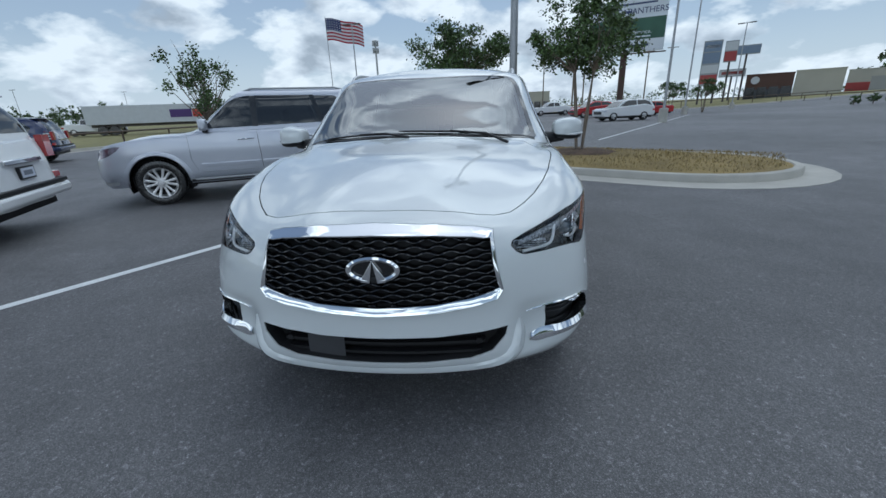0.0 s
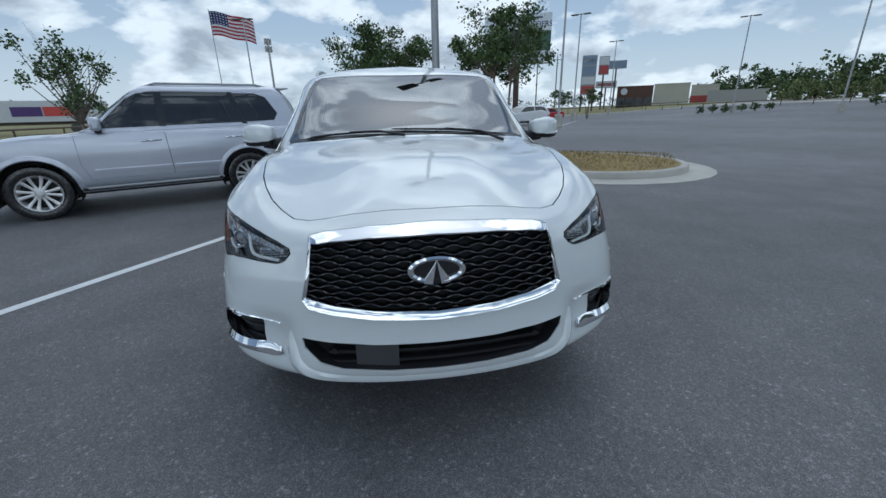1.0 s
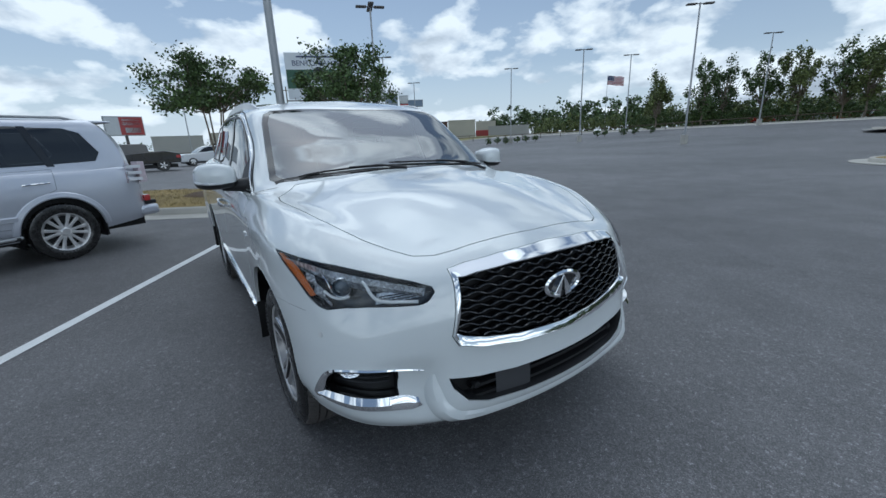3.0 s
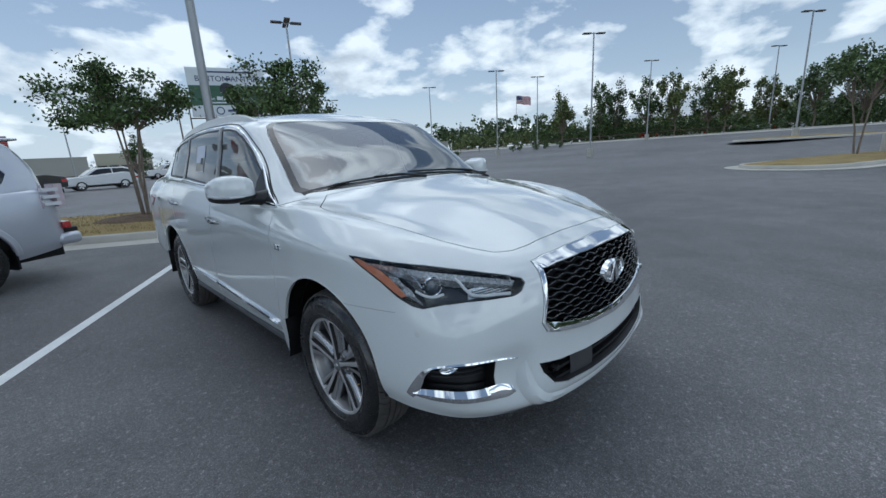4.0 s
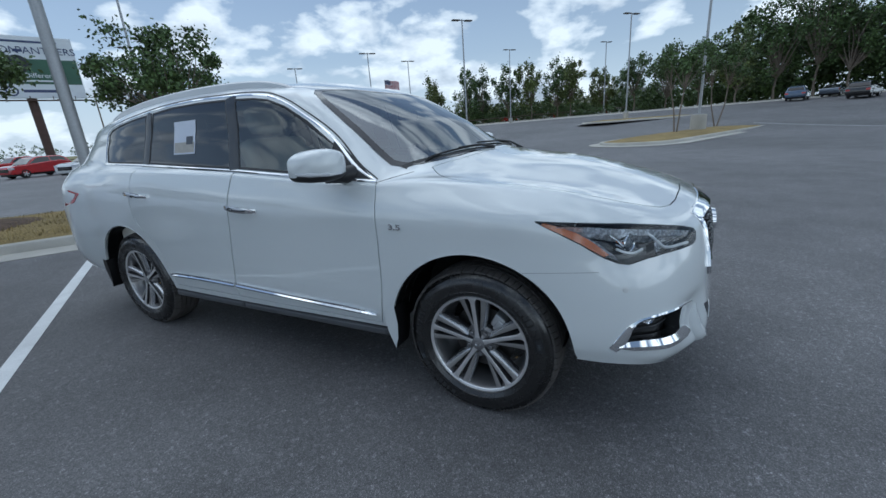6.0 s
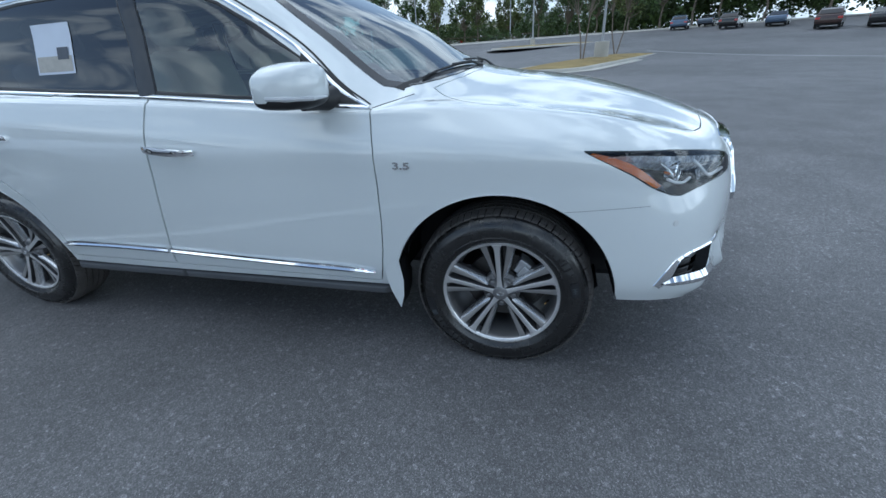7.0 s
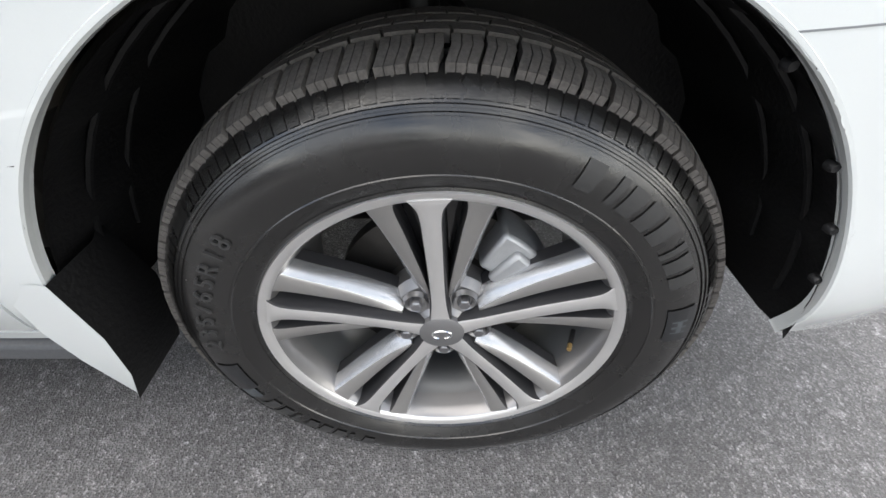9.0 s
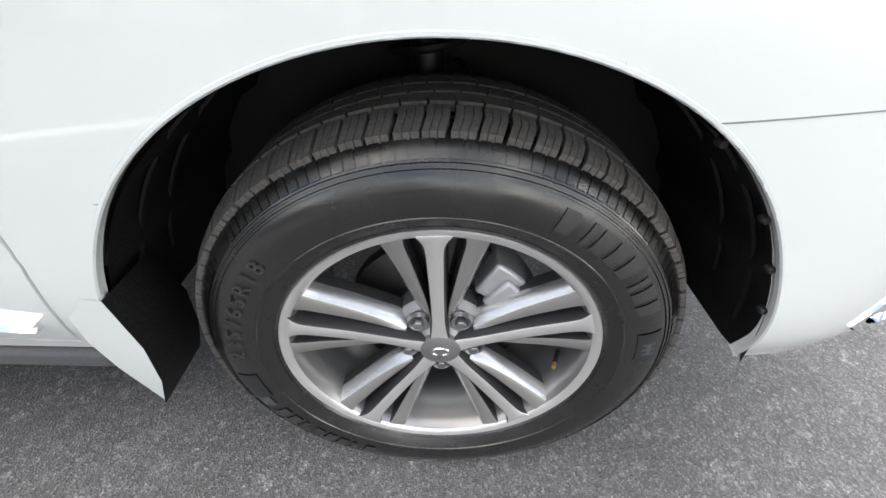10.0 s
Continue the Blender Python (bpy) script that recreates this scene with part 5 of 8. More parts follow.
        quads(bm, [[Vector((sg * x, yc + yy, .365 + math.sqrt(max(.01, r * r - yy * yy)))) for x, r in ((.76, .456), (.70, .452), (.64, .446))] for yy in np.linspace(-.21, .10, 14)])
        bmesh.ops.recalc_face_normals(bm, faces=bm.faces)
        part("inner_wing", bm, mat("grey_inner_wing", (.16, .158, .155), .6, vary=.15, vscale=9), liner, "dull grey inner wing panel")
        bm = BM()
        box(bm, min(sg * .70, sg * .76), max(sg * .70, sg * .76), yc - .03, yc + .035, .79, .815)
        part("bracket", bm, M_BLACKPL, liner, bevel=.004)
        # strut, spring and brake hose inboard of the tyre
        strut = new("suspension_strut")
        strut.parent = HERO
        bm = BM()
        tube(bm, [(sg * .66, yc + .02, .38), (sg * .64, yc + .03, .62), (sg * .62, yc + .04, .86)], [.034, .032, .024], 14)
        part("damper_tube", bm, M_BLACKPL, strut)
        bm = BM()
        tube(bm, [(sg * .635 + .062 * math.cos(t), yc + .03 + .062 * math.sin(t), .60 + .032 * t / math.pi) for t in np.linspace(0, 14 * math.pi / 2, 90)], .0065, 6)
        part("coil_spring", bm, M_BLACKPL, strut)
        bm = BM()
        tube(bm, [Vector(p) for p in spline([(sg * .70, yc + .10, .42), (sg * .72, yc + .17, .52), (sg * .69, yc + .15, .64), (sg * .62, yc + .10, .70)], 6)], .007, 8)
        part("brake_hose", bm, M_BLACKPL, strut)

# windscreen seal, cowl and wipers
ws = dense(WS, .04)
wi = [(x * .955, .215 + .012 + (y - .215) * .955) for x, y in ws]
part("windscreen_frit", band(ws, wi, on_top, [(0, -.003), (.1, .0015), (1, .001)]), M_GLOSSBK, HERO, "black ceramic windscreen border")
bm = BM()
rows = []
for x in np.linspace(-.78, .78, 41):
    yb = .18 + .14 * (abs(x) / .78) ** 2.2
    yf = .215 + .21 * (abs(x) / .78) ** 2.2
    rows.append([on_top(x, yb - .03, -.03), on_top(x, yb + .01, -.012), on_top(x, (yb + yf) / 2, -.004), on_top(x, yf + .015, .003)])
quads(bm, rows, flip=True)
bmesh.ops.recalc_face_normals(bm, faces=bm.faces)
part("cowl_panel", bm, M_BLACKPL, HERO, "black plastic scuttle panel")
for x0, x1, arm in ((-.66, -.06, .30), (-.12, .62, .62)):
    w = new("wiper")
    w.parent = HERO
    bm = BM()
    pts = [on_top(x, .265 + .045 * (1 - ((x - x0) / (x1 - x0))) + .16 * abs(x) ** 2.2 - .015, .009) for x in np.linspace(x0, x1, 14)]
    tube(bm, pts, [.003] + [.006] * 12 + [.003], 6)
    part("blade", bm, M_BLACKPL, w)
    bm = BM()
    mid = pts[6]
    tube(bm, [on_top(x1 - .03 if x1 > .3 else x1 + .02, .21, .004), pts[10] + Vector((0, -.02, .006)), mid + Vector((0, 0, .006))], [.010, .006, .005], 8)
    part("arm", bm, M_BLACKPL, w)

# cabin
cabin = new("cabin")
cabin.parent = HERO
bm = BM()
box(bm, -.56, .56, .30, 3.75, .45, .62)
box(bm, -.84, .84, .52, 2.38, .45, .62)
box(bm, -.80, .80, 3.2, 3.75, .6, 1.2)
part("floor_pan", bm, M_DARKCABIN, cabin)
bm = BM()
rows = [[Vector((x, y, z - .05 * (x / .8) ** 2)) for y, z in ((.30, 1.15), (.55, 1.165), (.78, 1.15), (.86, 1.09), (.84, .92), (.78, .70))] for x in np.linspace(-.80, .80, 15)]
quads(bm, rows)
bmesh.ops.recalc_face_normals(bm, faces=bm.faces)
part("dashboard", bm, mat("brown_dash", (.24, .23, .20), .6, vary=.1, vscale=5), cabin)
bm = BM()
tube(bm, [(.38 + .19 * math.cos(t), .98 + .05 * math.sin(t), 1.08 + .175 * math.sin(t)) for t in np.linspace(0, 2 * math.pi, 29)], .015, 8, caps=False)
part("steering_wheel", bm, M_DARKCABIN, cabin)
bm = BM()
box(bm, -.12, .12, .83, .86, 1.44, 1.50)
part("rear_view_mirror", bm, M_BLACKPL, cabin, bevel=.015)


def seat(x, y, w, headrest=True):
    s = new("seat")
    s.parent = cabin
    bm = BM()
    box(bm, x - w / 2, x + w / 2, y - .28, y + .24, .68, .84)
    part("cushion", bm, M_BEIGE, s, bevel=.05)
    bm = BM()
    m = Matrix.Translation((x, y + .22, .80)) @ Matrix.Rotation(radians(-18), 4, "X")
    box(bm, -w / 2, w / 2, -.07, .08, 0, .62, m)
    part("backrest", bm, M_BEIGE, s, bevel=.05)
    bm = BM()
    box(bm, -.13, .13, -.04, .06, .66, .84, m)
    part("headrest", bm, M_BEIGE, s, bevel=.04)


for x in (-.40, .40):
    seat(x, 1.35, .52)
    seat(x, 2.20, .60)
    seat(x * .9, 3.0, .55)
for sg in (1, -1):
    bm = BM()
    quads(bm, [[Vector((sg * (.86 - .02 * (z > 1)), y, z)) for z in (.60, .9, 1.13 + .03 * (y - .6))] for y in (.62, 1.2, 1.9, 2.6, 3.2)])
    part("door_card", bm, M_BEIGE, cabin)
bm = BM()
quads(bm, [[Vector((x, y, on_top(x, y).z - .035)) for y in np.linspace(1.15, 3.2, 12)] for x in np.linspace(-.55, .55, 9)])
part("headliner", bm, M_BEIGE, cabin)
# sheet of paper stuck inside the rear side window
bm = BM()
quads(bm, [[on_side(y, z, -1, .0025) for y in np.linspace(1.965, 2.205, 6)] for z in np.linspace(1.325, 1.535, 5)])
part("window_sticker", bm, M_PAPER, HERO, "pale printed sheet behind the rear window")
bm = BM()
quads(bm, [[on_side(y, z, -1, .0040) for y in np.linspace(1.975, 2.195, 4)] for z in np.linspace(1.335, 1.40, 3)])
part("sticker_print", bm, mat("sand_print", (.42, .40, .36), .7, vary=.1, vscale=30), HERO)
bm = BM()
quads(bm, [[on_side(y, z, -1, .0052) for y in np.linspace(1.99, 2.06, 4)] for z in np.linspace(1.385, 1.435, 3)])
part("sticker_print", bm, mat("grey_print", (.09, .10, .12), .7, vary=.1, vscale=30), HERO)

# underside
bm = BM()
box(bm, -.56, .56, -.78, 3.95, .27, .46)
box(bm, -.80, .80, .55, 2.35, .29, .46)
box(bm, -.55, .55, -.70, .25, .40, .92)
part("underbody", bm, M_LINER, HERO, "black underbody", bevel=.05)
bm = BM()
quads(bm, [[Vector((x, -.40 + .03 * k, .40 - .035 * k)) for x in np.linspace(-.86, -.66, 4)] for k in range(3)])
part("air_deflector", bm, M_BLACKPL, HERO)
bm = BM()
quads(bm, [[Vector((x, -.40 + .03 * k, .40 - .035 * k)) for x in np.linspace(.66, .86, 4)] for k in range(3)])
part("air_deflector", bm, M_BLACKPL, HERO)

# ---- wheels: five-group alloy, tyre with tread blocks ----
TR = 0.385
# spoke walls: dark paint, with the shade of the slots put into the colour
M_SHADEDWALL = mat("dark_shaded_spoke_wall", (.045, .045, .048), .4, metal=.4, vary=.1, vscale=10)
M_SIDESPOKE = mat("machined_side_spoke", (.42, .41, .40), .36, metal=.75, vary=.06, vscale=12, rvary=.06)
M_FLANK = mat("silver_spoke_flank", (.50, .505, .515), .27, metal=.8, coat=.3, vary=.06, vscale=9)


def make_wheel(sg):
    """A wheel about its own axle, its outer face towards sg * x."""
    e = new("wheel")
    e["label"] = "machined grey alloy wheel with all-season tyre"
    S = lambda h: h * sg
    # h = 0 is the plane of the rim's lip, positive outwards
    tyre = new("tyre")
    tyre.parent = e
    bm = BM()
    prof = [(.230, -.030), (.244, -.010), (.2505, -.002), (.2545, .004), (.258, .003), (.265, .008), (.276, .0145), (.277, .0165), (.279, .0165), (.280, .0155), (.300, .0195), (.312, .0190), (.322, .0165), (.330, .0135), (.3345, .0110), (.335, .0124), (.3372, .0112), (.3378, .0094), (.3405, .0080), (.341, .0092), (.3432, .0080), (.3438, .0060), (.3465, .0040), (.3545, -.0035), (.3625, -.0115), (.369, -.025), (.372, -.11), (.371, -.185), (.36, -.215), (.30, -.235), (.235, -.215)]
    lathe(bm, [(r, S(h)) for r, h in prof], 120)
    bmesh.ops.recalc_face_normals(bm, faces=bm.faces)
    part("sidewall", bm, M_RUBBER, tyre)
    # tread blocks: shoulder blocks, then ribs cut by wavy cross grooves
    bm = BM()

    def block(a0, a1, h0, h1, skew, r_out, drop0=0.0, drop1=0.0, nseg=2, wave=0.0):
        top, low = [], []
        for i in range(nseg + 1):
            for j, (h, dr) in enumerate(((h0, drop0), ((h0 + h1) / 2, (drop0 + drop1) * .25), (h1, drop1))):
                a = a0 + (a1 - a0) * i / nseg + skew * j / 2 + wave * math.sin(j * 2.4)
                for lst, r in ((top, r_out - dr), (low, r_out - .012 - dr)):
                    lst.append(bm.verts.new((S(h), r * math.cos(a), r * math.sin(a))))
        n = nseg + 1
        for i in range(nseg):
            for j in range(2):
                bm.faces.new((top[i * 3 + j], top[i * 3 + j + 1], top[(i + 1) * 3 + j + 1], top[(i + 1) * 3 + j]))
        for i in range(nseg):
            for j in (0, 2):
                bm.faces.new((top[i * 3 + j], top[(i + 1) * 3 + j], low[(i + 1) * 3 + j], low[i * 3 + j]))
        for i in (0, nseg):
            for j in range(2):
                bm.faces.new((top[i * 3 + j], top[i * 3 + j + 1], low[i * 3 + j + 1], low[i * 3 + j]))
    N = 76
    st = 2 * math.pi / N
    for k in range(N):
        a = k * st
        w = st * (.84 + .05 * math.sin(k * 2.7))
        block(a, a + w * .31, -.0105, -.054, .020, TR - .002, .0125, 0, 2, .006)      # outer shoulder, cut by two sipes
        block(a + w * .345, a + w * .655, -.0105, -.054, .020, TR - .002, .0125, 0, 2, .006)
        block(a + w * .69, a + w, -.0105, -.054, .020, TR - .002, .0125, 0, 2, .006)
        block(a + .02, a + .02 + st * .90, -.060, -.088, -.022, TR, 0, 0, 2, .010)
        block(a + .035, a + .035 + st * .92, -.096, -.124, .022, TR, 0, 0, 2, -.010)
        block(a + .01, a + .01 + st * .90, -.132, -.160, -.022, TR, 0, 0, 2, .010)
        block(a, a + st * .84, -.168, -.212, .020, TR - .002, 0, .011, 2)
    bmesh.ops.recalc_face_normals(bm, faces=bm.faces)
    part("tread", bm, M_TREAD, tyre, "dusty tread blocks", smooth=20)
    # low shoulder lugs on the edge of the sidewall
    bm = BM()
    for k in range(N):
        a = k * st
        for d, w in ((.004, .034), (.045, .036)):
            rows = []
            for r, h in ((.3470, .0036), (.3545, -.0034), (.3622, -.0112), (.3680, -.0200)):
                rows.append([Vector((S(h + .0016), r * math.cos(a + d + w * t), r * math.sin(a + d + w * t))) for t in (0, .5, 1)])
            quads(bm, rows)
    bmesh.ops.recalc_face_normals(bm, faces=bm.faces)
    tagged(part("lug_ring", bm, M_RUBBER, tyre), kind="stuff")
    # raised brand lettering as plain bars, and size marking
    def raised(a0, a1, r0, r1, h=.0205):
        bm = BM()
        n = max(2, int(abs(a1 - a0) / .03))
        top = [[Vector((S(np.interp(r, (.28, .30, .312, .322, .330), (.0155, .0195, .0190, .0165, .0135)) + .0016), r * math.cos(a), r * math.sin(a))) for r in np.linspace(r0, r1, 6)] for a in np.linspace(a0, a1, n + 1)]
        quads(bm, top)
        bmesh.ops.recalc_face_normals(bm, faces=bm.faces)
        return bm
    # angles run from the front of the car (-y) upwards for the outer face
    def ang(deg):
        return math.pi - radians(deg)
    for base in (20, 200):
        for k in range(8):
            part("raised_bar", raised(ang(base + 6 + k * 5.2), ang(base + 6 + k * 5.2 + (3.7 if k != 2 and k != 6 else 1.6)), .296, .327), mat("raised_rubber", (.034, .034, .034), .5, vary=.15, vscale=9), tyre)
        part("raised_bar", raised(ang(base - 14), ang(base - 2), .294, .329), mat("raised_rubber_smooth", (.017, .018, .020), .3, vary=.15, vscale=9), tyre)
    for deg in (9, 198):
        part("round_mark", raised(ang(deg), ang(deg + 4.6), .301, .325), mat("pale_rubber_mark", (.060, .068, .074), .4, vary=.2, vscale=60), tyre, "small pale moulded mark")
    mk = "235/65R18"
    for base in (158,):
        for k, ch in enumerate(mk):
            cu = bpy.data.curves.new("size_letter", "FONT")
            cu.body, cu.size, cu.extrude, cu.align_x, cu.align_y = ch, .030, .0018, "CENTER", "CENTER"
            cu.materials.append(MATS["raised_rubber"])
            ob = new("size_letter", cu)
            ob.parent = tyre
            a = ang(base - k * 4.6 + 4.6 * 4)
            rad = Vector((0, math.cos(a), math.sin(a)))
            nx = Vector((sg, 0, 0))
            ob.matrix_basis = Matrix.Translation(rad * .306 + nx * .0208) @ Matrix((rad.cross(nx) * 1.0, rad, nx)).transposed().to_4x4()
    # rim lip, its inner bevel and the barrel
    bm = BM()
    prof = [(.2370, -.0055), (.2388, -.0030), (.2440, -.0004), (.2500, .0014), (.2520, -.001), (.2518, -.008)]
    lathe(bm, [(r, S(h)) for r, h in prof], 120)
    bmesh.ops.recalc_face_normals(bm, faces=bm.faces)
    part("rim", bm, M_ALLOY, e, "bright machined rim lip")
    bm = BM()
    lathe(bm, [(r, S(h)) for r, h in [(.2372, -.0052), (.233, -.012), (.230, -.026), (.225, -.046)]], 120)
    bmesh.ops.recalc_face_normals(bm, faces=bm.faces)
    part("rim_bevel", bm, M_ALLOYGREY, e)
    bm = BM()
    lathe(bm, [(r, S(h)) for r, h in [(.2262, -.044), (.222, -.06), (.214, -.078), (.206, -.12), (.210, -.19), (.228, -.205)]], 96)
    bmesh.ops.recalc_face_normals(bm, faces=bm.faces)
    part("barrel", bm, mat("barrel_silver", (.26, .265, .27), .30, metal=.8, vary=.1, vscale=8), e)

    def face_height(r, h_hub, h_rim, sag=.012):
        f = min(1, max(0, (r - .05) / .185))
        return h_hub + (h_rim - h_hub) * f - sag * math.sin(math.pi * f)

    def spoke(ang_c, outline, section, name, material, flank=False):
        """outline: rows of (r, t0, t1, face height, flank width); section gives (t, h, side) points across one row."""
        bm = BM()
        rows = []
        c, s = math.cos(ang_c), math.sin(ang_c)
        P = spline(np.array(outline, float), 4)
        for row in P:
            r = row[0]
            rows.append([Vector((S(h), r * c - t * s, r * s + t * c)) for t, h in section(*row)])
        vs = quads(bm, rows)
        nf = len(rows[0]) - 1
        for r2 in (vs[0], vs[-1]):
            bm.faces.new(r2)
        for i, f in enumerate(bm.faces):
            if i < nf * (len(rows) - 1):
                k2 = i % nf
                # inner walls and the deepest flank strip get the colour darkened for shade
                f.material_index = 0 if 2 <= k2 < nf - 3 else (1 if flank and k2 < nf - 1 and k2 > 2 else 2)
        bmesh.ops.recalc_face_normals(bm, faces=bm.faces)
        return part(name, bm, [material, M_FLANK, M_SHADEDWALL], e)
    lean = -radians(3.5)
    for k in range(5):
        a = math.pi / 2 + 2 * math.pi * k / 5 + lean
        cen = [(r, -w, w, face_height(r, -.015, -.0012, .003), 0) for r, w in ((.026, .016), (.06, .0122), (.10, .0116), (.14, .0122), (.18, .0130), (.212, .0140), (.224, .0160), (.232, .0200), (.2395, .0260))]
        spoke(a, cen, lambda r, t0, t1, h, fl: [(t0 - .004, h - .046), (t0, h - .0045), (t0 + .0012, h - .001), (t0 + .003, h), (0, h + .0004), (t1 - .003, h), (t1 - .0012, h - .001), (t1, h - .0045), (t1 + .004, h - .046)], "spoke", M_ALLOY)
        for d in (1, -1):
            side = [(r, t0, t1, face_height(r, -.028, -.0040, .005), fl) for r, t0, t1, fl in ((.062, .0110, .0150, .017), (.082, .0130, .0235, .018), (.105, .0170, .0325, .015), (.145, .0245, .0455, .012), (.19, .0325, .0590, .010), (.220, .0380, .0690, .010), (.229, .0385, .0735, .009), (.2375, .0370, .0780, .006))]
            spoke(a, side, lambda r, t0, t1, h, fl, d=d: [(d * t, z) for t, z in ((t0 + .001, h - .044), (t0, h - .006), (t0 + .0016, h - .0008), (t0 + .004, h), ((t0 + t1) / 2, h - .0006), (t1 - .003, h - .0012), (t1 - .0006, h - .0026), (t1 + fl * .55, h - .012), (t1 + fl * .9, h - .026), (t1 + fl, h - .046))], "side_spoke", M_SIDESPOKE, True)
            # added black sheet deep in the slot: dark pocket paint and shade in one colour
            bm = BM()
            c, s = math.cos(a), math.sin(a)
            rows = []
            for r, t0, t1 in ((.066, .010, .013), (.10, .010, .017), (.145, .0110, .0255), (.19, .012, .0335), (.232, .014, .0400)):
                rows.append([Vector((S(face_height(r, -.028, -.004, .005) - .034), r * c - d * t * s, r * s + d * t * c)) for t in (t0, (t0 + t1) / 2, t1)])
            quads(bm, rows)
            part("spoke_pocket", bm, M_GLOSSBK, e, "black sheet standing for dark paint and shade in the slot")
    bm = BM()
    lathe(bm, [(r, S(h)) for r, h in [(0, -.024), (.030, -.024), (.034, -.022), (.040, -.030), (.074, -.042), (.084, -.055), (.084, -.10), (0, -.10)]], 60)
    bmesh.ops.recalc_face_normals(bm, faces=bm.faces)
    part("hub", bm, M_ALLOYGREY, e)
    bm = BM()
    lathe(bm, [(r, S(h)) for r, h in [(0, -.0115), (.027, -.0120), (.0325, -.0145), (.034, -.026)]], 40)
    bmesh.ops.recalc_face_normals(bm, faces=bm.faces)
    part("centre_cap", bm, mat("cap_silver", (.34, .34, .345), .3, metal=.8, vary=.08, vscale=20), e, "round centre cap")
    bm = BM()
    tube(bm, [(S(-.0108), .014 * math.cos(t), .0085 * math.sin(t)) for t in np.linspace(math.radians(-70), math.radians(250), 22)], .0016, 6)
    part("cap_emblem", bm, M_CHROME, e)
    for deg in (-90, -18, 54, 126, 198):
        a = radians(deg - 3.5)
        c = Vector((0, .0572 * math.cos(a), .0572 * math.sin(a)))
        bm = BM()
        lathe(bm, [(r, S(h)) for r, h in [(0, -.024), (.0075, -.024), (.0092, -.0255), (.0098, -.029), (.0098, -.055)]], 6, "x", c)
        bmesh.ops.recalc_face_normals(bm, faces=bm.faces)
        part("wheel_nut", bm, M_STEEL, e, smooth=False, bevel=.001)
        bm = BM()
        lathe(bm, [(r, S(h)) for r, h in [(.0120, -.050), (.0130, -.034), (.0165, -.0305), (.0195, -.038)]], 24, "x", c)
        bmesh.ops.recalc_face_normals(bm, faces=bm.faces)
        part("nut_seat", bm, M_ALLOYGREY, e)
    # brake
    bm = BM()
    lathe(bm, [(r, S(h)) for r, h in [(.05, -.085), (.085, -.085), (.088, -.095), (.16, -.097), (.161, -.12), (.088, -.122)]], 72)
    bmesh.ops.recalc_face_normals(bm, faces=bm.faces)
    part("brake_disc", bm, mat("worn_disc_steel", (.10, .095, .09), .4, metal=.8, vary=.25, vscale=14, rvary=.1), e, "bare steel brake disc")
    bm = BM()
    for t0, t1, r0, r1, h0, h1 in ((18, 62, .105, .172, -.125, -.055), (28, 52, .10, .160, -.06, -.045)):
        rows = []
        for t in np.linspace(t0, t1, 8):
            a = ang(t)
            ca, sa = math.cos(a), math.sin(a)
            rows.append([Vector((S(h), r * ca, r * sa)) for r, h in ((r0, h0), (r0, h1), (r1, h1), (r1, h0))])
        vs = quads(bm, rows, closed_v=True)
        bm.faces.new(vs[0]), bm.faces.new(vs[-1])
    bmesh.ops.recalc_face_normals(bm, faces=bm.faces)
    part("brake_caliper", bm, mat("cast_silver", (.52, .53, .54), .45, metal=.6, vary=.12, vscale=20, bump=.0006, bscale=200), e, "silver cast brake caliper", bevel=.006)
    bm = BM()
    a = ang(-9)
    c, s = math.cos(a), math.sin(a)
    tube(bm, [(S(-.045), .208 * c, .208 * s), (S(-.018), .196 * c, .196 * s)], .0042, 8)
    part("valve_stem", bm, M_BLACKPL, e)
    bm = BM()
    tube(bm, [(S(-.018), .196 * c, .196 * s), (S(-.008), .1915 * c, .1915 * s)], .0036, 8)
    part("valve_cap", bm, mat("brass_valve", (.45, .30, .12), .4, metal=.7, vary=.1), e)
    return e


w_r, w_l = make_wheel(-1), make_wheel(1)
for w, sg in ((w_r, -1), (w_l, 1)):
    w.parent = HERO
    w.location = (sg * .936, 0, .361)
    w2 = copy_thing(w, pose(sg * .936, 2.9, .366, 8 * sg))

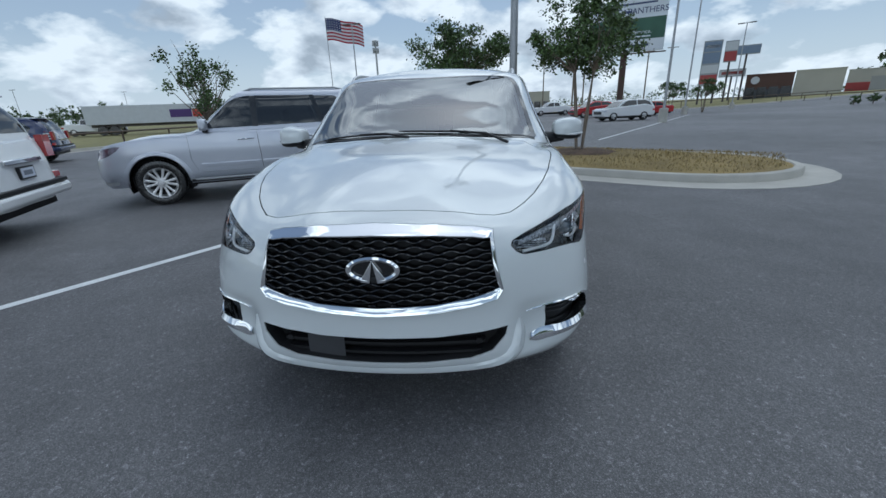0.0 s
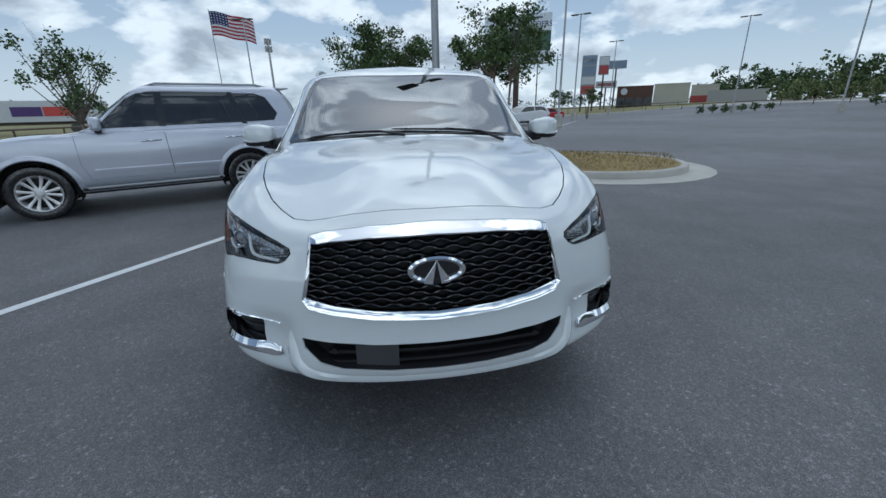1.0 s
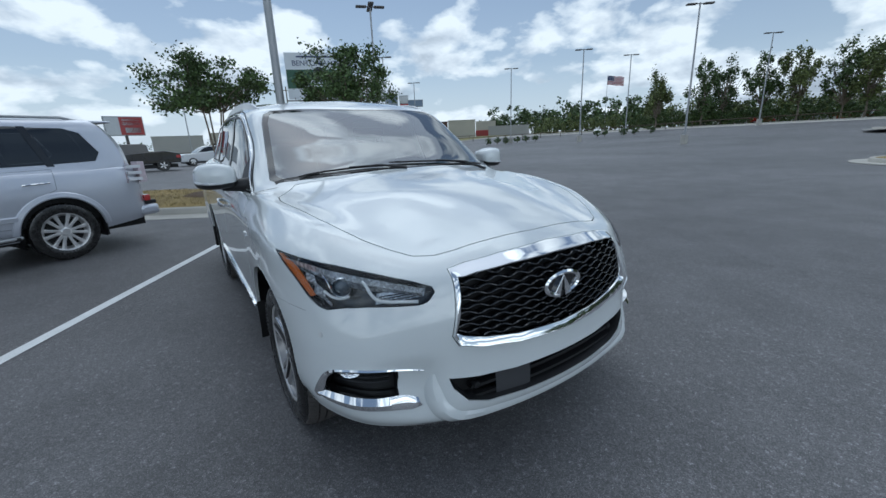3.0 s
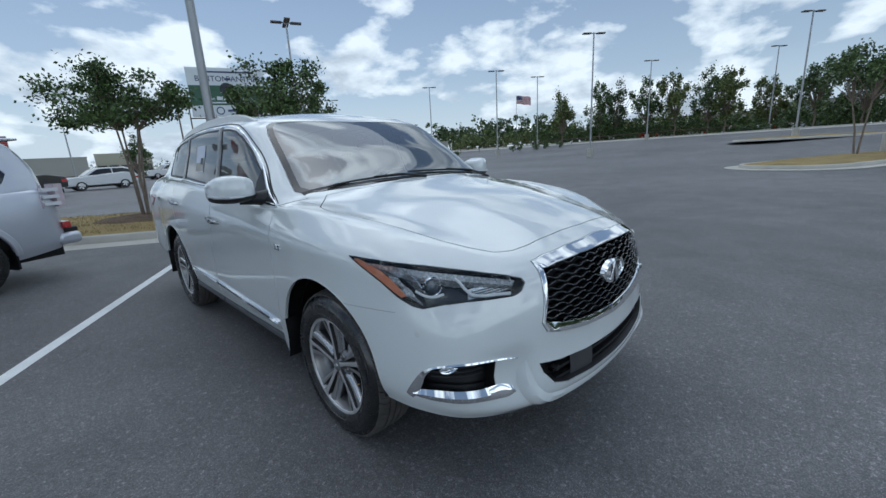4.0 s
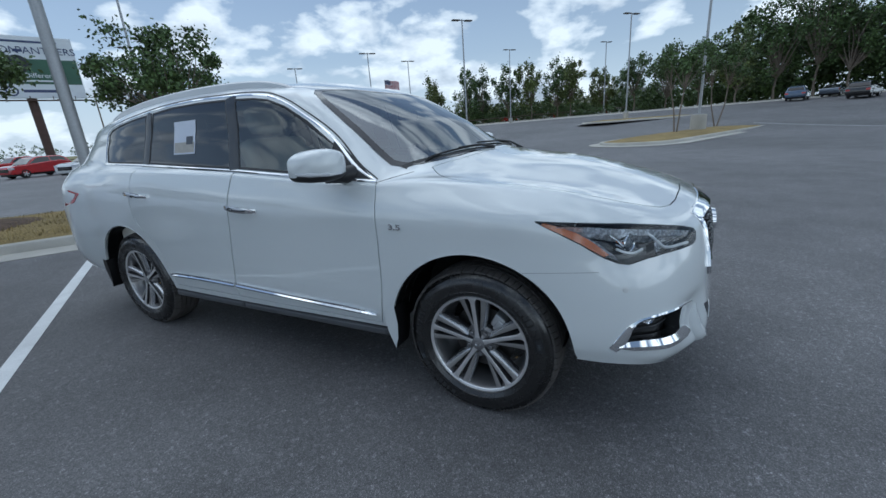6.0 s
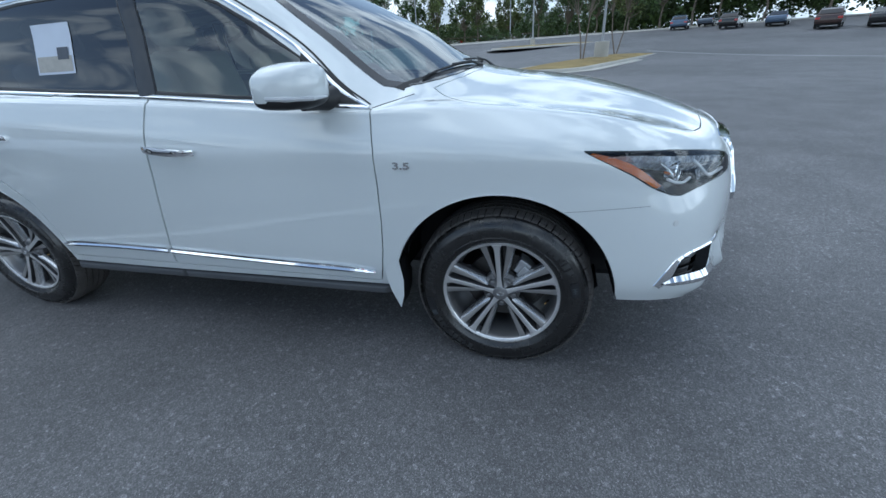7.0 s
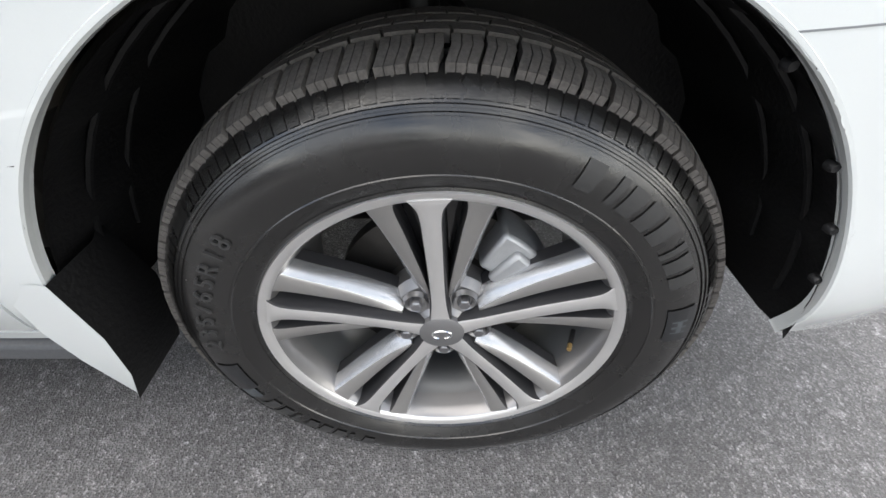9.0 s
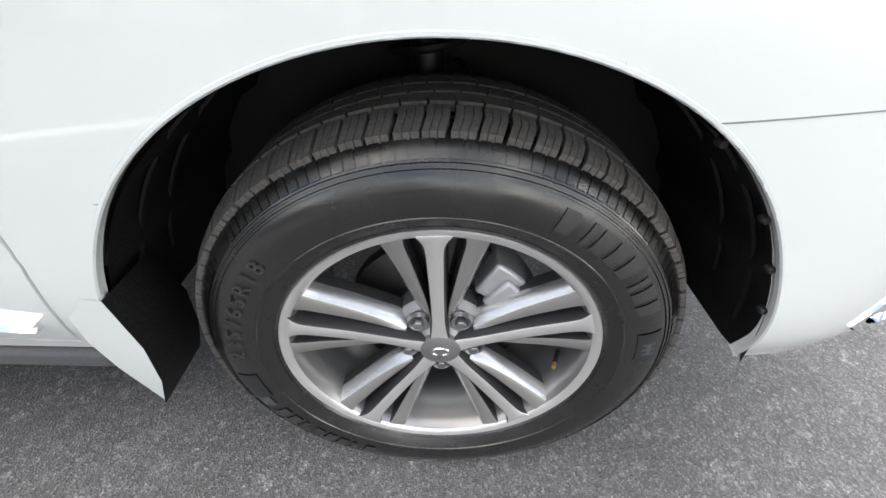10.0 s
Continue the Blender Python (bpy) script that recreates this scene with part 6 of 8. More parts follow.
# ---- other parked vehicles ----
def spoked_wheel(parent, x, y, r, sg, spokes=6, rim_r=None, loc=None):
    e = new("wheel")
    e.parent = parent
    e.location = (x, y, r)
    rr = rim_r or r * .655
    S = lambda h: h * sg
    bm = BM()
    lathe(bm, [(a, S(h)) for a, h in [(rr * .97, -.03), (rr * 1.02, .0), (rr * 1.1, .008), ((rr + r) / 2, .016), (r * .95, .004), (r * .99, -.02), (r, -.06), (r, -.17), (r * .96, -.21), (rr, -.22)]], 48)
    bmesh.ops.recalc_face_normals(bm, faces=bm.faces)
    part("tyre", bm, M_RUBBER, e)
    bm = BM()
    lathe(bm, [(a, S(h)) for a, h in [(rr * .80, -.10), (rr * .90, -.03), (rr * .97, -.004), (rr * 1.01, -.001), (rr * 1.01, -.03)]], 48)
    bmesh.ops.recalc_face_normals(bm, faces=bm.faces)
    part("rim", bm, M_ALLOY, e)
    bm = BM()
    lathe(bm, [(a, S(h)) for a, h in [(0, -.075), (rr * .5, -.075), (rr * .9, -.08)]], 32)
    bmesh.ops.recalc_face_normals(bm, faces=bm.faces)
    part("brake_disc", bm, M_LINER, e)
    for k in range(spokes):
        for d in (-1, 1):
            a = 2 * math.pi * k / spokes + d * math.pi / spokes * .42
            c, s = math.cos(a), math.sin(a)
            bm = BM()
            rows = []
            for q, w, h in ((.14, .022, -.02), (.5, .016, -.028), (.97, .024, -.012)):
                rows.append([Vector((S(h + dh), rr * q * c - t * s, rr * q * s + t * c)) for t, dh in ((-w, -.03), (-w, -.004), (0, 0), (w, -.004), (w, -.03))])
            quads(bm, rows, closed_v=True)
            bmesh.ops.recalc_face_normals(bm, faces=bm.faces)
            part("spoke", bm, M_ALLOY, e)
    bm = BM()
    lathe(bm, [(a, S(h)) for a, h in [(0, -.008), (rr * .17, -.010), (rr * .22, -.02), (rr * .24, -.05)]], 24)
    bmesh.ops.recalc_face_normals(bm, faces=bm.faces)
    part("hub_cap", bm, M_ALLOY, e)
    return e


M_SUVLAMP = mat("suv_lamp_glass", (.20, .17, .21), .07, metal=.35, coat=1.0, vary=.6, vscale=16)


def suv(name, label, m, paint, hm=None, L=4.88, W=1.885, H=1.85, wb=2.79, fo=.93, hf=1.06, belt=1.21, ws=(.52, 1.36), rear=(3.52, 3.72), wr=.385, glass_all=None, plate=True, tail=None):
    """A boxy SUV about its front axle, nose towards -y, with doors, glass, lamps, steps and wheels."""
    root = thing(name, label, "car", m)
    h, yr = W / 2, L - fo
    colx = [0, .45, .78, .955, 1, 1, 1, 1, 1, .955, .75, 0]
    coly = [-fo, -fo + .02, -fo + .08, -fo + .24, -.02, ws[0] + .12, ws[1] + .35, wb - .35, wb + .38, yr - .16, yr - .01, yr]
    nf = 5          # columns of the front end
    rows = []
    for inset, df, dr, zf, zs, zr in ((.06, .06, .06, .33, .34, .40), (.015, .0, .0, .48, .47, .52), (0, .0, .02, .74, .74, .76), (0, .03, .04, hf - .14, belt - .25, belt - .22), (.025, .09, .07, hf - .03, belt - .07, belt - .05)):
        r = []
        for k, (cx, cy) in enumerate(zip(colx, coly)):
            z = zf if k < 3 else (zf * .55 + zs * .45 if k == 3 else (zs if k < 9 else zr))
            y = cy + (df if k < 3 else df * .6 if k == 3 else 0) - (dr if k > 9 else dr * .6 if k == 9 else 0)
            r.append((max(0, cx * h - (inset if cx > 0 else 0)), y, z))
        rows.append(r)
    hood = []
    for k, (cx, cy) in enumerate(zip(colx, coly)):
        if k < nf:
            hood.append((cx * h * .86, (-fo + ws[0]) * .5 - .12 + .28 * cx ** 3, (hm or hf + .075) - .03 * cx ** 2))
        elif k < 9:
            hood.append((h - .05, cy, belt - .02))
        else:
            hood.append((max(0, cx * h - .05), cy - .09, belt))
    rows.append(hood)

    def upper(z, yf, yb, xs, bow):
        r = []
        for k, (cx, cy) in enumerate(zip(colx, coly)):
            if k < nf:
                r.append((cx * xs, yf + bow * cx ** 2, z))
            elif k < 9:
                f = (k - nf) / 3
                r.append((xs + .01, yf + bow * 1.5 + (yb - yf - bow * 3) * f, z + .015))
            else:
                r.append((xs * cx / .955 if k > 9 else xs * .97, yb - .10 * (k == 9), z))
        return r
    rows.append(upper(belt, ws[0], yr - .12, h - .075, .16))
    zm = belt + (H - .06 - belt) * .5
    rows.append(upper(zm, (ws[0] + ws[1]) / 2, (yr - .12 + rear[0]) / 2 + .08, h - .13, .12))
    rows.append(upper(H - .075, ws[1], rear[0], h - .215, .08))
    rows.append(upper(H - .035, ws[1] + .2, rear[0] - .15, h - .40, .05))
    rows.append([(0, ws[1] + .3 + (rear[0] - ws[1] - .6) * k / 11, H - .012) for k in range(12)])
    bm = shell(net_surface(rows, 6, 5))
    skin = BVHTree.FromBMesh(bm)

    def flank(y, z, sg, off=0.0):
        p, n, _, _ = skin.ray_cast(Vector((3 * sg, y, z)), Vector((-sg, 0, 0)))
        return p + Vector((sg * off, 0, 0)) if p else Vector((sg * h, y, z))
    ar = wr * 1.17
    for yc in (0, wb):
        ring = [(yc + ar, .1)] + arc((yc, wr + .01), ar, 0, 180, 28) + [(yc - ar, .1)]
        for sg in (1, -1):
            bmesh.ops.delete(bm, geom=carve(bm, ring, *SIDE, lambda f, s=sg: f.calc_center_median().x * s > h * .6), context="FACES")
    zt = H - .135
    b0 = belt + .045
    span0, span1 = ws[0], ws[1]
    panes = [[(span0 + .28, b0), (span1 - .12, zt - .10), (span1 + .02, zt - .03), (span1 + .16, zt), (1.62, zt + .01), (1.60, b0 + .015)],
             [(1.68, b0 + .018), (1.70, zt + .01), (2.62, zt), (2.68, zt - .1), (2.80, b0 + .035)],
             [(2.86, b0 + .038), (2.74, zt - .1), (2.70, zt - .01), (rear[0] - .46, zt - .02), (rear[0] - .29, zt - .08), (rear[0] - .13, b0 + .17), (rear[0] - .20, b0 + .055)]]
    for sg in (1, -1):
        for k, poly in enumerate(panes):
            pm = take(bm, carve(bm, poly, *SIDE, lambda f, s=sg: f.calc_center_median().x * s > .3 and f.normal.x * s > .3))
            if len(pm.faces):
                part("side_window", rim(pm, .006, .004), (G_FRONT if k == 0 else G_DARK) if glass_all is None else glass_all, root, "dark tinted window")
    wsc = [(0, ws[0] + .06), (h * .55, ws[0] + .11), (h - .19, ws[0] + .22), (h - .28, ws[1] - .02), (h * .4, ws[1] - .05), (0, ws[1] - .06)]
    wsc = wsc + [(-x, y) for x, y in wsc[-2:0:-1]]
    pm = take(bm, carve(bm, wsc, *TOP, lambda f: f.normal.z > .2 and belt < f.calc_center_median().z < H - .03 and f.calc_center_median().y < ws[1] + .1))
    part("windscreen", pm, G_CLEAR, root)
    rw = [(-h + .30, zt - .02), (h - .30, zt - .02), (h - .22, b0 + .06), (-h + .22, b0 + .06)]
    pm = take(bm, carve(bm, rw, *FRONT, lambda f: f.normal.y > .3 and f.calc_center_median().y > wb))
    part("rear_window", pm, G_DARK, root)
    doors = [[(span0 + .10, .52), (span0 + .02, .75), (span0 + .02, belt - .02), (1.64, belt), (1.66, .52)], [(1.665, .52), (1.645, belt), (2.82, belt + .02), (2.80, .95), (2.45, .80), (2.36, .52)]]
    for sg in (1, -1):
        lamp = [(.20, hf + .015), (.03, hf - .005), (-.20, hf - .045), (-.40, hf - .085), (-.38, hf - .175), (-.16, hf - .185), (.04, hf - .125), (.15, hf - .05)]
        pm = take(bm, carve(bm, lamp, (.593 * sg, .805, 0), (0, 0, 1), lambda f, s=sg: f.calc_center_median().x * s > .2 and f.calc_center_median().y < -.1 and f.normal.dot(Vector((s * .7, -.7, 0))) > 0))
        part("headlamp", rim(pm, .01, .003), M_SUVLAMP, root, "clear headlamp with dark reflectors")
        for poly in doors:
            pm = take(bm, carve(bm, poly, *SIDE, lambda f, s=sg: f.calc_center_median().x * s > .5 and f.normal.x * s > .2))
            part("door", rim(pm, .015, .002), paint, root)
    rim(bm, .015, .002)
    part("body", bm, paint, root)
    M_CHR = M_CHROME
    for sg in (1, -1):
        for y0, y1, y2, y3 in ((1.590, 1.690, 1.610, 1.710), (2.79, 2.87, 2.625, 2.71)):
            b2 = BM()
            quads(b2, [[flank(y0 + (y2 - y0) * f + (y1 - y0) * q, b0 + .01 + (zt - b0 - .005) * f, sg, .006) for q in (0, .5, 1)] for f in (0, .25, .5, .75, 1)])
            bmesh.ops.recalc_face_normals(b2, faces=b2.faces)
            part("pillar_cover", b2, M_GLOSSBK, root)
        for yy in (1.45, 2.62):
            b2 = BM()
            tube(b2, [flank(yy - .13, belt - .155, sg, .01), flank(yy - .09, belt - .150, sg, .035), flank(yy + .09, belt - .145, sg, .035), flank(yy + .13, belt - .143, sg, .01)], .013, 8)
            part("door_handle", b2, M_CHR, root)
        for y0, y1 in ((span0 + .16, 1.63), (1.68, 2.36)):
            b2 = BM()
            quads(b2, [[flank(y, .60 + dz, sg, o) for dz, o in ((0, .0), (.004, .016), (.055, .018), (.07, .0))] for y in np.linspace(y0, y1, 8)])
            bmesh.ops.recalc_face_normals(b2, faces=b2.faces)
            part("door_moulding", b2, paint, root)
        b2 = BM()
        x0, x1 = sorted((sg * (h - .16), sg * (h + .09)))
        box(b2, x0, x1, ar + .04, wb - ar - .02, .375, .42)
        part("side_step", b2, M_BLACKPL, root, bevel=.012)
        b2 = BM()
        tube(b2, [(sg * (h + .02), ar + .02, .405), (sg * (h + .095), ar + .14, .41), (sg * (h + .095), wb - ar - .1, .41), (sg * (h + .02), wb - ar - .0, .405)], .020, 8)
        part("step_edge", b2, M_GALV, root)
        b2 = BM()
        tube(b2, [(sg * (h - .25), ws[1] + .15, H - .06), (sg * (h - .25), ws[1] + .3, H - .01), (sg * (h - .26), rear[0] - .4, H - .01), (sg * (h - .26), rear[0] - .2, H - .06)], .018, 8)
        part("roof_rail", b2, M_GALV, root)
        mir = new("door_mirror")
        mir.parent = root
        b2 = BM()
        x0, x1 = sorted((sg * (h + .0), sg * (h + .21)))
        box(b2, x0, x1, span0 + .25, span0 + .38, belt + .02, belt + .21)
        part("mirror_cap", b2, paint, mir, bevel=.04)
        b2 = BM()
        x0, x1 = sorted((sg * (h - .10), sg * (h + .06)))
        box(b2, x0, x1, span0 + .28, span0 + .36, belt - .01, belt + .03)
        part("mirror_arm", b2, M_BLACKPL, mir, bevel=.01)
        # lamps
        b2 = BM()
        ys = yr - .14
        tp = [(ys - .10, belt + .08), (ys + .02, belt + .06), (ys + .05, belt - .26), (ys - .16, belt - .24), (ys - .15, belt - .1)]
        low = [flank(y, z, sg, -.02) for y, z in tp]
        top = [flank(y, z, sg, .012) for y, z in tp]
        a, bq = [b2.verts.new(p) for p in top], [b2.verts.new(p) for p in low]
        b2.faces.new(a)
        for i in range(5):
            b2.faces.new((a[i], bq[i], bq[(i + 1) % 5], a[(i + 1) % 5]))
        x0, x1 = sorted((sg * (h - .24), sg * (h - .05)))
        box(b2, x0, x1, yr - .10, yr - .012, belt - .24, belt + .06)
        bmesh.ops.recalc_face_normals(b2, faces=b2.faces)
        tl = part("tail_lamp", b2, tail or M_REDLENS, root, "red and clear tail lamp")
        b2 = BM()
        for k in range(3):
            box(b2, min(sg * (h - .05), sg * (h + .016)), max(sg * (h - .05), sg * (h + .016)), ys - .13, ys + .045, belt - .21 + k * .09, belt - .165 + k * .09)
        part("lamp_band", b2, mat("clear_band", (.72, .72, .74), .15, coat=1, vary=.1), tl)
        b2 = BM()
        x0, x1 = sorted((sg * (h - .22), sg * (h - .02)))
        box(b2, x0, x1, yr - .12, yr - .035, .66, .75)
        part("bumper_reflector", b2, M_REDLENS, root, bevel=.01)
        for yc in (0, wb):
            spoked_wheel(root, sg * (h - .03), yc, wr, sg)
            b2 = BM()
            rows2 = [[Vector((sg * x, yc + r2 * math.cos(t), wr + .01 + r2 * math.sin(t))) for x, r2 in ((h - .004, ar + .002), (h - .03, ar + .015), (h - .33, ar + .015), (h - .34, .1))] for t in np.linspace(-.35, math.pi + .35, 30)]
            quads(b2, rows2)
            bmesh.ops.recalc_face_normals(b2, faces=b2.faces)
            part("arch_liner", b2, M_LINER, root)
        b2 = BM()
        x0, x1 = sorted((sg * (h - .22), sg * (h - .02)))
        box(b2, x0, x1, wb + ar - .01, wb + ar + .012, .25, .50)
        part("mud_flap", b2, M_BLACKPL, root)
    b2 = BM()
    box(b2, -h + .16, h - .16, -fo + .5, yr - .12, .30, .50)
    box(b2, -h + .1, h - .1, .3, yr - .25, .5, belt - .08)
    part("underbody", b2, M_LINER, root)
    for sg in (1, -1):
        b2 = BM()
        quads(b2, [[Vector((sg * (h - .012 - .10 * k ** 2 / 9), -fo + .36 - .075 * k, z)) for z in (.40, .43, .455)] for k in range(4)])
        bmesh.ops.recalc_face_normals(b2, faces=b2.faces)
        part("bumper_lip", b2, M_GALV, root)
        for yc in (0, wb):
            b2 = BM()
            rows2 = []
            for t in np.linspace(.05, math.pi - .05, 28):
                row2 = []
                for r2, o in ((ar + .075, -.004), (ar + .06, .012), (ar + .01, .020), (ar - .004, .010), (ar - .004, -.03)):
                    q2 = flank(yc + max(r2, ar + .02) * math.cos(t), max(.36, wr + .01 + max(r2, ar + .02) * math.sin(t)), sg)
                    row2.append(Vector((q2.x + sg * o, yc + r2 * math.cos(t), wr + .01 + r2 * math.sin(t))))
                rows2.append(row2)
            quads(b2, rows2)
            bmesh.ops.recalc_face_normals(b2, faces=b2.faces)
            part("arch_flare", b2, paint, root)
    b2 = BM()
    box(b2, -h + .55, h - .55, -fo + .01, -fo + .12, hf - .40, hf - .18)
    part("grille", b2, M_GLOSSBK, root, bevel=.03)
    b2 = BM()
    box(b2, -h + .25, h - .25, rear[0] - .18, rear[0] + .16, H - .075, H - .045)
    part("roof_spoiler", b2, paint, root, bevel=.012)
    b2 = BM()
    box(b2, -h + .08, h - .08, yr - .1, yr + .06, .60, .66)
    part("bumper_step", b2, M_BLACKPL, root, bevel=.012)
    b2 = BM()
    box(b2, -h + .03, h - .03, yr - .2, yr + .075, .44, .60)
    part("rear_bumper", b2, paint, root, bevel=.05)
    b2 = BM()
    box(b2, -.42, .42, yr - .03, yr + .025, belt - .27, belt - .21)
    part("tailgate_strip", b2, M_CHR, root, bevel=.01)
    if plate:
        b2 = BM()
        box(b2, -.17, .17, yr - .02, yr + .018, belt - .47, belt - .31)
        pl = part("plate", b2, M_BLACKPL, root, "plain number plate frame")
        b2 = BM()
        box(b2, -.15, .15, yr + .016, yr + .022, belt - .45, belt - .33)
        part("plate_face", b2, M_PAPER, pl)
        b2 = BM()
        box(b2, -.10, .10, yr + .02, yr + .024, belt - .42, belt - .36)
        part("plate_bar", b2, mat("grey_bar", (.2, .22, .26), .6), pl)
    for x in (-.36, .36):
        for y in (1.25, 2.1):
            b2 = BM()
            box(b2, x - .25, x + .25, y, y + .14, .7, 1.32)
            box(b2, x - .12, x + .12, y + .03, y + .13, 1.34, 1.52)
            part("seat", b2, M_DARKCABIN, root, bevel=.04)
    return root


RZ = -63.2
suv("silver_suv", "silver metallic large SUV parked with dark tinted windows", pose(-5.48, 4.76, 0, 0, 0, RZ), M_SILVER, L=4.84, H=1.885, belt=1.19, hf=1.0, hm=1.125, glass_all=G_TINT, tail=mat("pale_tail_lens", (.60, .50, .53), .10, coat=1, vary=.15, vscale=14))
suv("white_suv", "white large SUV seen from behind with a chrome tailgate strip", pose(-9.08, 0.56, 0, 0, 0, RZ), mat("plain_white_paint", (.78, .79, .79), .25, coat=1, vary=.02, vscale=2))
M_NAVY = mat("navy_paint", (.016, .026, .085), .22, metal=.3, coat=1, vary=.1, vscale=3)
suv("blue_suv", "dark blue SUV with a silver roof parked by the fence", pose(-19.2, 10.6, 0, 0, 0, -58), M_NAVY, L=4.5, W=1.84, H=1.70, wb=2.68, hf=1.0, belt=1.10, rear=(3.10, 3.3), ws=(.45, 1.25))


def far_car(name, label, x, y, rz, paint, kind="suv", s=1.0):
    """A vehicle some way off: shaped body, cabin, glass, lamps and wheels."""
    root = thing(name, label, "pickup" if kind == "pickup" else "car", pose(x, y, gz(x, y), 0, 0, rz) @ Matrix.Scale(s, 4))
    h = .94 if kind != "pickup" else .99
    if kind == "suv":
        low = [(-2.25, .35), (-2.32, .62), (-2.20, .92), (-1.15, 1.05), (2.20, 1.12), (2.30, .7), (2.25, .38)]
        cab = [(-1.15, 1.04), (-.45, 1.56), (-.1, 1.66), (1.55, 1.66), (1.95, 1.50), (2.22, 1.10)]
        ax, wr = (-1.38, 1.35), .35
    elif kind == "sedan":
        low = [(-2.35, .30), (-2.42, .55), (-2.30, .78), (-1.05, .92), (1.60, 1.0), (2.36, .97), (2.42, .6), (2.35, .34)]
        cab = [(-1.05, .90), (-.25, 1.36), (.1, 1.44), (.85, 1.43), (1.70, .99)]
        ax, wr = (-1.42, 1.38), .33
    else:
        low = [(-2.85, .45), (-2.92, .75), (-2.85, 1.10), (-1.45, 1.20), (-.6, 1.22), (2.85, 1.20), (2.92, .8), (2.85, .55)]
        cab = [(-1.30, 1.19), (-.65, 1.78), (-.3, 1.88), (.85, 1.88), (1.05, 1.80), (1.12, 1.19)]
        ax, wr = (-1.85, 1.80), .40
    SA = ((0, 1, 0), (0, 0, 1), (1, 0, 0))
    bm = BM()
    poly = []
    for p, q in zip(low, low[1:] + low[:1]):
        poly.append(p)
    prism(bm, smooth_poly(low, 3), -h, h, *SA)
    bmesh.ops.recalc_face_normals(bm, faces=bm.faces)
    part("body", bm, paint, root, bevel=.06)
    bm = BM()
    A, B, D = (Vector(v) for v in SA)
    cz = min(p[1] for p in cab)
    top = max(p[1] for p in cab)
    rings = []
    for sg in (-1, 1):
        rings.append([A * y2 + B * z2 + D * sg * (h - .03 - .20 * (z2 - cz) / (top - cz)) for y2, z2 in cab])
    v = [[bm.verts.new(p) for p in r] for r in rings]
    n = len(cab)
    for i in range(n):
        bm.faces.new((v[0][i], v[0][(i + 1) % n], v[1][(i + 1) % n], v[1][i]))
    bm.faces.new(v[0]), bm.faces.new(v[1])
    bmesh.ops.recalc_face_normals(bm, faces=bm.faces)
    part("cabin", bm, paint, root, bevel=.05)
    cy = sum(p[0] for p in cab) / n
    cc = (cz + top) / 2 + .03
    for sg in (-1, 1):
        halves = ((min(p[0] for p in cab), cy - .03), (cy + .05, max(p[0] for p in cab)))
        for k, (y0, y1) in enumerate(halves):
            pane = [(cy + (y2 - cy) * .86, cc + (z2 - cc) * .74) for y2, z2 in cab]
            pane = [(min(max(y2, y0), y1), z2) for y2, z2 in pane]
            bm = BM()
            ring = [A * y2 + B * z2 + D * sg * (h - .03 - .20 * (z2 - cz) / (top - cz) + .008) for y2, z2 in pane]
            bm.faces.new([bm.verts.new(p) for p in ring])
            bmesh.ops.remove_doubles(bm, verts=bm.verts, dist=.002)
            part("side_window", bm, M_GLOSSBK, root, "dark window")
        for y2, name2, ma in ((low[0][0] + .0, "headlamp", mat("clear_lamp", (.6, .62, .66), .1, coat=1)), (low[-1][0], "tail_lamp", M_REDLENS)):
            bm = BM()
            x0, x1 = sorted((sg * (h - .34), sg * (h + .004)))
            d = -.055 if y2 < 0 else .055
            y0, y1 = sorted((y2 + d - .0, y2 - d * 4))
            box(bm, x0, x1, y0, y1, .72 if kind != "pickup" else .85, .90 if kind != "pickup" else 1.08)
            part(name2, bm, ma, root, bevel=.03)
        for yc in ax:
            e = new("wheel")
            e.parent = root
            e.location = (sg * (h - .01), yc, wr)
            bm = BM()
            lathe(bm, [(a, hh * sg) for a, hh in [(0, -.02), (wr * .6, -.01), (wr * .66, .01), (wr * .95, .012), (wr, -.03), (wr, -.2), (wr * .6, -.22)]], 24)
            bmesh.ops.recalc_face_normals(bm, faces=bm.faces)
            part("tyre", bm, M_RUBBER, e)
            bm = BM()
            for k in range(5):
                a = 2 * math.pi * k / 5
                prism(bm, [(wr * .08, -.03), (wr * .58, -.045), (wr * .58, .045), (wr * .08, .03)], .0, .02 * sg, (0, math.cos(a), math.sin(a)), (0, -math.sin(a), math.cos(a)), (1, 0, 0))
            bmesh.ops.recalc_face_normals(bm, faces=bm.faces)
            part("rim", bm, M_ALLOY, e)
            bm = BM()
            lathe(bm, [(wr * 1.16, .012 * sg), (wr * 1.14, -.05 * sg), (wr * .9, -.15 * sg)], 20, "x", (sg * (h - .008), yc, wr), a0=-.2, a1=math.pi + .2)
            part("arch", bm, M_LINER, root)
    bm = BM()
    y0, z0, y1, z1 = cab[0][0], cab[0][1], cab[1][0], cab[1][1]
    quads(bm, [[Vector((x2 * (h - .10 - .16 * f), y0 + (y1 - y0) * f - .02, z0 + (z1 - z0) * f + .025)) for x2 in (-1, 1)] for f in (.06, .92)])
    part("windscreen", bm, M_GLOSSBK, root, "dark reflective windscreen")
    bm = BM()
    y0, z0, y1, z1 = cab[-1][0], cab[-1][1], cab[-2][0], cab[-2][1]
    quads(bm, [[Vector((x2 * (h - .14 - .16 * f), y0 + (y1 - y0) * f + .02, z0 + (z1 - z0) * f + .02)) for x2 in (-1, 1)] for f in (.12, .9)])
    part("rear_window", bm, M_GLOSSBK, root, "dark rear window")
    bm = BM()
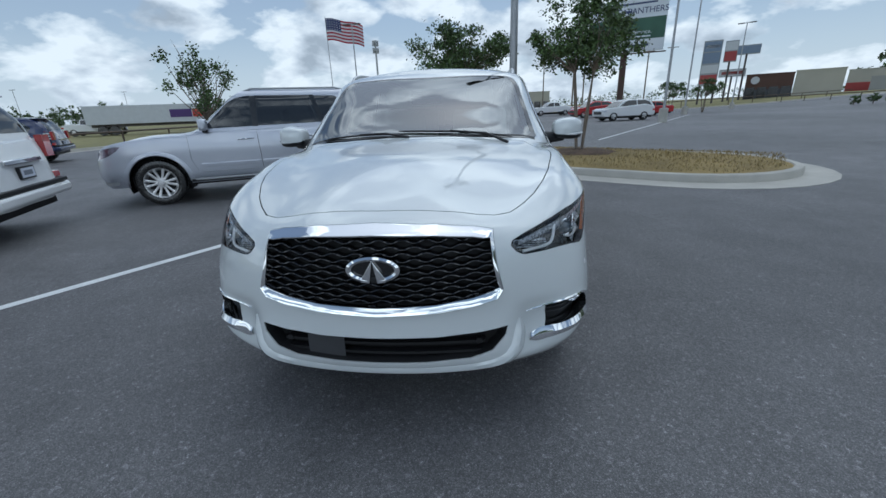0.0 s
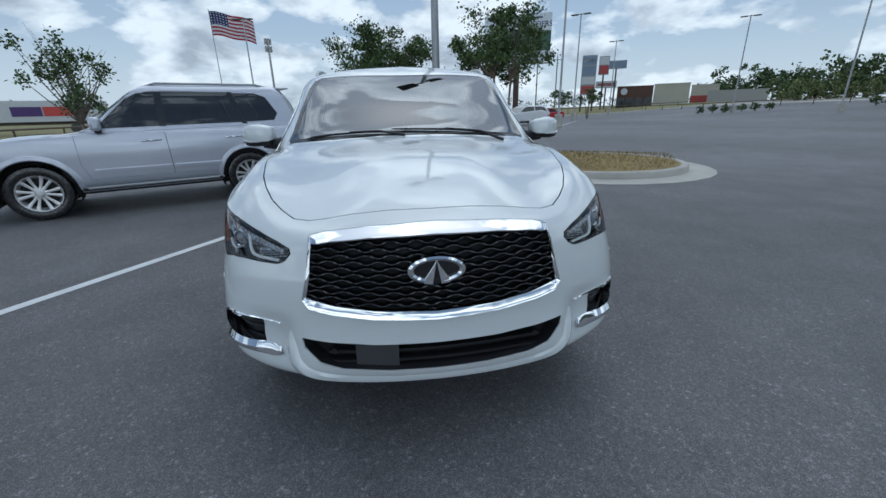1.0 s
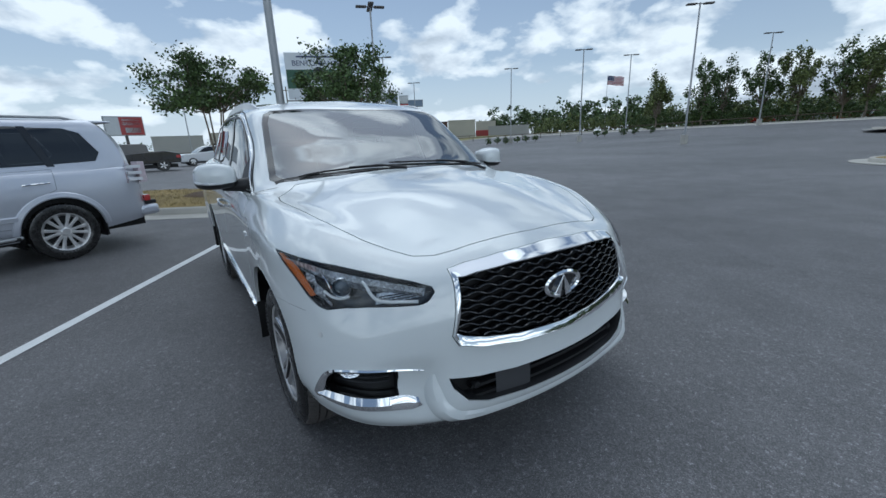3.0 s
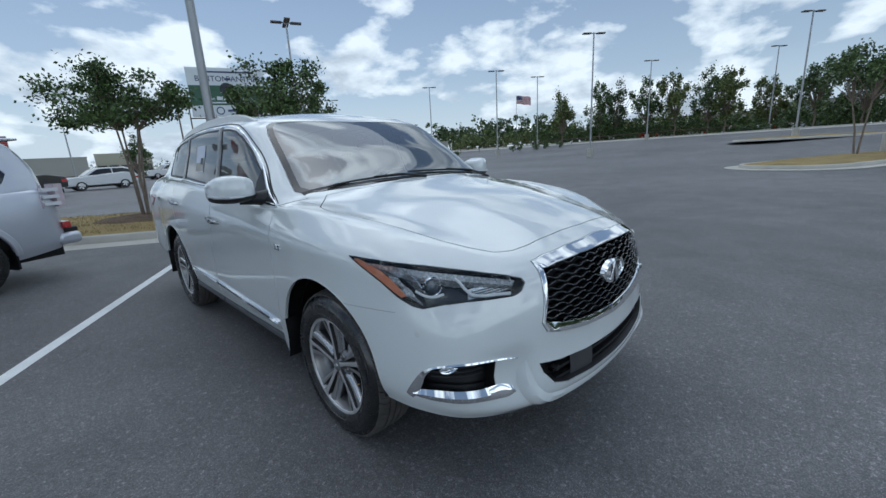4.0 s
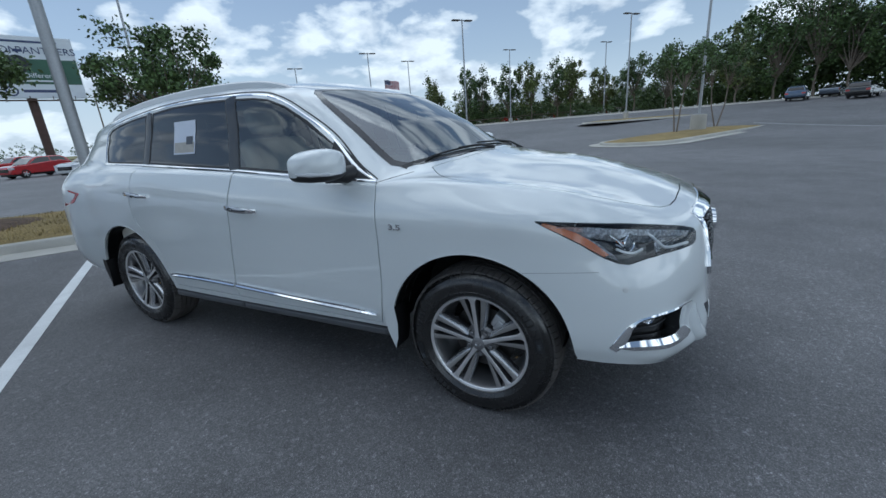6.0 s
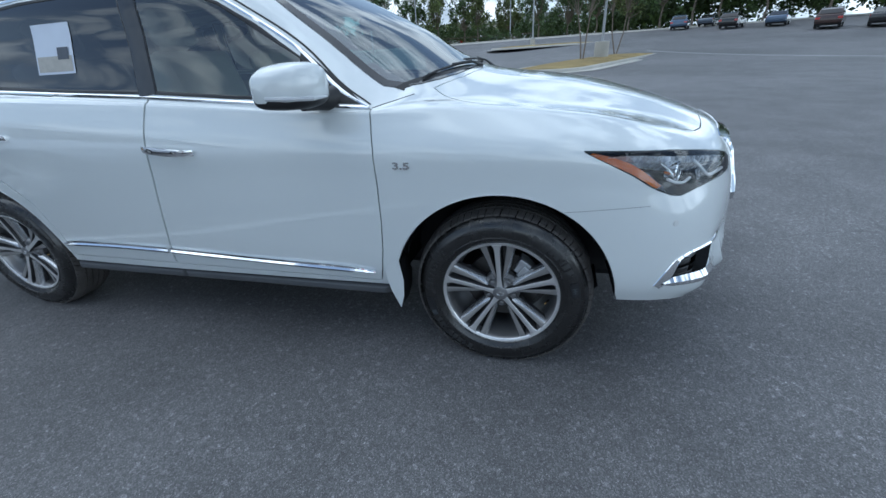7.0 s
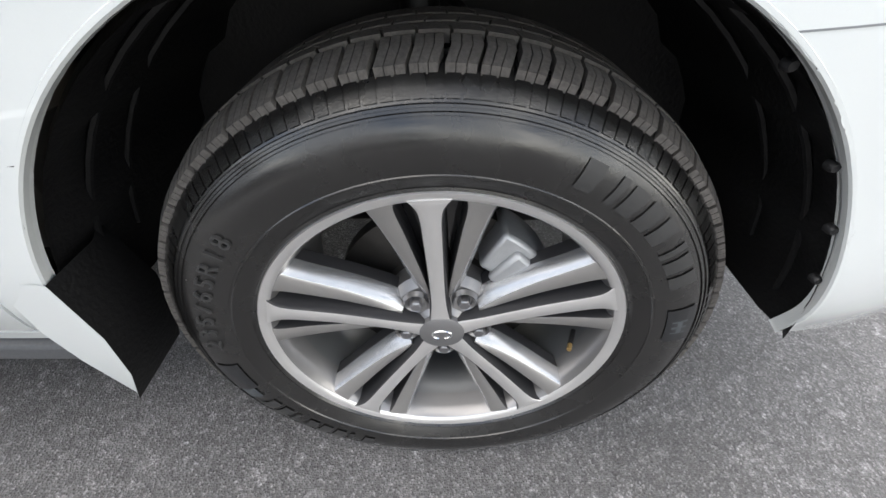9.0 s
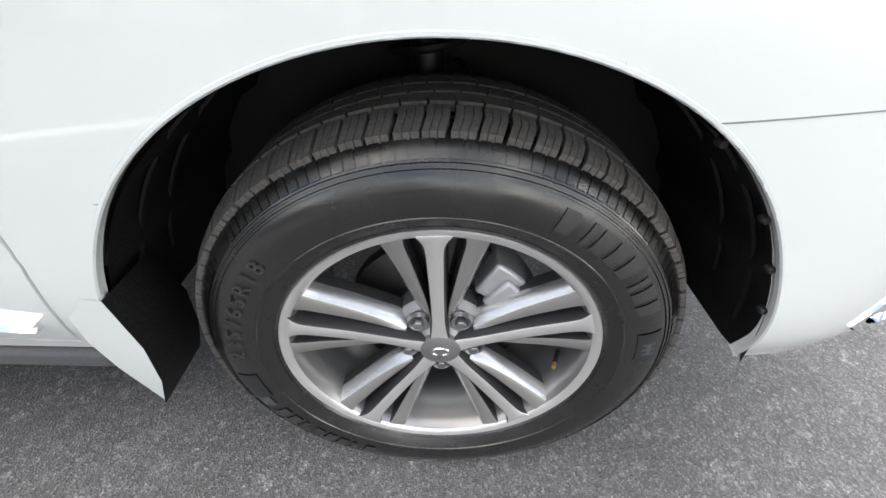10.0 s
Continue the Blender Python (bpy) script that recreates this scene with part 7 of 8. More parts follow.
    box(bm, -h + .3, h - .3, low[1][0] - .02, low[1][0] + .1, .55, .80 if kind != "pickup" else 1.0)
    part("grille", bm, M_GLOSSBK, root, bevel=.02)
    bm = BM()
    box(bm, -h + .08, h - .08, low[0][0] + .2, low[-1][0] - .2, .22, .45)
    part("underbody", bm, M_LINER, root)
    if kind == "pickup":
        bm = BM()
        box(bm, -h + .1, h - .1, 1.25, 2.8, 1.16, 1.215)
        part("bed", bm, M_LINER, root)
    return root


M_WHITECAR = MATS["plain_white_paint"]
M_RED = mat("red_paint", (.42, .018, .022), .22, coat=1, vary=.05, vscale=3)
M_BLACKCAR = mat("black_paint", (.010, .010, .011), .2, coat=1, vary=.1, vscale=3)
M_GREYCAR = mat("grey_paint", (.11, .13, .16), .25, metal=.4, coat=1, vary=.05, vscale=3)
M_BLUEGREY = mat("blue_grey_paint", (.09, .13, .20), .25, metal=.4, coat=1, vary=.05, vscale=3)
far_car("crossover", "white crossover parked across the lane", 12.3, 34.7, -76, M_WHITECAR)
far_car("red_car", "red hatchback half hidden behind another car", 12.5, 46.1, -76, M_RED)
far_car("red_car", "red sedan parked beside a lamp base", 18.2, 45.2, -76, M_RED, "sedan")
far_car("white_pickup", "white crew-cab pickup truck parked by the grass", 10.6, 62.0, -80, M_WHITECAR, "pickup")
far_car("red_pickup", "red pickup truck parked by the grass", 17.5, 66.0, -78, M_RED, "pickup")
far_car("white_wagon", "white SUV parked in the next row", 1.6, 40.5, -82, M_WHITECAR)
far_car("black_pickup", "black crew-cab pickup truck in the next row", -3.6, 33.2, -84, M_BLACKCAR, "pickup")
far_car("white_pickup", "white crew-cab pickup truck beyond the dry grass field", -45.5, 43.0, 112, M_WHITECAR, "pickup")
for nm, lb, a, r, rz, ma, kd in (("grey_suv", "blue-grey SUV on the far lane", 102.3, 66, 70, M_BLUEGREY, "suv"), ("grey_sedan", "dark grey sedan on the far lane", 105.2, 72, 60, M_GREYCAR, "sedan"),
                                ("dark_suv", "large dark SUV with a pale grille", 107.2, 62, 60, M_BLACKCAR, "suv"), ("grey_sedan", "blue-grey sedan on the far lane", 111.2, 62, 62, M_BLUEGREY, "sedan"),
                                ("brown_suv", "dark brown SUV on the far lane", 115.2, 54, 60, mat("brown_paint", (.045, .02, .016), .25, metal=.3, coat=1, vary=.1), "suv"), ("dark_sedan", "dark sedan at the lane's edge", 119.0, 54, 60, M_BLACKCAR, "sedan")):
    x2, y2 = -0.9 + r * math.sin(radians(a)), -1.8 + r * math.cos(radians(a))
    far_car(nm, lb, x2, y2, rz, ma, kd)

# rows of cars at the dealership beyond the trees
for k in range(14):
    a = radians(66.5 + 1.55 * k)
    r = 112 + 5 * (k % 3)
    x2, y2 = -0.9 + r * math.sin(a), -1.8 + r * math.cos(a)
    nm, lb, ma = (("white_car", "white car in a distant row beyond the trees", M_WHITECAR), ("grey_car", "grey car in a distant row beyond the trees", M_GREYCAR), ("white_car", "white car in a distant row beyond the trees", M_WHITECAR), ("red_car", "red car in a distant row beyond the trees", M_RED))[k % 4]
    far_car(nm, lb, x2, y2, 20 + 15 * (k % 2), ma, "suv" if k % 2 else "sedan")

# ---- surroundings ----
def at(az, r):
    """A place r metres off in the direction az (degrees from +y to +x), seen from the middle of the walk."""
    x, y = -0.9 + r * math.sin(radians(az)), -1.8 + r * math.cos(radians(az))
    return x, y, gz(x, y)


def lamp_pole(az, r, h=11.2, base=0.8, heads=2, turn=0.0, radius=0.085, xy=None, foot=0.30):
    x, y, z = at(az, r) if xy is None else (*xy, gz(*xy))
    root = thing("lamp_pole", "tall grey steel parking lot lamp pole on a concrete base", "lamp post", pose(x, y, z, 0, 0, turn), group="lot lamp poles")
    bm = BM()
    lathe(bm, [(0.0, -0.1), (foot, -0.1), (foot - .01, base - .03), (foot - .03, base), (0.0, base)], 24, "z")
    part("concrete_base", bm, M_CONC, root, "pale round concrete footing")
    bm = BM()
    tube(bm, [(0, 0, base), (0, 0, h)], [radius, radius * 0.72], 12)
    box(bm, -.19, .19, -.19, .19, base, base + .03)
    part("pole", bm, M_GALV, root)
    for k in range(heads):
        a = math.pi * 2 * k / heads
        m = Matrix.Translation((0, 0, h)) @ Matrix.Rotation(a, 4, "Z")
        bm = BM()
        box(bm, .05, .35, -.04, .04, -.12, -.05, m)
        box(bm, .3, 1.05, -.2, .2, -.14, -.04, m)
        part("lamp_head", bm, M_DARKMETAL, root, "flat dark lamp head", bevel=0.015)
    return root


for a, r in ((26, 52), (30, 75), (43, 67), (52, 57), (57.5, 69), (71, 69), (83, 75)):
    lamp_pole(a, r, turn=-40)
lamp_pole(0, 0, xy=(37.0, 16.6), turn=-40)
lamp_pole(0, 0, xy=(51.0, 2.5), turn=-40)
lamp_pole(0, 0, xy=(28.8, -3.1), turn=-40, base=1.15, foot=0.46)
lamp_pole(0, 0, xy=(13.06, 28.5), turn=-20, base=0.95, heads=4)
lamp_pole(0, 0, xy=(1.2, 8.6), turn=35, h=9.5, base=0.6, radius=0.10)
for a, r in ((-15.3, 52), (2.0, 72), (-50.4, 170), (-41.9, 180)):
    lamp_pole(a, r, turn=-10)


def crown(bm, rnd, centre, size, n, leaf, clumps):
    """Many small leaves gathered in clumps, with gaps and an uneven outline."""
    c = Vector(centre)
    cl = []
    for _ in range(clumps):
        d = Vector((rnd.gauss(0, 1), rnd.gauss(0, 1), rnd.gauss(0, 1))).normalized() * rnd.random() ** 0.46
        cl.append((c + Vector((d.x * size[0], d.y * size[1], d.z * size[2])), rnd.uniform(0.16, 0.34)))
    for _ in range(n):
        p, s = rnd.choice(cl)
        q = p + Vector((rnd.gauss(0, 1) * size[0], rnd.gauss(0, 1) * size[1], rnd.gauss(0, 1) * size[2])) * s * 0.42
        a, b = Vector((rnd.gauss(0, 1), rnd.gauss(0, 1), rnd.gauss(0, 1))).normalized(), Vector((rnd.gauss(0, 1), rnd.gauss(0, 1), rnd.gauss(0, 1))).normalized()
        l = leaf * rnd.uniform(0.6, 1.3)
        b = (b - a * b.dot(a)).normalized() * l * 0.3
        a = a * l * 0.5
        v = [bm.verts.new(q + w) for w in (-a, b - a * 0.1, a, -b - a * 0.1)]
        bm.faces.new(v)
    return cl


def tree(x, y, h, w, seed, stems=1, leaf=0.09, n=5200, mat_leaf=None, trunk_r=0.05, clear=0.45, label="", name="tree", group="", clumps=26, flat=1.0, z0=0.0):
    rnd = random.Random(seed)
    root = thing(name, label or "small young tree with dense green leaves on thin stems", "tree", pose(x, y, gz(x, y) + z0), group=group)
    cz = h * (clear + (1 - clear) * 0.5)
    size = (w * 0.5, w * 0.5, h * (1 - clear) * 0.5 * flat)
    bmc = BM()
    cl = crown(bmc, rnd, (0, 0, cz), size, n, leaf, clumps)
    bm = BM()
    forks = []
    for k in range(stems):
        a = 2 * math.pi * (k + rnd.random() * 0.5) / stems
        sp = (0.10 if stems > 1 else 0.0) * h * 0.5
        top = Vector((math.cos(a) * sp * 1.6, math.sin(a) * sp * 1.6, h * clear * 1.05))
        foot = Vector((math.cos(a), math.sin(a), 0)) * (0.07 * (stems > 1)) + Vector((0, 0, -0.1))
        mid = foot.lerp(top, 0.5) + Vector((rnd.uniform(-1, 1), rnd.uniform(-1, 1), 0)) * 0.02 * h
        tube(bm, [foot, mid, top], [trunk_r, trunk_r * 0.8, trunk_r * 0.62], 8)
        forks.append(top)
    for p, s in cl:
        f = min(forks, key=lambda q: (q - p).length)
        mid = f.lerp(p, 0.55) + Vector((rnd.uniform(-1, 1), rnd.uniform(-1, 1), rnd.uniform(0, 1))) * 0.05 * w
        tube(bm, [f, mid, p], [trunk_r * 0.5, trunk_r * 0.3, trunk_r * 0.1], 5)
    part("trunk", bm, M_BARK, root)
    part("crown", bmc, mat_leaf or M_LEAF, root, smooth=False)
    return root


tree(-0.15, 10.2, 3.5, 2.9, 3, stems=4, n=9800, leaf=0.085, trunk_r=0.030, z0=.22, clear=.56, clumps=52, flat=1.1, label="small crape myrtle with four thin stems and a dense green crown")
tree(2.9, 8.4, 3.5, 2.45, 4, stems=4, n=9800, leaf=0.085, trunk_r=0.032, z0=.22, clear=.52, clumps=52, flat=1.1, label="small crape myrtle with bare lower stems in mulch")
tree(26.6, -1.8, 5.6, 3.7, 5, stems=2, n=3600, leaf=.17, trunk_r=.05, z0=.2, clear=.42, label="young tree with two stems on a grass island")
tree(33.0, -4.5, 6.2, 4.2, 6, stems=2, n=3600, leaf=.17, trunk_r=.05, z0=.2, clear=.40, label="young tree with two stems on a grass island")
x, y, _ = at(-31.9, 15.5)
young = tree(x, y, 3.95, 2.35, 7, stems=1, n=2700, leaf=.10, trunk_r=.05, clear=.30, label="slender young tree with sparse upper twigs behind a car", clumps=30)
rnd = random.Random(77)
bm = BM()
for _ in range(16):
    a0 = rnd.uniform(0, 6.28)
    p0 = Vector((0, 0, rnd.uniform(1.5, 2.3)))
    tip = p0 + Vector((math.cos(a0) * rnd.uniform(.5, 1.25), math.sin(a0) * rnd.uniform(.5, 1.25), rnd.uniform(.9, 1.9)))
    mid = p0.lerp(tip, .5) + Vector((rnd.uniform(-.1, .1), rnd.uniform(-.1, .1), .1))
    tube(bm, [p0, mid, tip], [.012, .008, .003], 5)
part("bare_branch", bm, M_BARK, young, "thin bare twigs")
x, y, _ = at(6.6, 36)
tree(x, y, 3.6, 2.0, 8, stems=1, n=2200, leaf=.13, trunk_r=.05, clear=.3, label="small round young tree by the lot")
for a, r, h2 in ((24.2, 62, 4.2), (27.6, 60, 4.0)):
    x, y, _ = at(a, r)
    tree(x, y, h2, 3.6, int(a), stems=3, n=2200, leaf=.18, trunk_r=.06, clear=.4, flat=.8, label="small spreading tree on a lot island")


# ---- billboard, signs, flags ----
def text(parent, body, x, z, y, size, material, sx=1.0):
    cu = bpy.data.curves.new("lettering", "FONT")
    cu.body, cu.size, cu.align_x, cu.align_y, cu.extrude = body, size, "CENTER", "CENTER", .01
    cu.materials.append(material)
    ob = new("lettering", cu)
    ob.parent = parent
    ob.matrix_basis = Matrix.Translation((x, y, z)) @ Matrix.Rotation(math.pi / 2, 4, "X") @ Matrix.Diagonal((sx, 1, 1, 1))
    return ob


def bar(parent, name, x0, x1, z0, z1, y, material, d=.03):
    bm = BM()
    box(bm, x0, x1, y - d, y, z0, z1)
    return part(name, bm, material, parent, smooth=False)


M_GREENAD = mat("billboard_green", (.045, .115, .075), .55, vary=.2, vscale=.35)
M_WHITEAD = mat("billboard_white", (.70, .74, .78), .55, vary=.05, vscale=.4)
M_NAVYAD = mat("billboard_navy", (.05, .07, .16), .55, vary=.1)
M_RUST = mat("rust_brown_steel", (.075, .042, .034), .6, vary=.2, vscale=1)


def billboard():
    x, y, z = at(18.0, 95)
    root = thing("billboard", "large roadside billboard with a green and white advertisement", "billboard", pose(x, y, z - gz(x, y), 0, 0, -20))
    zb, zt, w = 10.9, 20.0, 6.9
    bm = BM()
    box(bm, -w, w, -.15, .5, zb, zt)
    part("panel", bm, M_WHITEAD, root, bevel=.03)
    bar(root, "colour_field", -w + .1, w - .1, zb + 2.1, zt - 3.3, -.155, M_GREENAD)
    text(root, "BENTON", -2.6, zt - 2.1, -.2, 1.45, M_NAVYAD)
    text(root, "PANTHERS", 3.5, zt - 2.1, -.2, 1.45, M_NAVYAD)
    bar(root, "printed_bar", -.35, .75, zt - 2.3, zt - 1.9, -.16, M_NAVYAD)
    bar(root, "printed_bar", -4.5, 5.0, zt - .95, zt - .65, -.16, M_NAVYAD)
    text(root, "The", -3.3, zb + 3.35, -.22, 1.0, M_WHITEAD)
    bar(root, "printed_bar", -2.2, -.1, zb + 3.05, zb + 3.75, -.2, M_WHITEAD)
    text(root, "Difference.", 2.3, zb + 3.35, -.22, 1.0, M_WHITEAD)
    bar(root, "printed_bar", -3.6, 4.4, zb + 2.45, zb + 2.7, -.2, M_WHITEAD)
    bar(root, "printed_bar", -.6, 4.2, zb + .85, zb + 1.25, -.16, M_NAVYAD)
    bm = BM()
    lathe(bm, [(.55, 0), (.75, -.04), (.75, .02)], 24, "y", (-1.9, -.17, zb + 1.05))
    part("round_mark", bm, M_NAVYAD, root)
    bm = BM()
    lathe(bm, [(.01, -.02), (.9, -.03), (1.25, 0)], 24, "y", (-.2, -.20, zb + 5.1))
    part("dark_emblem", bm, mat("ad_dark", (.03, .035, .045), .6, vary=.3, vscale=1), root, "dark rounded printed shape")
    bm = BM()
    tube(bm, [(0, .8, -1), (0, .8, zb + 3)], .62, 18)
    part("post", bm, M_RUST, root, "brown steel post")
    bm = BM()
    box(bm, -w - .3, w + .5, -.9, .1, zb - .45, zb - .30)
    part("catwalk", bm, M_RUST, root)
    for k in range(5):
        bm = BM()
        tube(bm, [(-5.5 + k * 2.7, -.1, zb - .35), (-5.5 + k * 2.7, -1.6, zb - .1), (-5.5 + k * 2.7, -1.7, zb + .15)], .06, 6)
        part("lamp_arm", bm, M_DARKMETAL, root)
    return root


billboard()


def flag(az, r, h, s, label):
    x, y, z = at(az, r)
    root = thing("flagpole", label, "flagpole", pose(x, y, z, 0, 0, -az))
    bm = BM()
    tube(bm, [(0, 0, -.5), (0, 0, h)], [.10, .05], 10)
    part("pole", bm, M_GALV, root)
    fl = new("flag")
    fl.parent = root
    W2, H2 = 1.9 * s, s

    def cloth(x, zz):
        f = x / W2
        return Vector((x * .97, .22 * s * math.sin(f * 7 + .6) * f + .1 * f, h - .3 - zz - .28 * s * f ** 1.5 + .04 * s * math.sin(f * 9)))
    for k in range(13):
        x0 = .4 * W2 if k < 7 else 0
        bm = BM()
        quads(bm, [[cloth(x0 + (W2 - x0) * i / 14, H2 * (k + j) / 13) for j in (0, 1)] for i in range(15)])
        part("stripe", bm, mat("flag_red", (.36, .03, .05), .8, vary=.1) if k % 2 == 0 else mat("flag_white", (.66, .66, .70), .8, vary=.05), fl)
    bm = BM()
    quads(bm, [[cloth(.4 * W2 * i / 8, H2 * 7 / 13 * j / 4) for j in range(5)] for i in range(9)])
    part("canton", bm, mat("flag_blue", (.03, .04, .13), .8, vary=.1), fl)
    for i in range(6):
        for j in range(5):
            c = cloth(.4 * W2 * (i + .6) / 6.2, H2 * 7 / 13 * (j + .5) / 5)
            bm = BM()
            lathe(bm, [(.001, 0), (.028 * s, 0)], 5, "y", c + Vector((0, -.02, 0)))
            part("star", bm, MATS["flag_white"], fl)
    return root


flag(-19.0, 90, 19.4, 3.9, "tall flagpole with a striped flag blowing in the wind")
flag(55.0, 150, 17.5, 2.7, "distant flagpole with a striped flag")


def mast(az, r, h):
    x, y, z = at(az, r)
    root = thing("cell_tower", "slim grey cell tower with antenna panels", "tower", pose(x, y, z))
    bm = BM()
    tube(bm, [(0, 0, 0), (0, 0, h)], [.45, .3], 10)
    part("mast", bm, M_GALV, root)
    for lv in (h - 1.0, h - 3.4):
        for k in range(6):
            a = k * math.pi / 3
            bm = BM()
            box(bm, .9, 1.15, -.28, .28, lv - .9, lv + .9, Matrix.Rotation(a, 4, "Z"))
            box(bm, 0, .9, -.05, .05, lv - .05, lv + .05, Matrix.Rotation(a, 4, "Z"))
            part("antenna", bm, M_GALV, root)
    return root


mast(-13.4, 165, 26.5)


def pole_sign(az, r, w, h0, h1, colours, label, posts=1, turn=0):
    x, y, z = at(az, r)
    root = thing("pole_sign", label, "sign", pose(x, y, z, 0, 0, -az + turn))
    for k in range(posts):
        px = 0 if posts == 1 else (-w * .4 + w * .8 * k / (posts - 1))
        bm = BM()
        tube(bm, [(px, .2, -.5), (px, .2, h0 + .3)], .22, 10)
        part("post", bm, M_DARKMETAL, root)
    bm = BM()
    box(bm, -w / 2, w / 2, 0, .5, h0, h1)
    part("cabinet", bm, mat("sign_grey", (.32, .34, .36), .5, vary=.1), root, bevel=.03)
    for nm, x0, x1, z0, z1, ma in colours:
        bar(root, nm, x0 * w, x1 * w, h0 + (h1 - h0) * z0, h0 + (h1 - h0) * z1, -.01, ma)
    return root


M_SRED = mat("sign_red", (.38, .06, .06), .5, vary=.08)
M_SWHITE = mat("sign_white", (.58, .60, .62), .5, vary=.05)
M_SBLUE = mat("sign_blue", (.20, .26, .36), .5, vary=.08)
pole_sign(-3.8, 84, 5.2, 3.9, 6.9, (("face", -.48, -.12, .05, .95, M_SWHITE), ("face", -.12, .48, .05, .95, M_SRED), ("printed_bar", -.05, .40, .55, .68, M_SWHITE), ("printed_bar", .0, .40, .15, .42, M_SWHITE), ("printed_bar", -.05, .40, .76, .86, M_SWHITE)), "red and white pole sign beside the next lot", turn=12)
pole_sign(26.9, 118, 3.6, 4.0, 13.5, (("face", -.45, .45, .76, .97, M_SBLUE), ("printed_bar", -.36, .36, .83, .90, M_SWHITE), ("face", -.45, .45, .50, .73, M_SBLUE), ("face", -.45, .45, .28, .46, M_SWHITE), ("face", -.45, .45, .04, .24, M_SRED)), "tall pylon sign with stacked blue and red panels", posts=2)
pole_sign(28.6, 124, 2.6, 8.8, 13.4, (("face", -.45, .45, .55, .95, M_SWHITE), ("face", -.45, .45, .05, .5, M_SRED)), "white and red sign on a tall post")
pole_sign(30.0, 130, 5.2, 10.3, 12.4, (("face", -.48, .48, .1, .9, M_SBLUE),), "blue roadside sign on a tall post")
pole_sign(29.0, 132, 5.6, 5.6, 7.4, (("face", -.48, .48, .1, .9, M_SWHITE), ("printed_bar", -.4, .4, .3, .7, M_SRED)), "white roadside sign with a red bar")

# power poles and lines
def power_pole(az, r, h, arm=True):
    x, y, z = at(az, r)
    root = thing("power_pole", "weathered wooden power pole", "pole", pose(x, y, z, 0, 0, -az), group="power poles")
    bm = BM()
    tube(bm, [(0, 0, -.5), (0, 0, h)], [.17, .12], 8)
    part("pole", bm, M_BARK, root)
    if arm:
        bm = BM()
        box(bm, -1.2, 1.2, -.06, .06, h - .9, h - .75)
        part("crossarm", bm, M_BARK, root)
    return root


for a, r, h in ((8.5, 120, 13), (12.4, 92, 13), (20.6, 110, 13), (23.0, 118, 14), (13.6, 100, 14)):
    power_pole(a, r, h)


# ---- buildings ----
def store(name, label, az0, az1, r, h, wall, base=None, fascia=None, windows=0, door=False, dark_from=0.0, depth=18):
    a, b = Vector(at(az0, r)), Vector(at(az1, r))
    L2 = (b - a).length
    mid = (a + b) / 2
    d = (b - a).normalized()
    root = thing(name, label, "building", Matrix.Translation((mid.x, mid.y, min(a.z, b.z) - .3)) @ Matrix.Rotation(math.atan2(d.y, d.x), 4, "Z"))
    w = L2 / 2
    bm = BM()
    box(bm, -w, w, 0, depth, 0, h - .25)
    part("wall", bm, wall, root)
    bm = BM()
    box(bm, -w - .08, w + .08, -.08, depth + .08, h - .25, h)
    part("parapet", bm, fascia or wall, root)
    if base:
        bm = BM()
        box(bm, -w - .02, w + .02, -.06, .0, 0, h * .42)
        part("base_band", bm, base, root)
    for k in range(windows):
        x0 = -w + L2 * (k + .12) / windows
        x1 = -w + L2 * (k + .88) / windows
        win = new("window")
        win.parent = root
        bm = BM()
        box(bm, x0, x1, -.10, -.04, .4, h * .48)
        part("pane", bm, M_GLOSSBK, win)
        bm = BM()
        box(bm, x0 - .08, x1 + .08, -.12, -.02, h * .48, h * .48 + .12)
        part("frame", bm, M_DARKMETAL, win)
    return root


M_BROWNB = mat("brown_brick", (.10, .055, .042), .8, vary=.15, vscale=.5, grain=.15, gscale=8)
M_TANB = mat("tan_stucco", (.46, .44, .37), .85, vary=.06, vscale=.3)
M_GREYB = mat("dark_grey_panel", (.05, .055, .065), .6, vary=.1, vscale=.4)
M_STOREB = mat("store_grey", (.38, .38, .37), .8, vary=.08, vscale=.15)
store("restaurant", "dark brick and grey restaurant with a round sign", 30.4, 34.4, 128, 5.9, M_BROWNB, M_GREYB, windows=4, depth=14)
store("shop", "pale tan shop building beside the restaurant", 34.5, 38.2, 128, 5.7, M_TANB, None, windows=0, depth=14)
store("shop_annex", "tan annex with a red band", 38.3, 41.0, 150, 5.4, M_TANB, M_SRED, depth=12)
store("warehouse", "low grey warehouse behind the lot", -1.6, 3.5, 120, 5.0, M_STOREB, depth=30, windows=0)
store("big_store", "long pale store building far behind the lot", 4.2, 9.2, 150, 6.5, M_TANB, M_STOREB, windows=5, depth=40)
store("grey_shed", "low pale shed far beyond the road", 40.0, 45.5, 135, 3.2, M_STOREB, depth=10)
x, y, z = at(31.2, 127.6)
bm = BM()
lathe(bm, [(.01, -.1), (.85, -.1), (.85, 0)], 24, "y")
solo("round_sign", bm, M_SWHITE, "round white wall sign on the restaurant", "sign", pose(x, y, z + 4.1, 0, 0, -31))
for a0, a1, r, h, ma, lb in ((71.5, 75.5, 128, 3.0, mat("orange_roof", (.50, .11, .04), .7, vary=.1), "low building with an orange-red front beyond the trees"), (77, 83, 135, 6.0, M_TANB, "pale commercial building beyond the trees"), (64, 69, 150, 4.5, M_STOREB, "grey commercial building beyond the trees"), (84, 90, 130, 7, M_STOREB, "white commercial building beyond the trees")):
    store("far_building", lb, a0, a1, r, h, ma, M_GREYB, windows=4, depth=12)


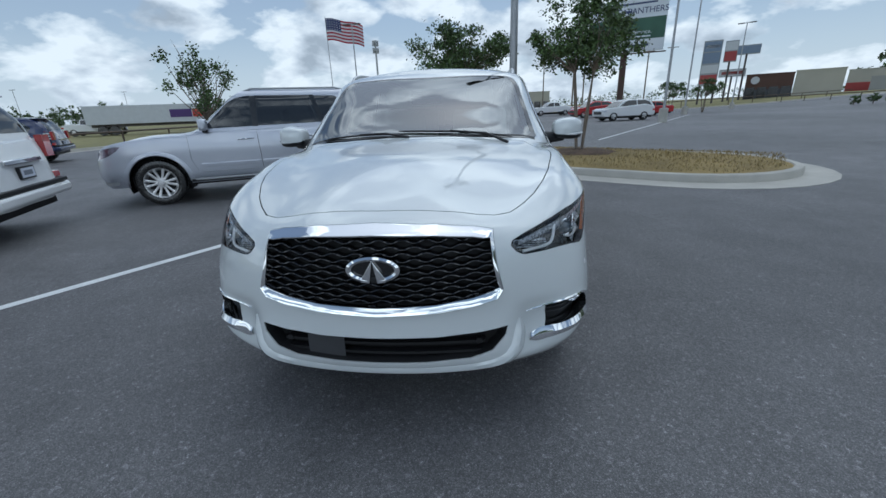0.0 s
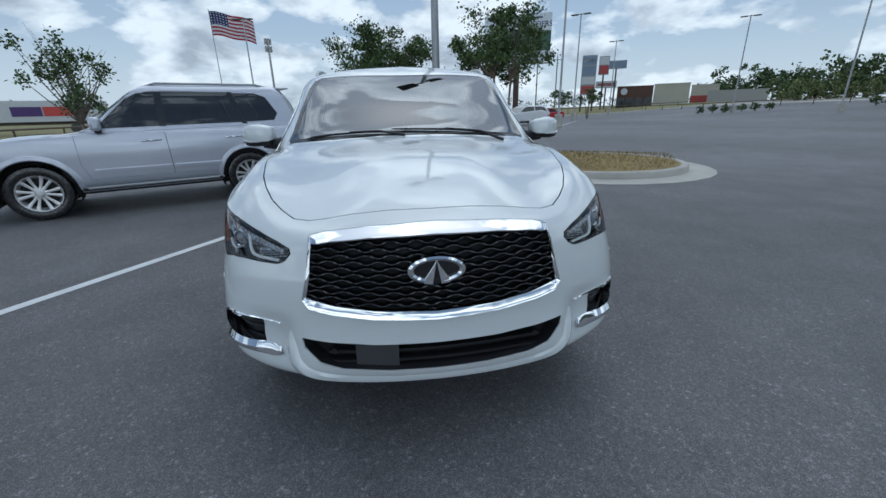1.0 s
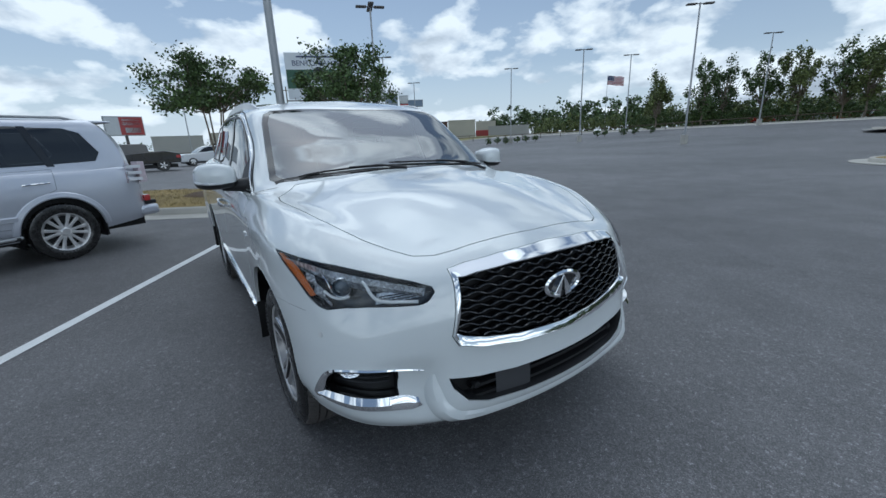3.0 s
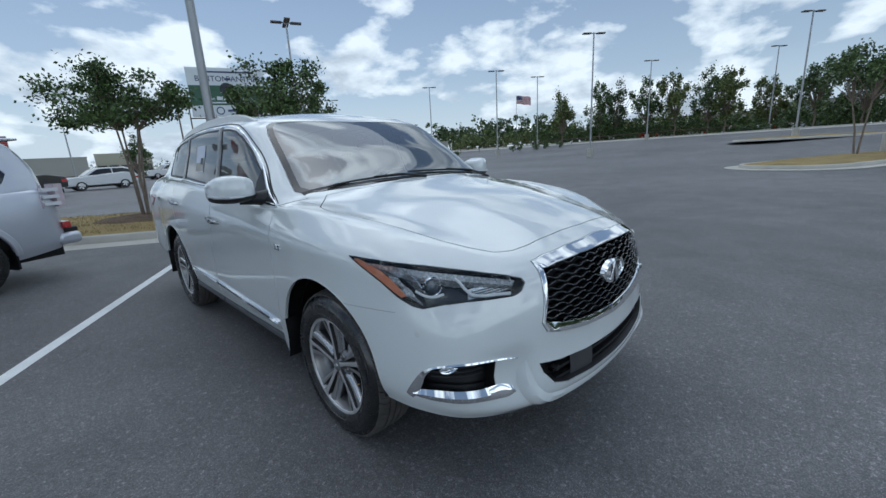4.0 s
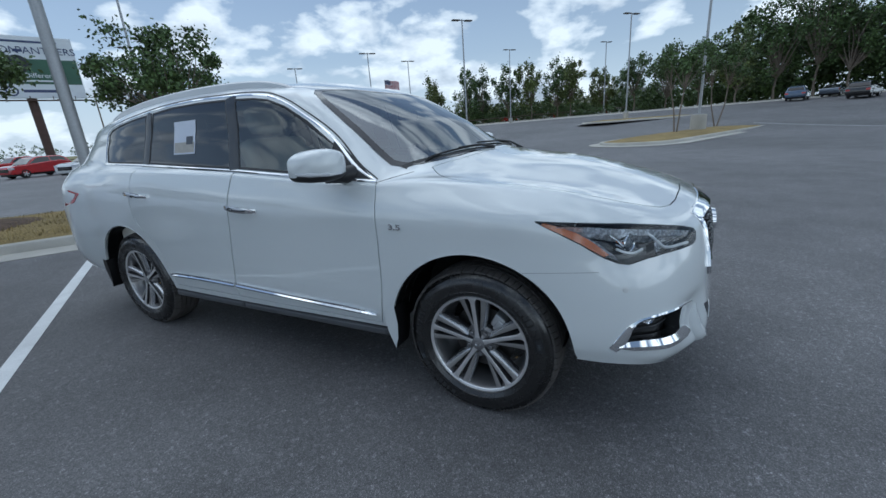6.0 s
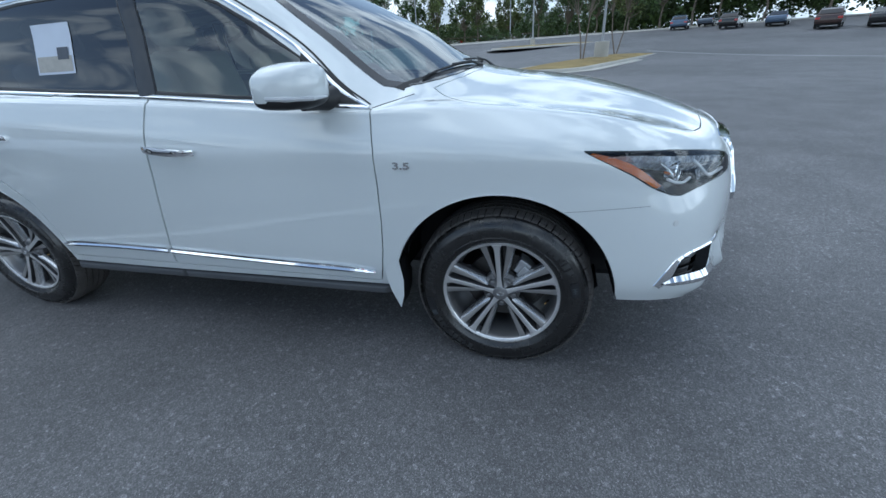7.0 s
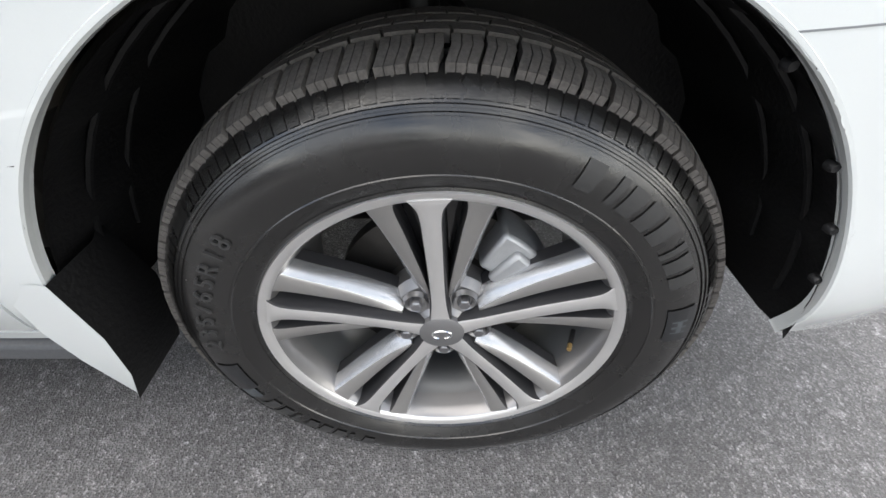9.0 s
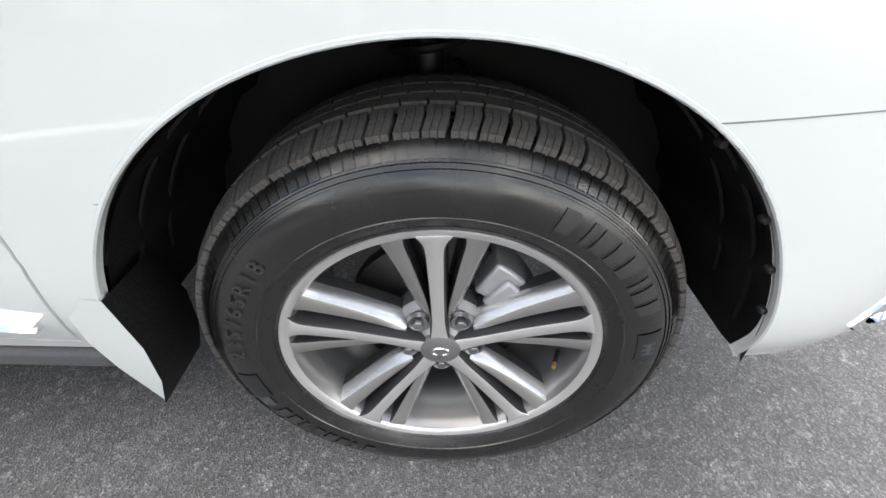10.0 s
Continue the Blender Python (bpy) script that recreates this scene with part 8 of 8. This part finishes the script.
# delivery trailer beyond the field
def trailer():
    x, y, z = at(-38.0, 60)
    root = thing("box_trailer", "long white box trailer with purple and orange bars", "trailer", pose(x, y, z, 0, 0, 24))
    bm = BM()
    box(bm, -8, 8, -1.25, 1.25, 1.2, 3.25)
    part("box", bm, M_SWHITE, root, bevel=.04)
    bar(root, "printed_bar", .6, 2.9, 1.75, 2.65, -1.26, mat("bar_purple", (.07, .03, .16), .5))
    bar(root, "printed_bar", 3.0, 5.3, 1.75, 2.65, -1.26, mat("bar_orange", (.55, .06, .05), .5))
    for xx in (-6.6, -5.4, 5.2):
        for yy in (-1.0, 1.0):
            bm = BM()
            lathe(bm, [(0, -.15), (.5, -.15), (.5, .15), (0, .15)], 20, "y", (xx, yy, .5))
            part("wheel", bm, M_RUBBER, root)
    bm = BM()
    box(bm, -7.8, 7.8, -.5, .5, .9, 1.2)
    part("chassis", bm, M_DARKMETAL, root)


trailer()


# ---- fences and shrubs ----
def rail_fence(pts, label, h=.85, step=2.6, ma=None):
    ma = ma or mat("brown_pipe", (.085, .060, .040), .6, vary=.15, vscale=2)
    root = thing("rail_fence", label, "fence")
    P = [Vector((p[0], p[1], gz(*p))) for p in pts]
    bm = BM()
    tube(bm, [p + Vector((0, 0, h)) for p in P], .06, 8)
    part("rail", bm, ma, root)
    mesh = None
    for a, b in zip(P, P[1:]):
        n = max(1, int((b - a).length / step))
        for k in range(n):
            q = a.lerp(b, k / n)
            if mesh is None:
                bm = BM()
                tube(bm, [(0, 0, -.3), (0, 0, h)], .055, 8)
                ob = part("post", bm, ma, root)
                mesh = ob.data
            else:
                ob = new("post", mesh)
                ob.parent = root
            ob.location = q
    return root


rail_fence([(-22.5, -10), (-22.5, 30), (-22.5, 77.5), (20, 77.5), (64, 78)], "low brown pipe rail fence along the grass", step=4.0)
rail_fence([at(34, 93)[:2], at(40, 84)[:2], at(47, 79)[:2], at(55, 76)[:2], at(62, 76)[:2], at(70, 78)[:2], at(78, 80)[:2], at(86, 80)[:2]], "low brown rail fence along the far side of the lot", step=3.4)


def shrub(az, r, s, seed):
    rnd = random.Random(seed)
    x, y, z = at(az, r)
    root = thing("shrub", "clipped round green shrub on mulch", "shrub", pose(x, y, z), group="clipped shrubs")
    bm = BM()
    crown(bm, rnd, (0, 0, s * .62), (s * .62, s * .62, s * .5), 900, .13, 30)
    part("crown", bm, M_LEAF, root, smooth=False)
    bm = BM()
    tube(bm, [(0, 0, -.1), (0, 0, s * .6)], .05, 6)
    part("trunk", bm, M_BARK, root)


for k, a in enumerate((39.9, 41.2, 42.3, 43.9, 45.1, 46.3)):
    shrub(a, 66.5, .95, k)
for k, a in enumerate((54.2, 55.1, 57.3, 58.6, 60.4)):
    shrub(a, 66.0, .95, 20 + k)
for k, a in enumerate((80.4, 81.6, 82.8, 83.9)):
    shrub(a, 73.0, 1.2, 40 + k)

# ---- woods and single trees across the road ----
def woods(az0, az1, r, h, seed, material, count, spread=.25, leaf=.13, n=300):
    rnd = random.Random(seed)
    bm = BM()
    for k in range(count):
        a = az0 + (az1 - az0) * (k + rnd.random()) / count
        rr = r * rnd.uniform(1.0, 1.0 + spread)
        x, y, z = at(a, rr)
        hh = h * rnd.uniform(0.55, 1.15)
        crown(bm, rnd, (x, y, z + hh * 0.48), (hh * 0.5, hh * 0.5, hh * 0.5), n, hh * leaf, 14)
    return solo("woodland", bm, material, "distant mixed woodland with an uneven leafy outline", "woods", kind="stuff", smooth=False)


woods(40, 62, 150, 10.5, 11, M_LEAFDARK, 46, leaf=.10, n=420)
woods(46, 78, 92, 4.2, 12, M_LEAFPALE, 46, .15, leaf=.12)
woods(60, 100, 100, 4.5, 13, M_LEAFDARK, 60, .15, leaf=.10)
woods(57, 101, 89, 3.6, 18, M_LEAF, 95, .05, leaf=.09, n=420)
woods(62, 101, 118, 7.5, 19, M_LEAFPALE, 60, .1, leaf=.08, n=420)
woods(96, 140, 84, 14, 14, M_LEAF, 60, leaf=.055, n=900)
woods(-62, -33, 300, 11, 15, M_LEAFDARK, 70, leaf=.10)
woods(-33, 40, 330, 9, 16, M_LEAFDARK, 110, leaf=.10, n=160)
woods(88, 104, 88, 6, 17, M_LEAF, 20, leaf=.09)
rt = random.Random(31)
for k, (a, r, h2) in enumerate(((60.8, 86, 10.5), (65.6, 88, 11), (67.5, 92, 11), (71.0, 88, 10.5), (74.0, 86, 11.5), (77.4, 86, 11), (79.0, 84, 10.6), (83.0, 88, 9.4), (86.6, 84, 10.2), (90.2, 86, 9.6), (93.4, 82, 9.8), (97.0, 78, 11))):
    x, y, _ = at(a, r)
    tree(x, y, h2, h2 * rt.uniform(.5, .68), 100 + k, stems=1, n=3400, leaf=.38, trunk_r=.16, clear=rt.uniform(.14, .26), clumps=34, mat_leaf=rt.choice([M_LEAF, M_LEAFDARK, M_LEAF, M_LEAFPALE]), label="tall roadside tree with an open leafy crown", group="roadside trees")
for k, (a, h2) in enumerate(((100.4, 15), (103.6, 21), (106, 15), (110, 17), (115, 16), (121, 18), (127, 17))):
    x, y, _ = at(a, 80)
    tree(x, y, h2, h2 * .6, 200 + k, stems=1, n=4200, leaf=.42, trunk_r=.2, clear=.2, clumps=40, mat_leaf=M_LEAF, label="tall dark tree at the edge of the wood", group="woodland edge trees")
